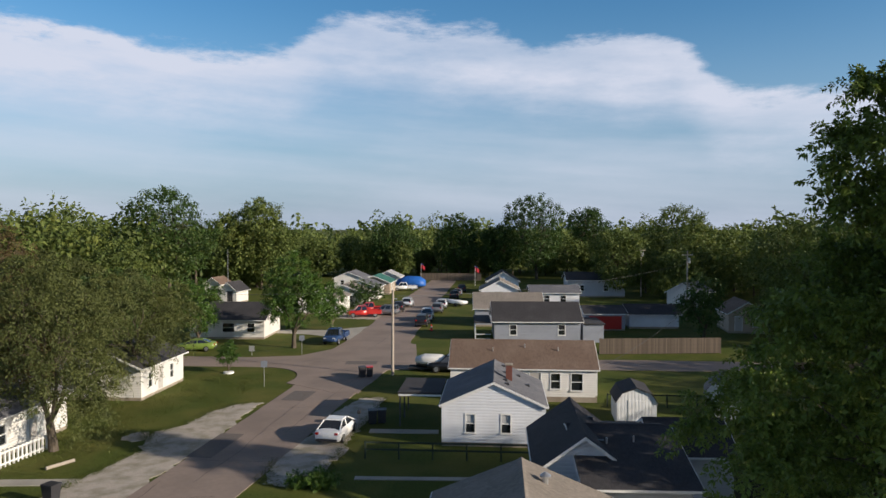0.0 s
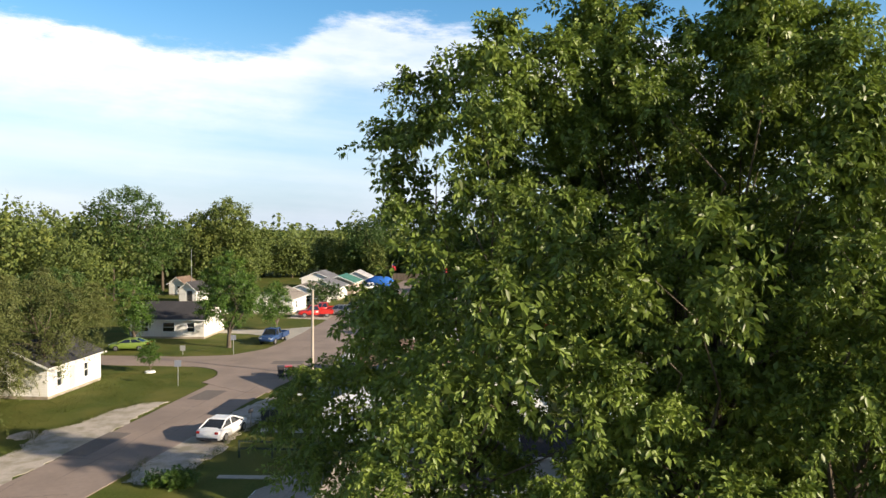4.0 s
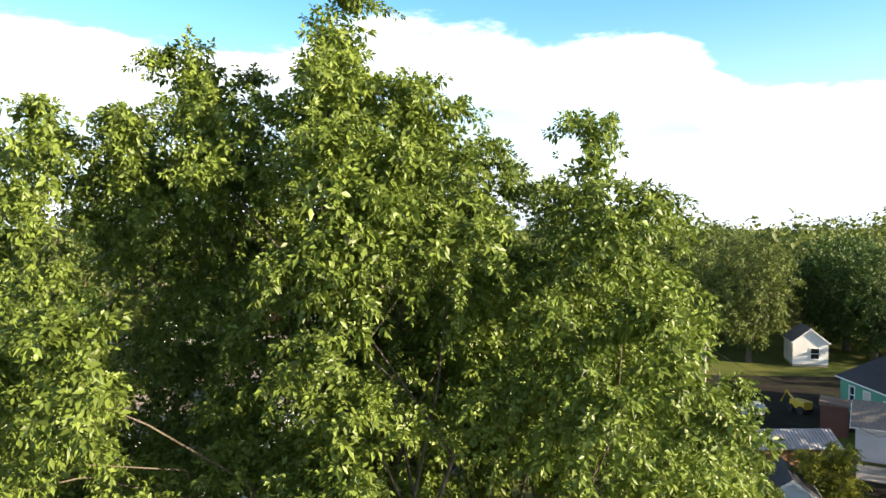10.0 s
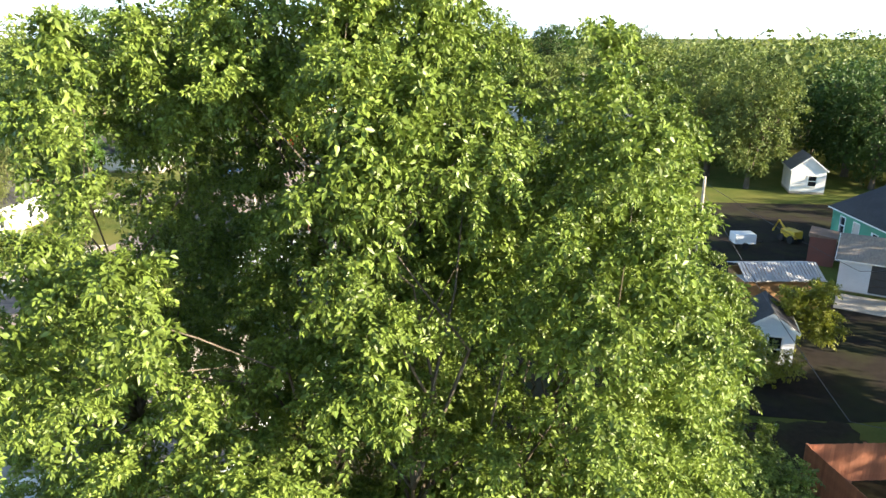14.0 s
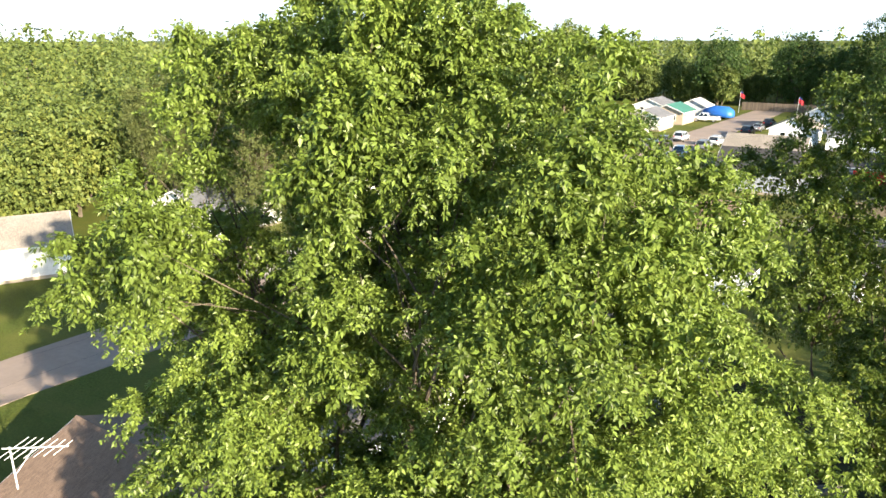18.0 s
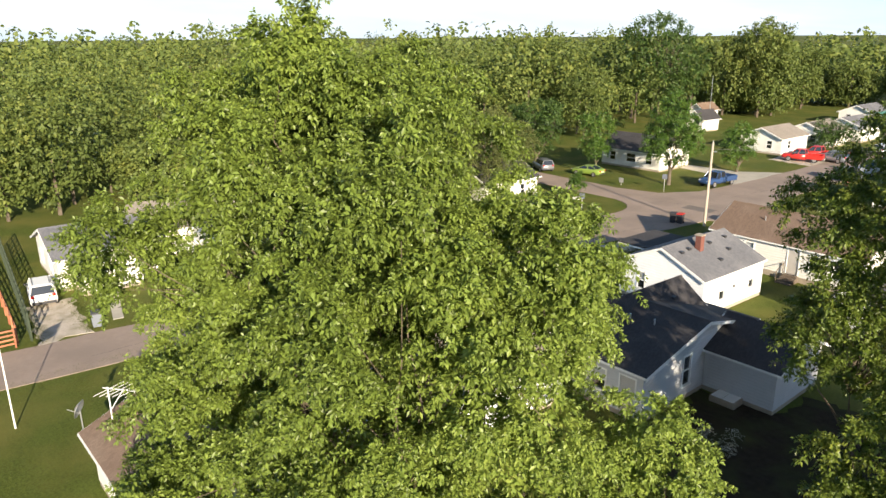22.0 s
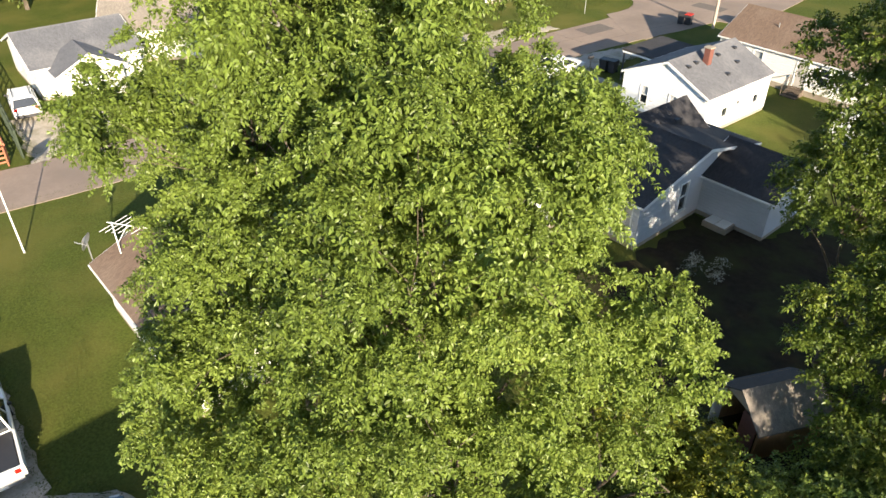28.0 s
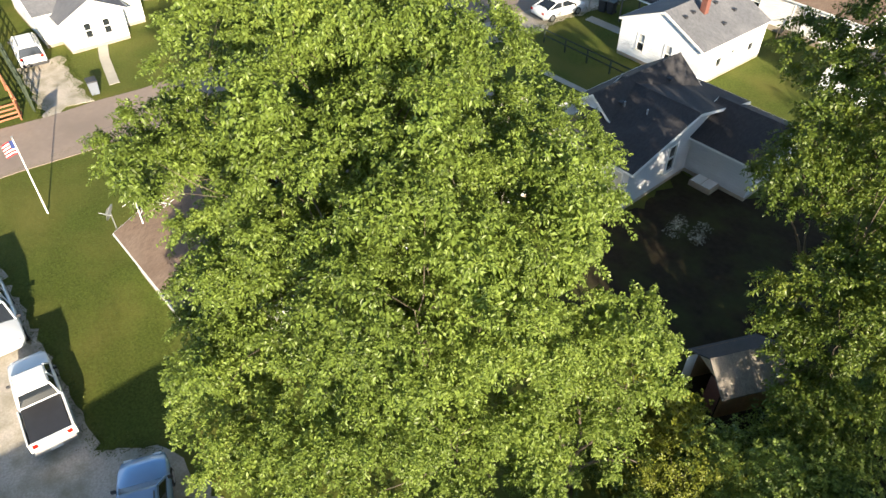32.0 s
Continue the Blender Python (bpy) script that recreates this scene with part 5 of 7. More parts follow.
gable_house("shed", "small white gabled shed", -53.0, 152.0, -10.0, 3.6, 5.0, 2.5, 3.8, "white_siding_warm", "roof_brown", [("s", 2.2, 1.4, 0.9, 1.2, "dark")], category="shed")
ROW = [(-25.5, 119.0, "white_siding_warm", "roof_tan", 7.0, 8.5), (-23.4, 131.0, "white_siding_warm", "roof_tan", 7.4, 8.0), (-21.8, 142.5, "white_siding_warm", "roof_gray", 7.4, 8.0), (-20.0, 155.0, "tan_siding", "roof_green", 7.0, 8.5), (-27.5, 168.0, "white_siding_warm", "roof_gray", 7.0, 9.0)]
for x, y, w, r, a, b in ROW:
    gable_house("house", "low pale house in a row along the street", x, y, -4.0, a, b, 2.6, 4.0, w, r, [("s", 2.0, 1.5, 0.9, 1.2, "dark"), ("s", 5.0, 1.5, 0.9, 1.2, "dark"), ("e", 2.5, 1.5, 1.0, 1.2, "dark"), ("e", 5.0, 1.35, 0.9, 2.0, "door")])
gable_house("house", "pale blue gabled house near the street's end", -18.0, 172.0, -4.0, 6.0, 6.0, 2.6, 4.0, "pale_gray_siding", "roof_metal", [("s", 3.0, 1.4, 1.0, 1.2, "dark")])

h4 = gable_house("house", "grey sided house with a black roof and white trim", 6.1, 97.6, -91.0, 7.6, 11.0, 2.75, 4.7, "gray_siding", "roof_dark", [("e", 2.4, 1.6, 0.85, 1.3, "dark"), ("e", 8.6, 1.6, 0.85, 1.3, "dark")])
part("annex", boxes((1.2, 11.37, -0.1, 7.4, 14.0, 2.3)), "gray_siding", h4, "low dark grey annex")
part("annex_roof", boxes((1.0, 11.37, 2.304, 7.6, 14.2, 2.42)), "roof_dark", h4)
part("porch_roof", boxes((-0.4, -2.6, 2.4, 7.4, -0.4, 2.52)), "roof_dark", h4)
for py in (0.0, 3.6, 7.0):
    part("porch_post", boxes((py, -2.5, -0.1, py + 0.12, -2.38, 2.42)), "trim", h4)
part("porch_rail", boxes((7.0, -2.5, 0.9, 7.1, -0.4, 0.98), (7.0, -2.5, 0.3, 7.1, -0.4, 0.36)), "trim", h4)
gable_house("house", "house with a faded tan shingle roof", 4.2, 112.5, -91.0, 8.0, 10.0, 2.7, 4.6, "gray_siding", "roof_tan", [("e", 3.0, 1.6, 0.9, 1.2, "dark"), ("e", 7.0, 1.6, 0.9, 1.2, "dark")])
gable_house("house", "white gabled house along the far street", 6.2, 134.0, -3.0, 7.2, 9.0, 2.8, 4.6, "white_siding", "roof_tan", [("s", 2.2, 1.6, 0.8, 1.2, "dark"), ("s", 5.0, 1.6, 0.8, 1.2, "dark")])
gable_house("house", "pale blue-grey house with a shallow roof", 15.5, 137.0, -92.0, 6.5, 9.0, 2.6, 3.7, "white_siding", "roof_gray", [("e", 3.0, 1.5, 1.0, 1.2, "dark"), ("e", 6.0, 1.5, 1.0, 1.2, "dark")])
gable_house("house", "white gabled house at the street's end", 8.5, 156.0, -3.0, 7.0, 9.0, 2.8, 4.8, "white_siding", "roof_dark", [("s", 3.5, 1.6, 1.0, 1.2, "dark")])
gable_house("house", "pale blue house with a dark flat-pitched roof", 25.5, 156.0, -92.0, 7.0, 12.0, 3.6, 5.0, "pale_gray_siding", "roof_dark", [("e", 3.0, 1.9, 1.0, 1.2, "dark"), ("e", 8.0, 1.9, 1.0, 1.2, "dark")])
red = gable_house("outbuilding", "low grey outbuilding with a bright red front", 19.8, 106.0, -91.0, 5.5, 5.6, 2.4, 3.2, "gray_siding", "roof_dark", [], category="outbuilding")
part("shutter", boxes((5.505, 0.5, 0.2, 5.56, 5.1, 2.05)), "red_paint", red, "bright red board front")
gable_house("outbuilding", "long low white outbuilding with a dark roof", 26.5, 107.5, -91.0, 5.0, 7.2, 2.1, 3.2, "white_siding", "roof_dark", [], category="outbuilding")
gable_house("house", "white gabled cottage among trees", 41.0, 132.0, -40.0, 6.0, 7.0, 2.7, 4.4, "white_siding_warm", "roof_gray", [("s", 3.0, 1.5, 0.9, 1.2, "dark")])
gable_house("house", "tan house with a brown roof at the wood's edge", 39.2, 98.2, -8.0, 5.0, 7.0, 2.8, 4.3, "tan_siding", "roof_brown", [("s", 1.3, 1.3, 0.9, 2.0, "door"), ("s", 3.6, 1.5, 0.8, 1.1, "dark")])
gable_house("house", "small bright white gabled house on a sunny lawn", 54.2, 81.6, -14.0, 3.7, 5.0, 2.8, 4.3, "white_siding_warm", "roof_gray", [("s", 2.3, 1.5, 0.9, 1.2, "dark")], over=0.15)
gable_house("house", "green clapboard house with a dark roof", 49.4, 53.2, 0.0, 9.0, 9.4, 2.9, 4.7, "green_siding", "roof_dark", [("w", 7.6, 1.6, 0.8, 1.5, "dark"), ("w", 5.4, 1.4, 0.9, 1.9, "door"), ("w", 2.6, 1.6, 0.9, 1.1, "dark"), ("s", 2.4, 1.6, 0.9, 1.2, "dark")], over=0.3)
# Dark panels fill the doorway; the shade inside is put into their colour.
gable_house("garage", "pale garage with a grey roof, dark panels for its open doorway", 45.55, 53.05, -121.0, 5.2, 6.2, 2.4, 3.5, "white_siding", "roof_tan", [("e", 3.6, 1.2, 3.2, 2.2, "garage")], category="garage", foundation=0.05, over=0.3)
bs = thing("brick_shed", "low brown brick outbuilding", "outbuilding", 43.6, 54.7, 0, -30)
part("wall", boxes((0, 0, -0.1, 1.9, 2.4, 2.3)), "brick", bs)
part("roof", prism(bmesh.new(), [(-0.1, 2.3), (2.0, 2.3), (2.0, 2.38), (-0.1, 2.6)], -0.12, 2.5), "roof_brown", bs, "low sloping brown roof")

# sheds
def gambrel(name, label, x, y, turn, W, L, wall, roof, eave, knee, ridge):
    s = thing(name, label, "shed", x, y, 0, turn)
    prof = [(0, eave), (0.14 * W, knee), (W / 2, ridge), (0.86 * W, knee), (W, eave)]
    for y0, y1 in ((0, 0.08), (L - 0.08, L)):
        part("end_wall", prism(bmesh.new(), [(0, 0), *prof, (W, 0)], y0, y1), wall, s)
    part("side_wall", boxes((0, 0.08, 0, 0.08, L - 0.08, eave)), wall, s)
    part("side_wall", boxes((W - 0.08, 0.08, 0, W, L - 0.08, eave)), wall, s)
    pr = [(-0.12, eave - 0.1), (0.12 * W, knee + 0.02), (W / 2, ridge + 0.02), (0.88 * W, knee + 0.02), (W + 0.12, eave - 0.1)]
    for (xa, za), (xb, zb) in zip(pr, pr[1:]):
        part("roof", prism(bmesh.new(), [(xa, za), (xb, zb), (xb, zb + 0.07), (xa, za + 0.07)], -0.12, L + 0.12), roof, s)
    part("door", boxes((W * 0.3, -0.03, 0.05, W * 0.7, -0.004, eave + 0.1)), wall, s)
    part("door_trim", boxes((W * 0.3 - 0.05, -0.035, 0.05, W * 0.3, -0.004, eave + 0.15), (W * 0.7, -0.035, 0.05, W * 0.7 + 0.05, -0.004, eave + 0.15)), "trim", s)
    return s


gambrel("shed", "small white gambrel-roofed garden shed with a dark roof", 12.7, 52.2, -6.0, 2.9, 3.4, "metal_siding", "roof_dark", 1.75, 2.35, 2.75)
gambrel("shed", "white gambrel-roofed garden shed with a grey roof", 20.0, 54.2, -20.0, 2.6, 3.2, "metal_siding", "roof_gray", 1.9, 2.5, 2.95)
sh = thing("old_shed", "weathered old shed with a red door and a sagging grey roof", "shed", 20.1, 24.5, 0, -28)
sh.scale = (0.88, 0.88, 0.92)
part("wall", boxes((0, 0.0, 0, 0.12, 3.2, 2.0)), "barn_wood", sh)
part("wall", boxes((2.4, 0.0, 0, 2.52, 3.2, 1.8)), "barn_wood", sh)
part("wall", boxes((0.12, 3.08, 0, 2.4, 3.2, 2.0)), "barn_wood", sh)
part("gable_board", prism(bmesh.new(), [(0, 1.9), (2.52, 1.9), (1.26, 2.75)], 0.0, 0.06), "tan_siding", sh)
part("roof", prism(bmesh.new(), [(-0.25, 1.75), (1.26, 2.75), (1.26, 2.83), (-0.25, 1.83)], -0.3, 3.4), "roof_dark", sh)
part("roof", prism(bmesh.new(), [(1.26, 2.75), (2.8, 1.7), (2.8, 1.78), (1.26, 2.83)], -0.3, 3.4), "roof_tan", sh)
part("door", boxes((1.45, -0.06, 0.05, 2.35, -0.01, 1.85)), "brick", sh, "faded dull red plank door")
part("door_leaf", boxes((0.15, -0.5, 0.05, 0.2, 0.0, 1.85)), "trim", sh)
ms = thing("metal_roofed_shed", "long ochre board shed with a ribbed metal roof", "shed", 34.5, 44.4, 0, 2)
ms.scale = (1.12, 1.1, 1.0)
part("wall", boxes((0, 0, 0, 4.6, 0.1, 2.05)), "barn_wood", ms)
part("wall", boxes((0, 2.4, 0, 4.6, 2.5, 2.3)), "barn_wood", ms)
part("wall", boxes((0, 0.1, 0, 0.1, 2.4, 2.1)), "barn_wood", ms)
part("wall", boxes((4.5, 0.1, 0, 4.6, 2.4, 2.1)), "barn_wood", ms)
part("roof", prism(bmesh.new(), [(-0.15, 2.12), (4.75, 2.12), (4.75, 2.16), (-0.15, 2.16)], -0.3, 1.0), "roof_metal", ms)
for i in range(24):
    xr = -0.1 + i * 0.2
    bm = bmesh.new()
    a = [(-0.32, 2.14), (1.1, 2.92)]
    for y0, z0, y1, z1 in ((-0.32, 2.16, 1.1, 2.95), (1.1, 2.95, 2.7, 2.45)):
        v = [bm.verts.new(q) for q in ((xr, y0, z0), (xr + 0.15, y0, z0), (xr + 0.15, y1, z1), (xr, y1, z1), (xr, y0, z0 + 0.05), (xr + 0.15, y0, z0 + 0.05), (xr + 0.15, y1, z1 + 0.05), (xr, y1, z1 + 0.05))]
        for f in ((0, 1, 2, 3), (4, 5, 6, 7), (0, 1, 5, 4), (1, 2, 6, 5), (2, 3, 7, 6), (3, 0, 4, 7)):
            bm.faces.new([v[k] for k in f])
    bmesh.ops.recalc_face_normals(bm, faces=bm.faces)
    part("roof_sheet", bm, "roof_metal", ms)
gable_house("shed", "little white shed with a dark curved roof", 31.5, 36.6, -16.0, 2.6, 3.4, 2.1, 3.0, "white_siding", "roof_dark", [("s", 1.6, 0.95, 0.7, 1.5, "dark")], category="shed", over=0.15, foundation=0.05)


# ---- vehicles ----
def loft(bm, stations):
    """A car's shell: stations along y of (y, half width, floor, shoulder, crown)."""
    rings = []
    for y, w, z0, z1, z2 in stations:
        pts = [(-w * 0.93, z0), (-w, z0 + (z1 - z0) * 0.35), (-w * 0.985, z1 * 0.93 + z0 * 0.07), (-w * 0.9, z1), (-w * 0.45, z2), (w * 0.45, z2), (w * 0.9, z1), (w * 0.985, z1 * 0.93 + z0 * 0.07), (w, z0 + (z1 - z0) * 0.35), (w * 0.93, z0)]
        rings.append([bm.verts.new((x, y, z)) for x, z in pts])
    n = len(rings[0])
    for a, b in zip(rings, rings[1:]):
        for k in range(n):
            bm.faces.new((a[k], a[(k + 1) % n], b[(k + 1) % n], b[k]))
    bm.faces.new(rings[0])
    bm.faces.new(rings[-1][::-1])
    bmesh.ops.recalc_face_normals(bm, faces=bm.faces)
    for f in bm.faces:
        f.smooth = True
    return bm


def frustum(bm, base, top):
    a, b = [bm.verts.new(v) for v in base], [bm.verts.new(v) for v in top]
    n = len(a)
    for k in range(n):
        bm.faces.new((a[k], a[(k + 1) % n], b[(k + 1) % n], b[k]))
    bm.faces.new(b)
    bm.faces.new(a[::-1])
    bmesh.ops.recalc_face_normals(bm, faces=bm.faces)
    return bm


def wheel(parent, x, y, r, side):
    t = part("wheel", tube(bmesh.new(), [(x - 0.11, y, r), (x - 0.09, y, r), (x + 0.09, y, r), (x + 0.11, y, r)], [r * 0.86, r, r, r * 0.86], 16), "rubber", parent)
    part("rim", tube(bmesh.new(), [(x + side * 0.112, y, r), (x + side * 0.118, y, r)], [r * 0.66, r * 0.6], 14), "alloy", t)


def cabin(parent, paint, w, belt, top, y0, y1, y2, y3, split=None):
    """Windows, roof and pillars: base from y0 to y3, roof from y1 to y2."""
    wb, wt = w * 0.92, w * 0.74
    base = [(-wb, y0, belt), (wb, y0, belt), (wb, y3, belt), (-wb, y3, belt)]
    roof = [(-wt, y1, top), (wt, y1, top), (wt, y2, top), (-wt, y2, top)]
    for k, nm in enumerate(("rear_window", "side_window", "windscreen", "side_window")):
        bm = bmesh.new()
        q = [Vector(v) for v in (base[k], base[(k + 1) % 4], roof[(k + 1) % 4], roof[k])]
        inw = (Vector((0, (y0 + y3) / 2, belt)) - (q[0] + q[1]) / 2).normalized() * 0.03
        frustum(bm, q, [v + inw for v in q])
        part(nm, bm, "glass", parent)
    part("cabin_interior", boxes((-wb * 0.8, y0 + 0.5, belt - 0.3, wb * 0.8, y3 - 0.7, belt + 0.12)), "plastic_dark", parent)
    bm = bmesh.new()
    frustum(bm, [(-wt * 1.03, y1 - 0.05, top - 0.03), (wt * 1.03, y1 - 0.05, top - 0.03), (wt * 1.03, y2 + 0.05, top - 0.03), (-wt * 1.03, y2 + 0.05, top - 0.03)], [(-wt * 0.9, y1 + 0.08, top + 0.05), (wt * 0.9, y1 + 0.08, top + 0.05), (wt * 0.9, y2 - 0.08, top + 0.05), (-wt * 0.9, y2 - 0.08, top + 0.05)])
    part("roof", bm, paint, parent)
    for b, r in zip(base, roof):
        part("pillar", tube(bmesh.new(), [b, r], 0.045, 6), paint, parent)
    for f in (split or []):
        for s in (-1, 1):
            p0 = Vector((s * wb, y0 + (y3 - y0) * f, belt))
            p1 = Vector((s * wt, y1 + (y2 - y1) * f, top))
            part("pillar", tube(bmesh.new(), [p0, p1], 0.045, 6), paint, parent)


def lights(parent, w, yf, yb, zf, zb, h=0.16):
    for s in (-1, 1):
        part("headlight", boxes((s * w * 0.6 - 0.16, yf - 0.06, zf - h / 2, s * w * 0.6 + 0.16, yf + 0.02, zf + h / 2), bevel=0.02), "lamp_clear", parent)
        part("tail_light", boxes((s * w * 0.78 - 0.12, yb - 0.02, zb - h / 2, s * w * 0.78 + 0.12, yb + 0.06, zb + h / 2), bevel=0.02), "lamp_red", parent)
        part("mirror", boxes((s * (w + 0.1) - 0.09, yf * 0.42 - 0.05, zf + 0.22, s * (w + 0.1) + 0.09, yf * 0.42 + 0.05, zf + 0.36), bevel=0.03), "plastic_dark", parent)


def sedan(label, paint, x, y, turn, name="car"):
    c = thing(name, label, "car", x, y, 0, turn)
    part("body", loft(bmesh.new(), [(-2.3, 0.74, 0.42, 0.86, 0.9), (-2.18, 0.86, 0.3, 0.98, 1.02), (-1.5, 0.9, 0.24, 1.0, 1.06), (0.0, 0.91, 0.24, 0.96, 1.0), (1.0, 0.91, 0.24, 0.94, 1.0), (1.9, 0.86, 0.26, 0.82, 0.88), (2.25, 0.76, 0.34, 0.68, 0.72), (2.34, 0.6, 0.42, 0.6, 0.62)]), paint, c)
    cabin(c, paint, 0.88, 0.95, 1.38, -1.95, -0.85, 0.3, 1.25, [0.5])
    for s in (-1, 1):
        for yy in (-1.38, 1.36):
            wheel(c, s * 0.82, yy, 0.32, s)
    lights(c, 0.86, 2.26, -2.3, 0.64, 0.84)
    part("rear_bumper", boxes((-0.75, -2.36, 0.34, 0.75, -2.26, 0.5), bevel=0.03), "plastic_dark", c)
    part("number_plate", boxes((-0.26, -2.34, 0.62, 0.26, -2.315, 0.74)), "trim", c)
    return c


def suv(label, paint, x, y, turn, name="car"):
    c = thing(name, label, "car", x, y, 0, turn)
    part("body", loft(bmesh.new(), [(-2.3, 0.82, 0.45, 1.0, 1.04), (-2.2, 0.9, 0.36, 1.08, 1.1), (-1.2, 0.93, 0.3, 1.08, 1.12), (0.9, 0.93, 0.3, 1.05, 1.1), (1.8, 0.9, 0.32, 0.98, 1.05), (2.25, 0.8, 0.4, 0.84, 0.9), (2.33, 0.66, 0.48, 0.74, 0.78)]), paint, c)
    cabin(c, paint, 0.9, 1.05, 1.68, -2.2, -1.95, 0.35, 1.05, [0.36, 0.68])
    for s in (-1, 1):
        for yy in (-1.38, 1.4):
            wheel(c, s * 0.84, yy, 0.36, s)
        part("roof_rail", tube(bmesh.new(), [(s * 0.55, -1.7, 1.77), (s * 0.55, 0.1, 1.77)], 0.025, 6), "dark_trim", c)
    lights(c, 0.88, 2.28, -2.3, 0.8, 1.0, 0.2)
    part("rear_bumper", boxes((-0.8, -2.4, 0.4, 0.8, -2.28, 0.6), bevel=0.03), "plastic_dark", c)
    return c


def pickup(label, paint, x, y, turn, cover=True, name="pickup_truck"):
    c = thing(name, label, "pickup truck", x, y, 0, turn)
    part("body", loft(bmesh.new(), [(-0.55, 0.96, 0.42, 1.2, 1.2), (0.6, 0.97, 0.4, 1.18, 1.22), (1.5, 0.96, 0.42, 1.14, 1.22), (2.5, 0.92, 0.46, 1.06, 1.14), (2.85, 0.84, 0.5, 0.92, 1.0), (2.93, 0.7, 0.55, 0.84, 0.88)]), paint, c)
    cabin(c, paint, 0.95, 1.18, 1.86, -0.52, -0.3, 1.0, 1.62, [0.52])
    for s in (-1, 1):
        part("bed_side", boxes((s * 0.96 - 0.06, -2.75, 0.55, s * 0.96 + 0.02 * s + 0.04, -0.56, 1.2), bevel=0.025), paint, c)
        for yy in (-1.75, 1.85):
            wheel(c, s * 0.86, yy, 0.4, s)
    part("tailgate", boxes((-0.9, -2.8, 0.58, 0.9, -2.72, 1.19), bevel=0.02), paint, c)
    part("bed_floor", boxes((-0.92, -2.72, 0.62, 0.92, -0.56, 0.7)), "plastic_dark", c)
    if cover:
        part("bed_cover", boxes((-0.85, -2.7, 1.13, 0.85, -0.58, 1.165), bevel=0.01), "plastic_dark", c, "black soft bed cover")
    part("rear_bumper", boxes((-0.9, -2.98, 0.48, 0.9, -2.81, 0.66), bevel=0.03), "alloy", c)
    lights(c, 0.95, 2.88, -2.8, 0.85, 0.98, 0.24)
    part("number_plate", boxes((-0.26, -3.0, 0.5, 0.26, -2.985, 0.62)), "trim", c)
    return c


sedan("white sedan parked on the gravel verge", "white_paint", -7.75, 49.1, -9.0)
near = pickup("white pickup truck with a black bed cover on gravel", "white_paint", 2.9, 3.6, 82.0)
near.scale = (0.86, 0.86, 0.86)
suv("silver sport utility car parked on gravel", "silver_paint", -3.0, 3.7, -96.0)
suv("pale blue sport utility car under the tree's edge", "pale_blue_paint", 10.5, 4.5, 66.0)
sedan("lime green car under the yard trees", "lime_paint", -30.2, 83.6, 95.0)
suv("white sport utility car on a worn driveway", "white_paint", -29.2, 14.5, 80.0)
pickup("dark blue pickup truck at the street corner", "blue_paint", -14.4, 89.8, 172.0, False)
pickup("red pickup truck parked beside the far houses", "red_paint", -13.9, 115.5, 100.0, False)
pickup("red pickup truck parked beside the far houses", "red_paint", -13.2, 120.0, 95.0, False)
suv("grey car parked among the red trucks", "gray_paint", -10.6, 118.0, 80.0)
suv("black car parked beside the far street", "black_paint", -8.8, 124.0, 0.0)
suv("pale car parked beside the far street", "silver_paint", -7.6, 131.0, -4.0)
pickup("white pickup truck in a far driveway", "white_paint", -10.2, 164.0, 92.0)
suv("black jeep-like car at the verge", "black_paint", -3.9, 105.5, -4.0)
pickup("silver pickup truck parked on the verge", "silver_paint", -3.4, 111.5, -4.0)
suv("dark green car parked on the verge", "gray_paint", -1.9, 122.0, -4.0)
suv("silver car parked on the verge", "silver_paint", -1.2, 128.5, -4.0)
suv("dark car parked far along the street", "black_paint", 1.2, 146.0, -4.0)
sedan("dark red car parked far along the street", "gray_paint", 2.0, 153.0, -4.0)
suv("dark car parked far along the street", "black_paint", 3.0, 161.0, -4.0)
suv("black car beside the white-roofed trailer", "black_paint", 0.3, 71.6, 84.0)
suv("dark car in the shade by the yards", "gray_paint", -37.0, 82.0, 60.0)
tb = thing("boat", "boat under a bright blue tarpaulin", "boat", -9.2, 171.5, 0, 80)
tb.scale = (1.25, 1.1, 1.1)
part("tarpaulin", loft(bmesh.new(), [(-3.2, 0.7, 0.5, 1.3, 1.8), (-2, 1.2, 0.4, 1.8, 2.5), (1, 1.25, 0.4, 1.8, 2.6), (2.6, 0.9, 0.5, 1.5, 2.0), (3.4, 0.3, 0.8, 1.2, 1.4)]), "blue_tarp", tb)
part("trailer", boxes((-0.9, -3, 0.3, 0.9, 3.5, 0.42), (-1.1, -1.2, 0.0, -0.85, -0.6, 0.6), (0.85, -1.2, 0.0, 1.1, -0.6, 0.6)), "rubber", tb)
wb_ = thing("boat", "small white boat on a trailer", "boat", 1.4, 132.0, 0, 50)
part("hull", loft(bmesh.new(), [(-2.2, 0.8, 0.5, 1.0, 1.0), (0, 0.85, 0.4, 1.05, 1.05), (1.6, 0.5, 0.6, 1.15, 1.15), (2.3, 0.1, 0.9, 1.2, 1.2)]), "white_paint", wb_)
part("trailer", boxes((-0.7, -2, 0.3, 0.7, 2.5, 0.4), (-0.9, -0.8, 0.0, -0.7, -0.2, 0.55), (0.7, -0.8, 0.0, 0.9, -0.2, 0.55)), "rubber", wb_)
tl = thing("boat", "boat with a white cover on a dark trailer", "boat", -1.6, 72.2, 0, 86)
part("cover", loft(bmesh.new(), [(-1.8, 0.7, 0.9, 1.25, 1.3), (-1, 0.95, 0.8, 1.45, 1.6), (0.8, 0.95, 0.8, 1.5, 1.65), (1.7, 0.6, 0.9, 1.3, 1.35)]), "cloth_white", tl)
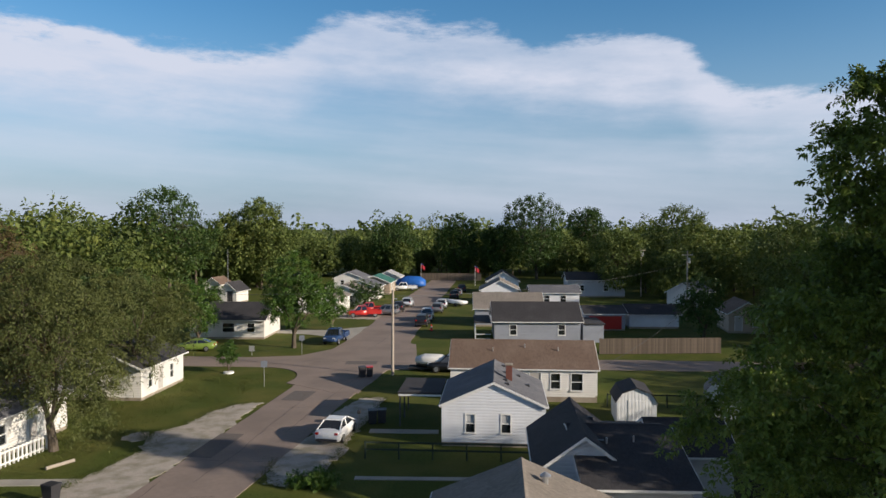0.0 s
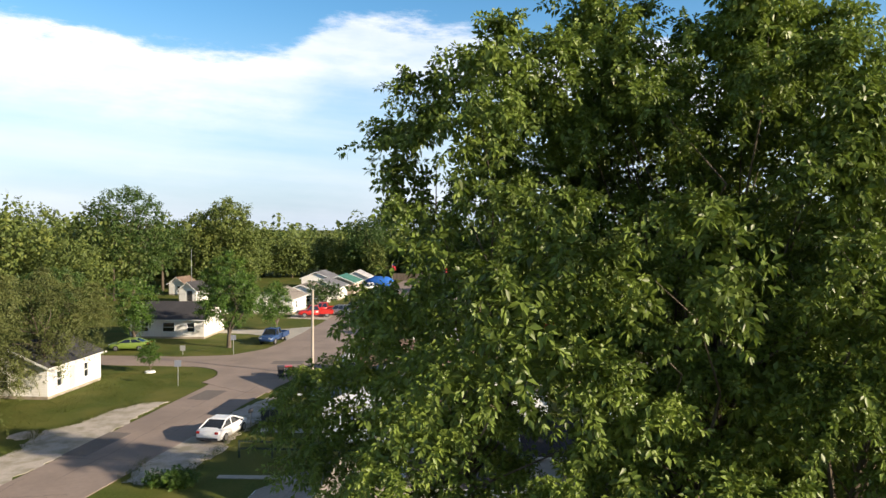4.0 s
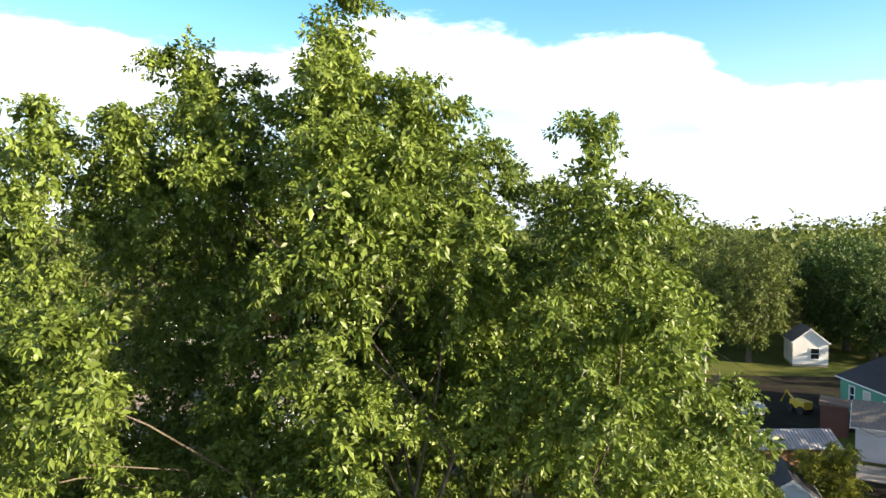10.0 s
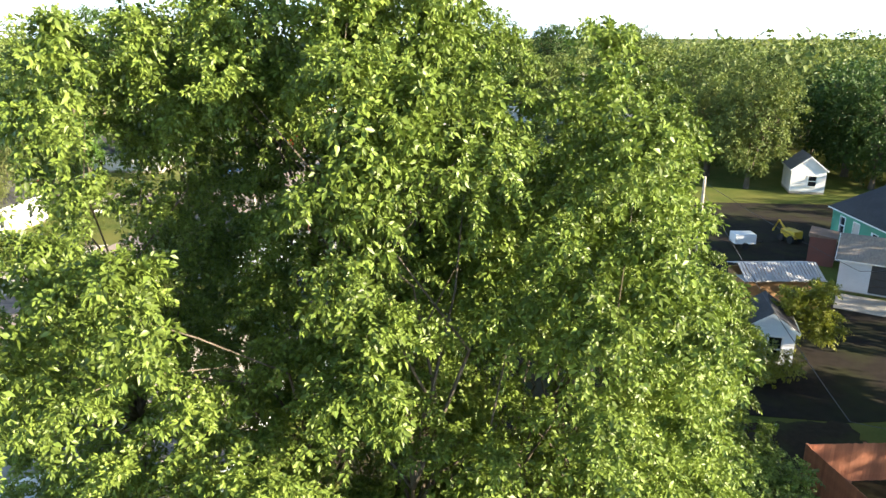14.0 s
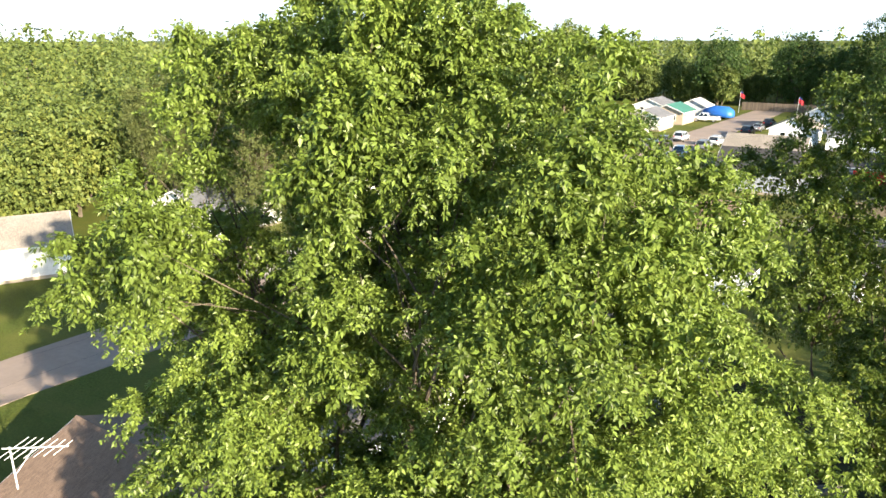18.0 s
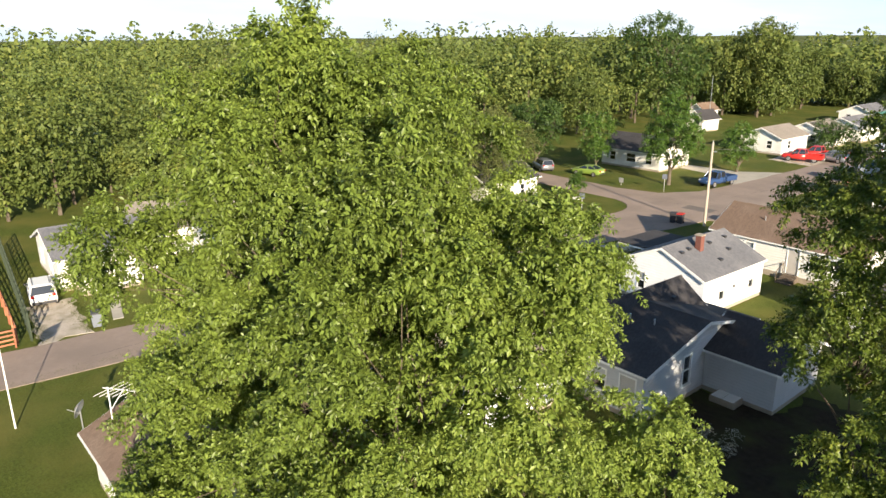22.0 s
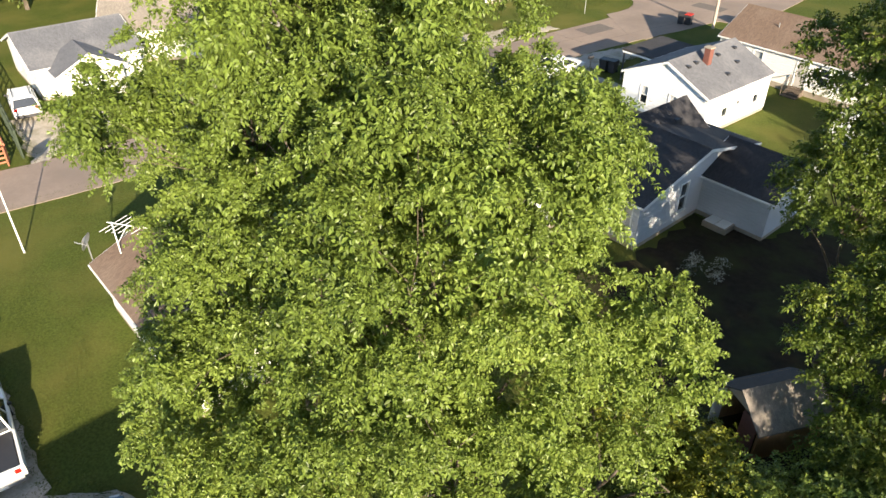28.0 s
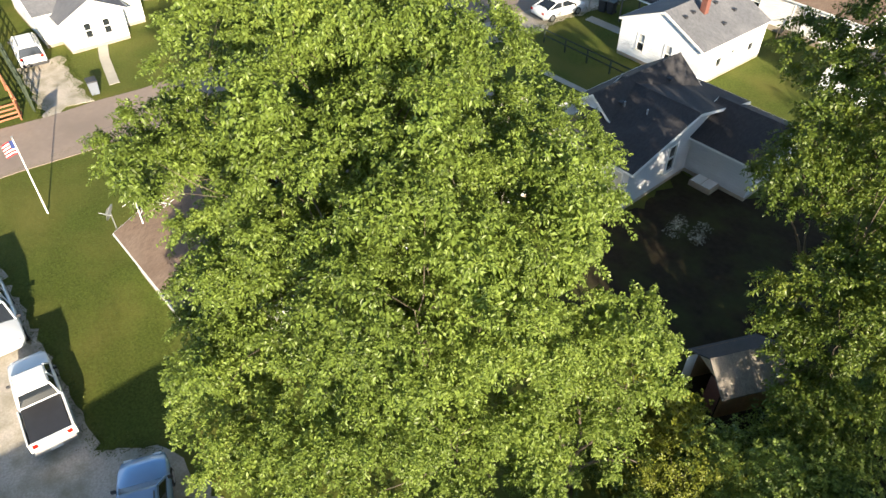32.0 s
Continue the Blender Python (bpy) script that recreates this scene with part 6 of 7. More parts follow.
part("hull", loft(bmesh.new(), [(-1.8, 0.72, 0.5, 0.9, 0.92), (0, 0.95, 0.4, 0.85, 0.86), (1.6, 0.6, 0.55, 0.9, 0.92)]), "black_paint", tl)
part("trailer", boxes((-0.8, -2, 0.3, 0.8, 2.4, 0.4), (-1.0, -0.6, 0.0, -0.8, 0.0, 0.6), (0.8, -0.6, 0.0, 1.0, 0.0, 0.6)), "rubber", tl)

# ---- poles, flags, bins, signs ----
up = thing("utility_pole", "bare grey wooden utility pole at the corner", "utility pole", -5.5, 69.8)
part("pole", tube(bmesh.new(), [(0, 0, -0.3), (0.02, 0, 4), (0.05, 0, 8.5)], [0.15, 0.13, 0.1], 10), "pole_wood", up)
part("insulator", tube(bmesh.new(), [(0.05, 0, 8.5), (0.05, 0, 8.65)], 0.04, 6), "galvanised", up)
part("bracket", boxes((0.1, -0.05, 7.6, 0.5, 0.05, 7.68)), "galvanised", up)
fl = thing("flagpole", "white flagpole on the lawn with a striped flag", "flagpole", -10.0, 8.5)
part("pole", tube(bmesh.new(), [(0, 0, -0.2), (0, 0, 4.85)], [0.045, 0.03], 8), "white_paint", fl)
part("finial", tube(bmesh.new(), [(0, 0, 4.85), (0, 0, 4.9), (0, 0, 4.95), (0, 0, 4.99)], [0.03, 0.06, 0.06, 0.01], 8), "alloy", fl)


def cloth(bm, x0, x1, z0, z1, n=8):
    """A hanging strip with folds, as thin cloth with two sides."""
    rows = []
    for i in range(n + 1):
        x = x0 + (x1 - x0) * i / n
        yy = 0.05 * math.sin(x * 9.0)
        sag = -0.55 * (x / 1.0) ** 1.2
        rows.append([bm.verts.new((x, yy, z0 + sag)), bm.verts.new((x, yy, z1 + sag)), bm.verts.new((x, yy + 0.008, z1 + sag)), bm.verts.new((x, yy + 0.008, z0 + sag))])
    for a, b in zip(rows, rows[1:]):
        for k in range(4):
            bm.faces.new((a[k], a[(k + 1) % 4], b[(k + 1) % 4], b[k]))
    bmesh.ops.recalc_face_normals(bm, faces=bm.faces)
    return bm


for i in range(9):
    z1 = 4.75 - i * 0.09
    st = part("flag_stripe", cloth(bmesh.new(), 0.5 if i < 5 else 0.04, 1.25, z1 - 0.09, z1), "cloth_red" if i % 2 == 0 else "cloth_white", fl)
    st.rotation_euler = (0, 0, radians(205))
ct = part("flag_canton", cloth(bmesh.new(), 0.04, 0.5, 4.30, 4.75, 4), "cloth_blue", fl)
ct.rotation_euler = (0, 0, radians(205))
for x, y, h, flag in ((-47.3, 150.0, 10.0, False), (-7.4, 188.0, 5.0, True), (6.6, 176.0, 5.0, True)):
    p = thing("flagpole" if flag else "white_pole", "slim pole with a hanging flag" if flag else "slim white pole beside the far houses", "flagpole" if flag else "pole", x, y)
    part("pole", tube(bmesh.new(), [(0, 0, -0.2), (0, 0, h)], [0.08, 0.05], 8), "galvanised", p)
    if flag:
        part("flag_stripe", cloth(bmesh.new(), 0.06, 1.1, h - 1.2, h - 0.2), "cloth_red", p)
        part("flag_canton", cloth(bmesh.new(), 0.06, 0.6, h - 0.19, h + 0.2), "cloth_blue", p)
for x, y, h in ((41.0, 150.0, 10.5), (38.0, 112.0, 11.0), (58.0, 120.0, 11.0)):
    p = thing("utility_pole", "grey wooden utility pole by the trees", "utility pole", x, y)
    part("pole", tube(bmesh.new(), [(0, 0, -0.3), (0, 0, h)], [0.16, 0.11], 8), "pole_wood", p)
    part("crossarm", boxes((-0.9, -0.06, h - 0.7, 0.9, 0.06, h - 0.55)), "pole_wood", p)
    part("transformer", tube(bmesh.new(), [(0.3, 0, h - 1.9), (0.3, 0, h - 1.1)], 0.22, 10), "galvanised", p)
pl = thing("utility_pole", "pale utility pole half hidden by leaves", "utility pole", 32.0, 47.0)
part("pole", tube(bmesh.new(), [(0, 0, -0.3), (0, 0, 8.6)], [0.14, 0.1], 8), "pole_wood", pl)


def wire(name, pts, label):
    bm = bmesh.new()
    for a, b in zip(pts, pts[1:]):
        a, b = Vector(a), Vector(b)
        sag = (b - a).length * 0.018
        tube(bm, [a.lerp(b, i / 10) - Vector((0, 0, sag * 4 * (i / 10) * (1 - i / 10))) for i in range(11)], 0.016, 4)
    return tagged(part(name, bm, "dark_trim"), label, "wire")


wire("overhead_wire", [(-5.45, 69.8, 8.4), (-60, 80, 9.0)], "thin black overhead wire from the corner pole")
wire("overhead_wire", [(-5.45, 69.8, 7.9), (38, 112, 9.0)], "thin black overhead wire across the yards")
wire("service_wire", [(13.2, 59.2, 3.0), (38, 100, 7.2)], "thin service wire from the white house")
wire("service_wire", [(32, 47, 8.2), (40.5, 42, 3.6), (47, 38, 6)], "thin service wire to the garage")
wire("service_wire", [(32, 47, 7.6), (31, 25, 3.0), (34, 18, 6)], "thin service wire above the yard")


def wheelie_bin(label, mat, x, y, turn, lid="plastic_dark"):
    b = thing("wheelie_bin", label, "wheelie bin", x, y, 0, turn)
    part("body", frustum(bmesh.new(), [(-0.25, -0.28, 0.06), (0.25, -0.28, 0.06), (0.25, 0.28, 0.06), (-0.25, 0.28, 0.06)], [(-0.32, -0.38, 1.0), (0.32, -0.38, 1.0), (0.32, 0.38, 1.0), (-0.32, 0.38, 1.0)]), mat, b)
    part("lid", boxes((-0.34, -0.42, 1.005, 0.34, 0.4, 1.09), bevel=0.03), lid, b)
    part("handle", tube(bmesh.new(), [(-0.28, 0.44, 0.98), (0.28, 0.44, 0.98)], 0.02, 6), lid, b)
    for s in (-1, 1):
        part("wheel", tube(bmesh.new(), [(s * 0.27 - 0.03, 0.3, 0.12), (s * 0.27 + 0.03, 0.3, 0.12)], 0.12, 10), "rubber", b)
    return b


wheelie_bin("grey wheeled rubbish bin beside the street", "plastic_gray", -20.9, 15.8, 80)
wheelie_bin("black wheeled rubbish bin beside the street", "plastic_dark", -21.1, 36.9, 70)
wheelie_bin("black wheeled rubbish bin at the verge", "plastic_dark", -8.4, 68.7, 20)
wheelie_bin("dark wheeled rubbish bin with a red band", "plastic_dark", -7.7, 68.9, 10, "red_paint")
wheelie_bin("black wheeled rubbish bin by the yard gate", "plastic_dark", -5.6, 52.3, 10)
wheelie_bin("black wheeled rubbish bin by the yard gate", "plastic_dark", -4.9, 52.5, 5)
mb = thing("mailbox", "black letterbox on a post by the verge", "mailbox", -6.5, 51.6)
part("post", boxes((-0.05, -0.05, -0.1, 0.05, 0.05, 1.0)), "pole_wood", mb)
part("box", boxes((-0.12, -0.28, 1.0, 0.12, 0.28, 1.26), bevel=0.04), "plastic_dark", mb)


def street_sign(label, x, y, h, face="plastic_gray"):
    s = thing("street_sign", label, "street sign", x, y, 0, 10)
    part("post", tube(bmesh.new(), [(0, 0, -0.2), (0, 0, h)], 0.035, 6), "galvanised", s)
    part("plate", boxes((-0.3, -0.06, h - 0.6, 0.3, -0.038, h), bevel=0.006), face, s)


street_sign("grey back of a road sign on a thin post", -17.0, 64.6, 2.4)
street_sign("small pale sign on a thin post by the corner", -17.0, 81.3, 2.2)
street_sign("small white marker post on the grass", -22.6, 80.4, 1.1, "galvanised")
street_sign("white marker post near the white house", -31.6, 49.5, 2.6, "galvanised")
cone = thing("traffic_cone", "red and white traffic marker on the street verge", "traffic cone", -2.4, 100.0)
part("cone", tube(bmesh.new(), [(0, 0, 0), (0, 0, 1.0)], [0.2, 0.06], 10), "red_paint", cone)
part("base", boxes((-0.3, -0.3, 0, 0.3, 0.3, 0.05)), "rubber", cone)
part("band", tube(bmesh.new(), [(0, 0, 0.45), (0, 0, 0.62)], [0.15, 0.122], 10), "cloth_white", cone)
pb = thing("planter_ring", "white stone edging at the small tree's foot", "edging", -22.2, 70.6)
part("ring", tube(bmesh.new(), [(0, 0, -0.05), (0, 0, 0.14), (0, 0, 0.15)], [0.55, 0.5, 0.3], 12), "trim", pb)
lg = thing("log", "pale grey log lying on the grass", "log", -23.9, 42.8, 0, 60)
part("trunk", tube(bmesh.new(), [(-0.9, 0, 0.1), (0.9, 0, 0.1)], 0.11, 8), "pole_wood", lg)

# aerial and dish on the brown-roofed house
an = thing("tv_aerial", "white metal television aerial on the roof edge", "aerial", -1.6, 10.9, 3.2, 20)
part("mast", tube(bmesh.new(), [(0, 0, -0.6), (0, 0, 1.5)], 0.03, 6), "white_paint", an)
part("boom", tube(bmesh.new(), [(-0.3, 0, 1.4), (2.2, 0.1, 1.75)], 0.025, 6), "white_paint", an)
for i in range(7):
    f = i / 6
    part("element", tube(bmesh.new(), [(0.1 + 2.0 * f, -0.75 + 0.3 * f, 1.45 + 0.3 * f), (0.1 + 2.0 * f, 0.75 - 0.3 * f, 1.45 + 0.3 * f)], 0.014, 5), "white_paint", an)
part("brace", tube(bmesh.new(), [(0, 0, 0.4), (0.9, 0.05, 1.55)], 0.02, 5), "white_paint", an)
ds = thing("satellite_dish", "grey satellite dish on the house corner", "satellite dish", -2.9, 10.0, 2.5, -40)
part("mast", tube(bmesh.new(), [(0, 0, -0.3), (0, 0, 0.9)], 0.03, 6), "galvanised", ds)
bm = bmesh.new()
bmesh.ops.create_cone(bm, cap_ends=False, segments=18, radius1=0.42, radius2=0.12, depth=0.14, matrix=Matrix.Translation((0, -0.1, 1.0)) @ Euler((radians(70), 0, 0)).to_matrix().to_4x4())
bmesh.ops.solidify(bm, geom=bm.faces[:], thickness=0.015)
part("dish", bm, "galvanised", ds)
part("arm", tube(bmesh.new(), [(0, 0, 0.75), (0, -0.55, 0.95)], 0.02, 5), "galvanised", ds)

# ---- smaller trees ----
rt = np.random.default_rng(3)
shoot_tree("round green maple at the street corner", -18.9, 85.6, round_lobes(12.2, 4.1, rt, 9, 0.16), 31, "leaf_round", 0.26, 8, 0.27, 6, 0.95, 1.2, 14, 0.32, 500, -0.8, 0.3, name="maple")
shoot_tree("round green yard tree", -16.8, 100.0, round_lobes(7.4, 3.0, rt, 7, 0.12), 32, "leaf_round", 0.2, 5, 0.27, 5, 0.9, 1.2, 12, 0.32, 300, -0.8, 0.3)
shoot_tree("small round tree with a ring of stones", -22.2, 70.6, [(0, 0, 1.9, 1.15, 1.15, 1.0), (0.1, 0, 2.7, 0.85, 0.85, 0.8), (-0.4, -0.2, 2.2, 0.8, 0.8, 0.8)], 33, "leaf_round", 0.07, 2, 0.15, 6, 0.45, 1.15, 12, 0.17, 150, -0.8, 0.3, name="small_tree")
shoot_tree("olive feathery tree leaning over the lawn", -26.0, 45.8, [(0, 0, 9, 4.2, 4.4, 4.6), (-3.2, 0, 7, 3.6, 3.4, 4.0), (2.2, -1.5, 6.0, 2.6, 2.4, 3.6), (1.8, 2.0, 9.6, 2.6, 2.6, 3.0), (-2.4, 2.4, 11, 3.0, 3.0, 3.0), (2.8, -0.4, 3.8, 1.8, 1.8, 2.6)], 34, "leaf_locust", 0.28, 9, 0.24, 7, 1.1, 1.2, 15, 0.3, 700, -0.95, 0.85, 0.3)
shoot_tree("olive feathery tree beside the white house", -27.4, 61.0, [(0, 0, 7.6, 3.6, 3.6, 3.9), (2.8, 0.5, 7.2, 2.6, 2.6, 3.4), (-2.6, 0.6, 8.0, 2.8, 2.8, 3.2), (1.6, -1.4, 5.0, 2.4, 2.0, 2.8), (-1.8, -2.6, 3.8, 2.8, 2.0, 3.4), (-0.4, -4.0, 3.2, 1.8, 1.4, 2.8), (3.0, 1.6, 7.6, 2.2, 2.2, 3.0), (-1.0, 2.0, 9.4, 2.4, 2.4, 2.2)], 35, "leaf_locust", 0.28, 9, 0.24, 7, 1.1, 1.2, 15, 0.3, 700, -0.95, 0.85, 0.3)
shoot_tree("olive feathery tree behind the white house", -36.5, 57.5, [(0, 0, 8.6, 4.4, 4.4, 4.6), (3.2, 1.0, 7.6, 3.0, 3.0, 3.6), (-3.0, -0.6, 8.0, 3.0, 3.0, 3.6), (0.4, -2.6, 6.0, 3.0, 2.4, 3.4)], 36, "leaf_locust", 0.28, 9, 0.24, 7, 1.1, 1.2, 15, 0.3, 700, -0.95, 0.85, 0.3)
shoot_tree("tall olive feathery tree over the side yard", -38.5, 46.5, [(0, 0, 10, 4.0, 4.0, 5.0), (2.8, -1, 8, 3.0, 3.0, 4.6), (-2.4, 1, 11, 3.0, 3.0, 3.6), (1.0, 1.5, 13, 2.2, 2.2, 2.2), (3.4, 0.8, 11.2, 2.0, 2.0, 2.4)], 48, "leaf_locust", 0.28, 9, 0.24, 7, 1.1, 1.2, 15, 0.3, 700, -0.95, 0.85, 0.3)
tree("tree", "brown-tinged conifer-like tree beside the lawn", -31.5, 49.5, [(0, 0, 8.0, 2.6, 2.6, 5.5), (0.4, 0.2, 13.2, 1.4, 1.4, 3.2), (1.5, -0.8, 5.0, 2.4, 2.2, 3.0)], 300, 14, "leaf_dead", 0.22, 5, 37, 0.25, 0.7, 0.6, 3, -0.95, wide=0.3)
shoot_tree("feathery green yard tree", -30.7, 86.0, round_lobes(9.0, 3.4, rt, 7, 0.2), 38, "leaf_round", 0.2, 6, 0.27, 5, 0.95, 1.2, 12, 0.32, 300, -0.8, 0.4)
shoot_tree("broad dark green tree by the houses", -40.0, 84.0, round_lobes(10.5, 5.0, rt, 8, 0.15), 39, "leaf_dark", 0.3, 7, 0.34, 4, 1.0, 1.15, 10, 0.4, 300, -0.9, 0.3)
shoot_tree("dark yard tree by the grey house", 33.5, 92.0, round_lobes(9.0, 3.6, rt, 7, 0.1), 40, "leaf_dark", 0.2, 6, 0.36, 4, 1.0, 1.15, 10, 0.4, 300, -0.95, 0.3)
shoot_tree("broad green tree beside the small white house", 50.2, 84.2, round_lobes(15.5, 5.2, rt, 9, 0.08), 61, "leaf_far", 0.3, 9, 0.36, 5, 1.0, 1.15, 10, 0.4, 400, -0.9, 0.3)
shoot_tree("dark green tree behind the small white house", 65.0, 84.0, round_lobes(14.0, 5.0, rt, 9, 0.08), 62, "leaf_dark", 0.3, 9, 0.36, 4, 1.0, 1.15, 10, 0.4, 400, -0.9, 0.3)
bt = thing("box_trailer", "small white box trailer in the shaded yard", "trailer", 40.2, 59.3, 0, 0)
part("body", boxes((-0.9, -0.7, 0.45, 0.9, 0.7, 1.3), bevel=0.05), "white_paint", bt)
part("drawbar", boxes((0.9, -0.05, 0.45, 1.7, 0.05, 0.53)), "black_paint", bt)
for s_ in (-0.78, 0.62):
    part("wheel", tube(bmesh.new(), [(0, s_, 0.3), (0, s_ + 0.16, 0.3)], 0.3, 14), "rubber", bt)
shoot_tree("sunlit yellow-green shrub in the back yard", 35.3, 38.2, [(0, 0, 2.2, 1.7, 1.6, 1.7), (0.9, 0.3, 3.4, 1.2, 1.2, 1.2), (-0.9, -0.3, 3.0, 1.1, 1.1, 1.2), (1.2, -0.6, 1.6, 1.2, 1.1, 1.3)], 41, "leaf_yellow", 0.08, 2.5, 0.17, 8, 0.6, 1.15, 14, 0.2, 300, -0.95, 0.3, name="shrub")
tree("shrub", "ragged sunlit shrub beside the little shed", 31.4, 34.6, [(0, 0, 1.4, 1.0, 1.0, 1.4), (0.9, -0.6, 0.9, 0.9, 0.9, 1.0), (-0.8, 0.8, 1.8, 0.8, 0.8, 1.0)], 130, 14, "leaf_yellow", 0.13, 5, 42, 0.06, 0.45, 0.2, 4, -0.95, "shrub", 20)
tree("shrub", "dark green shrub against the shed", 30.2, 38.0, [(0, 0, 1.4, 1.6, 1.5, 1.7), (1.2, 0.9, 1.6, 1.2, 1.2, 1.6)], 160, 14, "leaf_dark", 0.15, 5, 43, 0.06, 0.5, 0.2, 4, -0.95, "shrub", 20)
tree("shrub", "leafy yellow-green young tree behind the fence", 25.4, 21.4, [(0, 0, 1.5, 1.9, 1.6, 1.5), (-1.8, 0.4, 1.2, 1.4, 1.4, 1.2), (1.6, 1.4, 1.8, 1.4, 1.4, 1.4)], 260, 16, "leaf_main", 0.14, 5, 44, 0.06, 0.5, 0.2, 4, -0.95, "shrub", 24)
tree("shrub", "sunlit undergrowth beside the old shed", 20.4, 21.6, [(0, 0, 1.0, 1.8, 1.4, 1.2), (-2.2, -0.6, 0.9, 1.4, 1.3, 1.0)], 220, 16, "leaf_yellow", 0.13, 5, 45, 0.05, 0.45, 0.2, 4, -0.95, "shrub", 20)
for i, (x, y, r, m) in enumerate(((22.8, 19.4, 1.5, "leaf_yellow"), (24.0, 21.0, 1.3, "leaf_main"), (24.8, 23.0, 1.4, "leaf_main"), (25.2, 25.0, 1.5, "leaf_main"), (25.9, 27.0, 1.5, "leaf_main"), (26.6, 29.4, 1.6, "leaf_main"))):
    tree("shrub", "sunlit leafy green shrub at the yard's edge", x, y, [(0, 0, r * 0.8, r, r, r * 0.9), (r * 0.7, r * 0.5, r * 0.7, r * 0.7, r * 0.7, r * 0.8), (-r * 0.6, -r * 0.5, r * 0.9, r * 0.7, r * 0.7, r * 0.7)], 260, 12, m, 0.12, 3, 90 + i, 0.05, 0.26, 0.2, 3, -0.95, "shrub", 14, wide=0.5, bough=2.6, gap=1.3, tuft=1.1)
for i, (x, y) in enumerate(((14.4, 32.2), (15.6, 32.4))):
    tree("plant", "thin plant with pale whitish leaves", x, y, [(0, 0, 0.8, 0.35, 0.35, 0.7)], 28, 4, "leaf_white", 0.1, 3, 98 + i, 0.02, 0.2, 0.2, 3, -0.95, "plant", 10, wide=0.3, bough=2.0, height=0.6)
for i, (x, y, r) in enumerate(((21.6, 14.6, 1.5), (22.4, 16.8, 1.4), (20.2, 18.6, 1.5), (21.0, 11.8, 1.3), (22.6, 13.2, 1.2), (18.4, 20.2, 1.4))):
    shoot_tree("shaded leafy undergrowth at the big trees' feet", x, y, [(0, 0, r * 0.7, r, r, r * 0.8), (r * 0.6, 0.4, r * 0.6, r * 0.7, r * 0.7, r * 0.7)], 140 + i, "leaf_mid", 0.05, 1.2, 0.13, 8, 0.5, 1.2, 12, 0.17, 60, -0.95, 0.3, name="shrub")
ch = thing("cellar_hatch", "low white cellar hatch against the house wing", "hatch", 13.2, 37.5, 0, -92)
part("frame", boxes((-0.05, -0.7, -0.1, 0.9, 0.7, 0.35), bevel=0.02), "block", ch)
part("door_leaf", boxes((0.0, -0.62, 0.352, 0.86, -0.02, 0.39), bevel=0.01), "trim", ch)
part("door_leaf", boxes((0.0, 0.02, 0.352, 0.86, 0.62, 0.39), bevel=0.01), "trim", ch)
tree("shrub", "green shrub on the verge", -8.0, 39.4, [(0, 0, 0.5, 0.8, 0.7, 0.6), (1.4, -0.3, 0.45, 0.6, 0.6, 0.55)], 90, 12, "leaf_round", 0.12, 5, 46, 0.04, 0.3, 0.1, 4, -0.95, "shrub", 14)
tree("shrub", "dark brown-leaved bush by the pale houses", -15.2, 131.0, round_lobes(4.6, 2.6, rt, 6, 0.05), 110, 10, "leaf_dark", 0.3, 4, 47, 0.1, 0.8, 0.2, 3, -0.95, "shrub", 20, wide=0.7)
# Trees out of view to the east, added to cast shade on yards and houses.
for i, (x, y, h, r) in enumerate(((46, 12, 11.5, 5.0), (54, 22, 19, 6.5), (40.5, 27.0, 18.5, 4.4), (45.0, 27.6, 17, 3.8), (42, 4, 14, 5.5), (60, 14, 18, 7.0), (50, 36, 14, 5.0), (66, 40, 17, 7.0), (62, 58, 16, 6.0), (56, 50, 15, 5.0))):
    shoot_tree("unseen tall broadleaf tree added to shade the back yards", x, y, round_lobes(h, r, rt, 10, 0.06), 50 + i, "leaf_dark", 0.3, h * 0.7, 0.45, 3, 1.0, 1.2, 8, 0.4, 300, -0.9, 0.3)
for i, (x, y, h, r, m) in enumerate(((-60, 150, 24, 9.5, "leaf_dark"), (-47, 172, 22.5, 7.5, "leaf_far"), (25, 200, 25, 9, "leaf_dark"), (56, 170, 21, 9, "leaf_far"), (45, 226, 22, 7, "leaf_dark"), (-70, 125, 18, 7, "leaf_far"), (36, 150, 15, 6, "leaf_far"), (52, 104, 17, 8.5, "leaf_far"), (60, 112, 16, 8, "leaf_far"), (48, 92, 13, 6, "leaf_far"), (66, 92, 15, 7, "leaf_dark"), (-16, 206, 18, 7, "leaf_dark"), (3, 208, 19, 7, "leaf_dark"), (14, 205, 16, 6, "leaf_dark"))):
    shoot_tree("tall full-crowned tree above the woods", x, y, round_lobes(h, r, rt, 14, 0.08), 70 + i, m, 0.4, h * 0.7, 0.6, 3, r * 0.16, 1.15, 8, 0.55, 300, -0.9, 0.3)

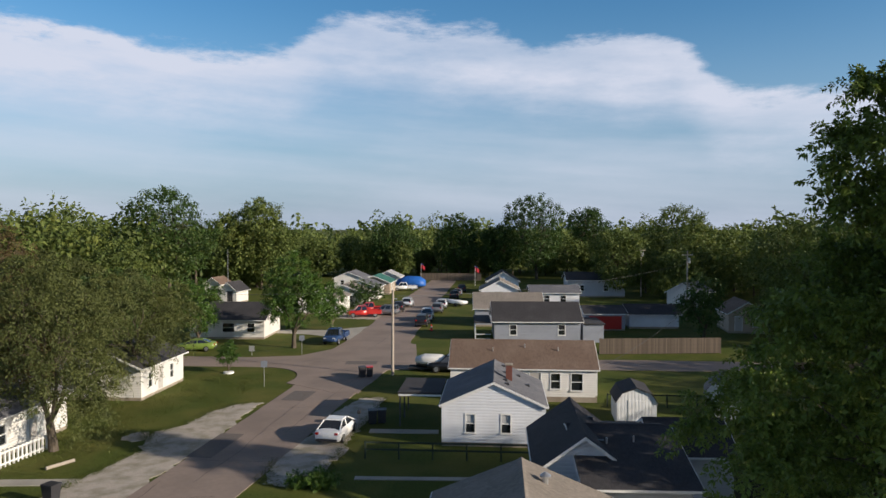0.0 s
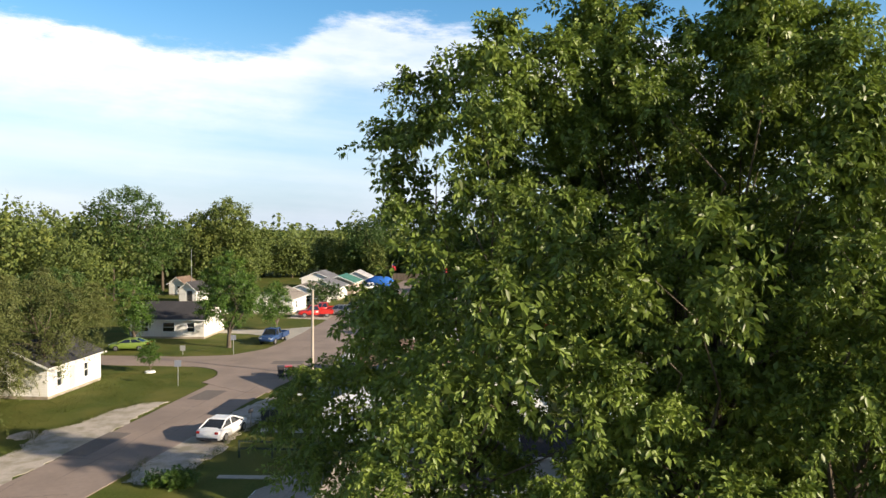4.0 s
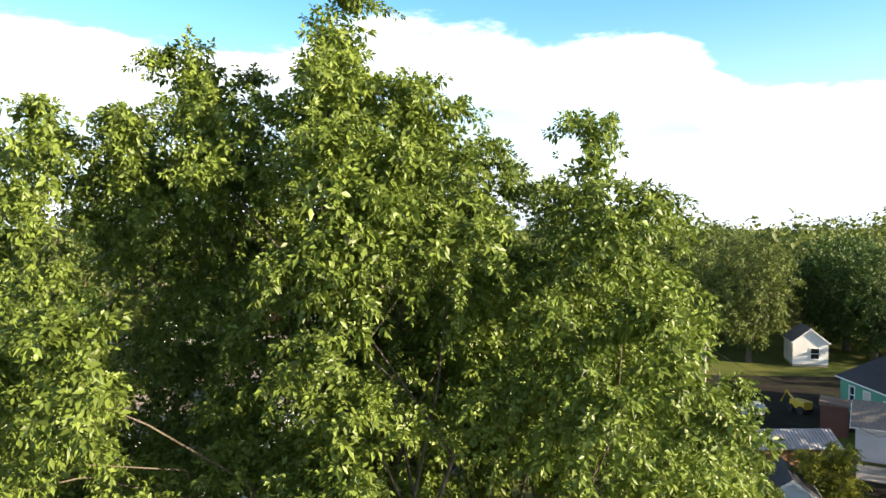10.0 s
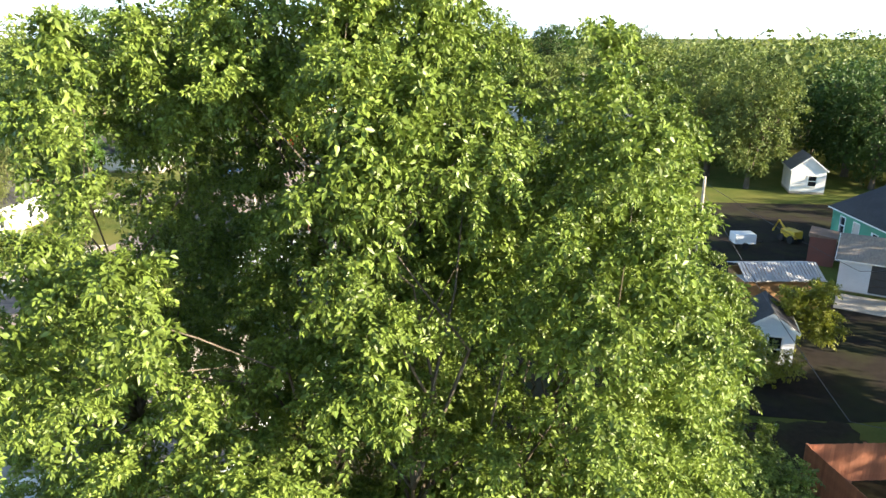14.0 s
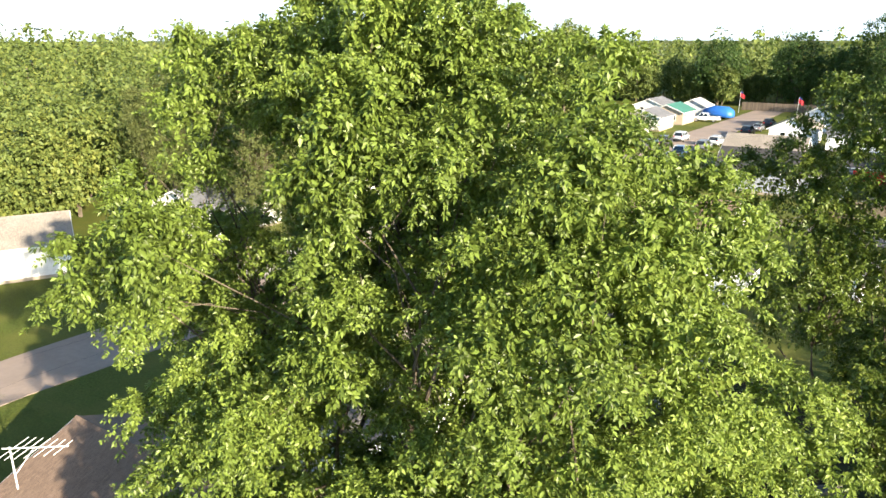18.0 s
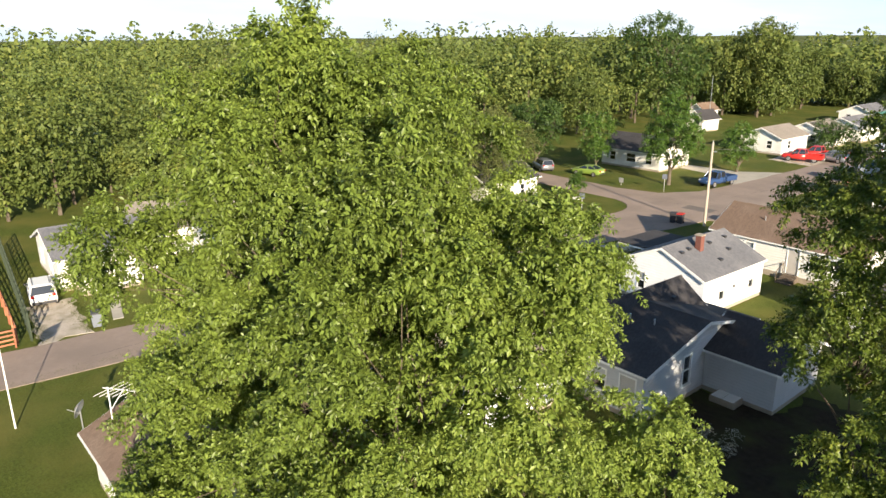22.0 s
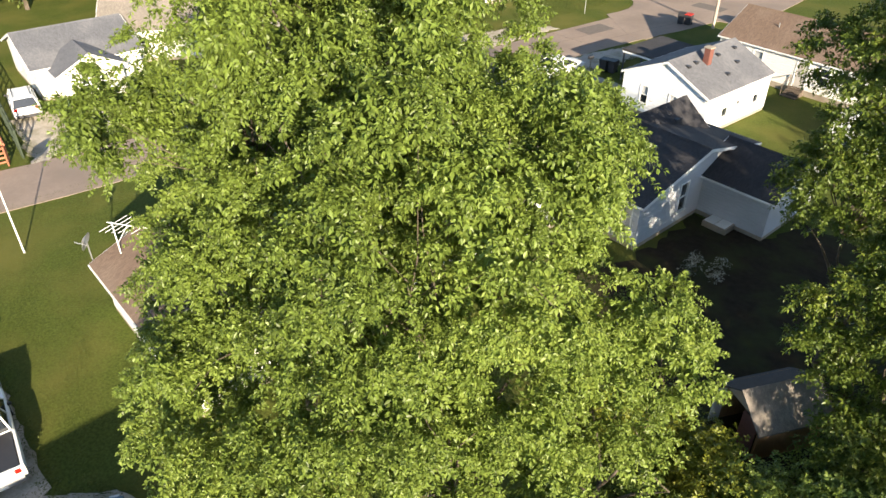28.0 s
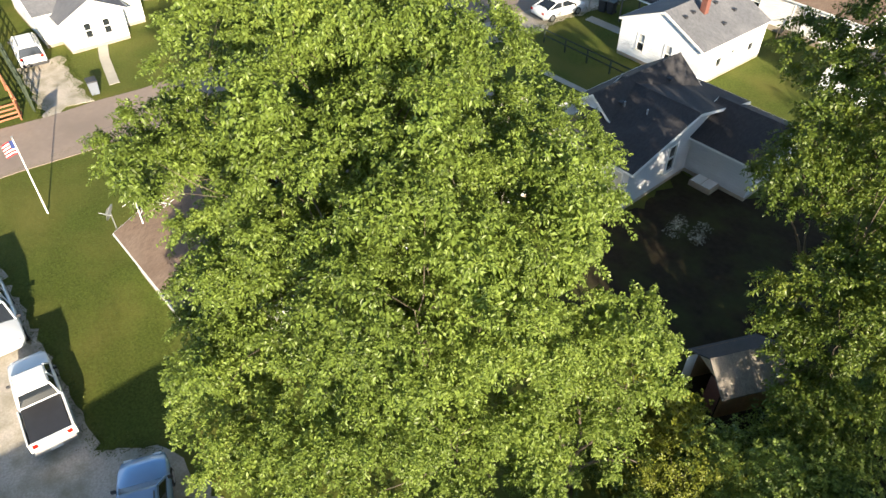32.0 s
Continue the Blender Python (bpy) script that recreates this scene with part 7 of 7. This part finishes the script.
# ---- fences ----
def board_fence(label, p0, p1, h, mat, step=0.15, w=0.13, posts=2.4):
    f = thing("fence", label, "fence", *p0, 0, math.degrees(math.atan2(p1[1] - p0[1], p1[0] - p0[0])))
    ln = math.hypot(p1[0] - p0[0], p1[1] - p0[1])
    me = mesh_of("board", boxes((0, -0.012, 0.04, w, 0.012, h)), mat)
    for i in range(int(ln / step)):
        o = new("board", me)
        o.parent = f
        o.location = (i * step, 0, random.uniform(-0.015, 0.015))
    mp = mesh_of("post", boxes((-0.05, 0.014, -0.1, 0.05, 0.11, h)), mat)
    for i in range(int(ln / posts) + 1):
        o = new("post", mp)
        o.parent = f
        o.location = (min(ln - 0.06, i * posts + 0.06), 0, 0)
    for z in (0.35, h - 0.3):
        part("rail", boxes((0, 0.014, z, ln, 0.055, z + 0.09)), mat, f)
    return f


board_fence("weathered brown board fence behind the cross street", (17.6, 81.4), (32.0, 82.2), 1.85, "fence_wood", 0.16, 0.15)
board_fence("orange-brown board fence round a back yard", (29.6, 25.2), (36.0, 25.6), 1.8, "red_wood", 0.15, 0.14)
board_fence("orange-brown board fence round a back yard", (29.6, 25.2), (30.4, 20.0), 1.8, "red_wood", 0.15, 0.14)
board_fence("pale grey board fence across the street's end", (-8, 196), (9, 194.5), 2.0, "fence_wood", 0.2, 0.19)


def rail_fence(label, p0, p1, h, rails, mat, posts=2.0, cross=False):
    f = thing("fence", label, "fence", *p0, 0, math.degrees(math.atan2(p1[1] - p0[1], p1[0] - p0[0])))
    ln = math.hypot(p1[0] - p0[0], p1[1] - p0[1])
    n = max(1, round(ln / posts))
    for i in range(n + 1):
        part("post", boxes((ln * i / n - 0.05, -0.05, -0.1, ln * i / n + 0.05, 0.05, h)), mat, f)
    for z in rails:
        part("rail", boxes((0, -0.075, z, ln, -0.052, z + 0.12)), mat, f)
    if cross:
        for i in range(n):
            part("brace", tube(bmesh.new(), [(ln * i / n, 0.07, 0.1), (ln * (i + 1) / n, 0.07, h - 0.1)], 0.03, 5), mat, f)
    return f


rail_fence("orange-red wooden rail fence beside the street", (-20.9, 10.9), (-22.2, -4.0), 1.3, (0.2, 0.5, 0.8, 1.1), "red_wood", 1.8)
rail_fence("orange-red wooden rail fence along the yard", (-21.4, 11.1), (-46.0, 13.4), 1.3, (0.2, 0.5, 0.8, 1.1), "red_wood", 2.0)
rail_fence("tall dark green lattice fence along the yard", (-21.3, 11.9), (-46.0, 15.0), 2.0, (0.15, 0.75, 1.35, 1.85), "green_wood", 1.5, True)
rail_fence("white painted railing along a house porch", (-27.6, 41.0), (-26.6, 46.0), 1.0, (0.15, 0.85), "trim", 0.35)
rail_fence("thin wire fence along the side yard", (-5.2, 44.4), (5.6, 43.8), 1.1, (0.55, 1.0), "green_wood", 2.4)
rail_fence("thin wire fence behind the gambrel shed", (13.2, 57.6), (30, 56.4), 1.1, (0.95,), "green_wood", 2.4)
deck = thing("deck", "orange-red wooden deck boards behind the rail fence", "deck", -25.8, 3.0)
for i in range(34):
    part("plank", boxes((0, i * 0.2, 0.1, 4.4, i * 0.2 + 0.185, 0.16)), "red_wood", deck)
ex = thing("garden_loader", "small yellow garden loader in the shaded yard", "loader", 45.2, 61.2, 0, 20)
part("body", boxes((-0.5, -0.9, 0.4, 0.5, 0.7, 1.1), bevel=0.08), "yellow_paint", ex)
part("boom", tube(bmesh.new(), [(0, 0.6, 0.9), (0, 1.5, 1.6), (0, 2.1, 0.5)], 0.1, 6), "yellow_paint", ex)
for s in (-1, 1):
    for yy in (-0.6, 0.5):
        part("wheel", tube(bmesh.new(), [(s * 0.55 - 0.1, yy, 0.35), (s * 0.55 + 0.1, yy, 0.35)], 0.35, 12), "rubber", ex)
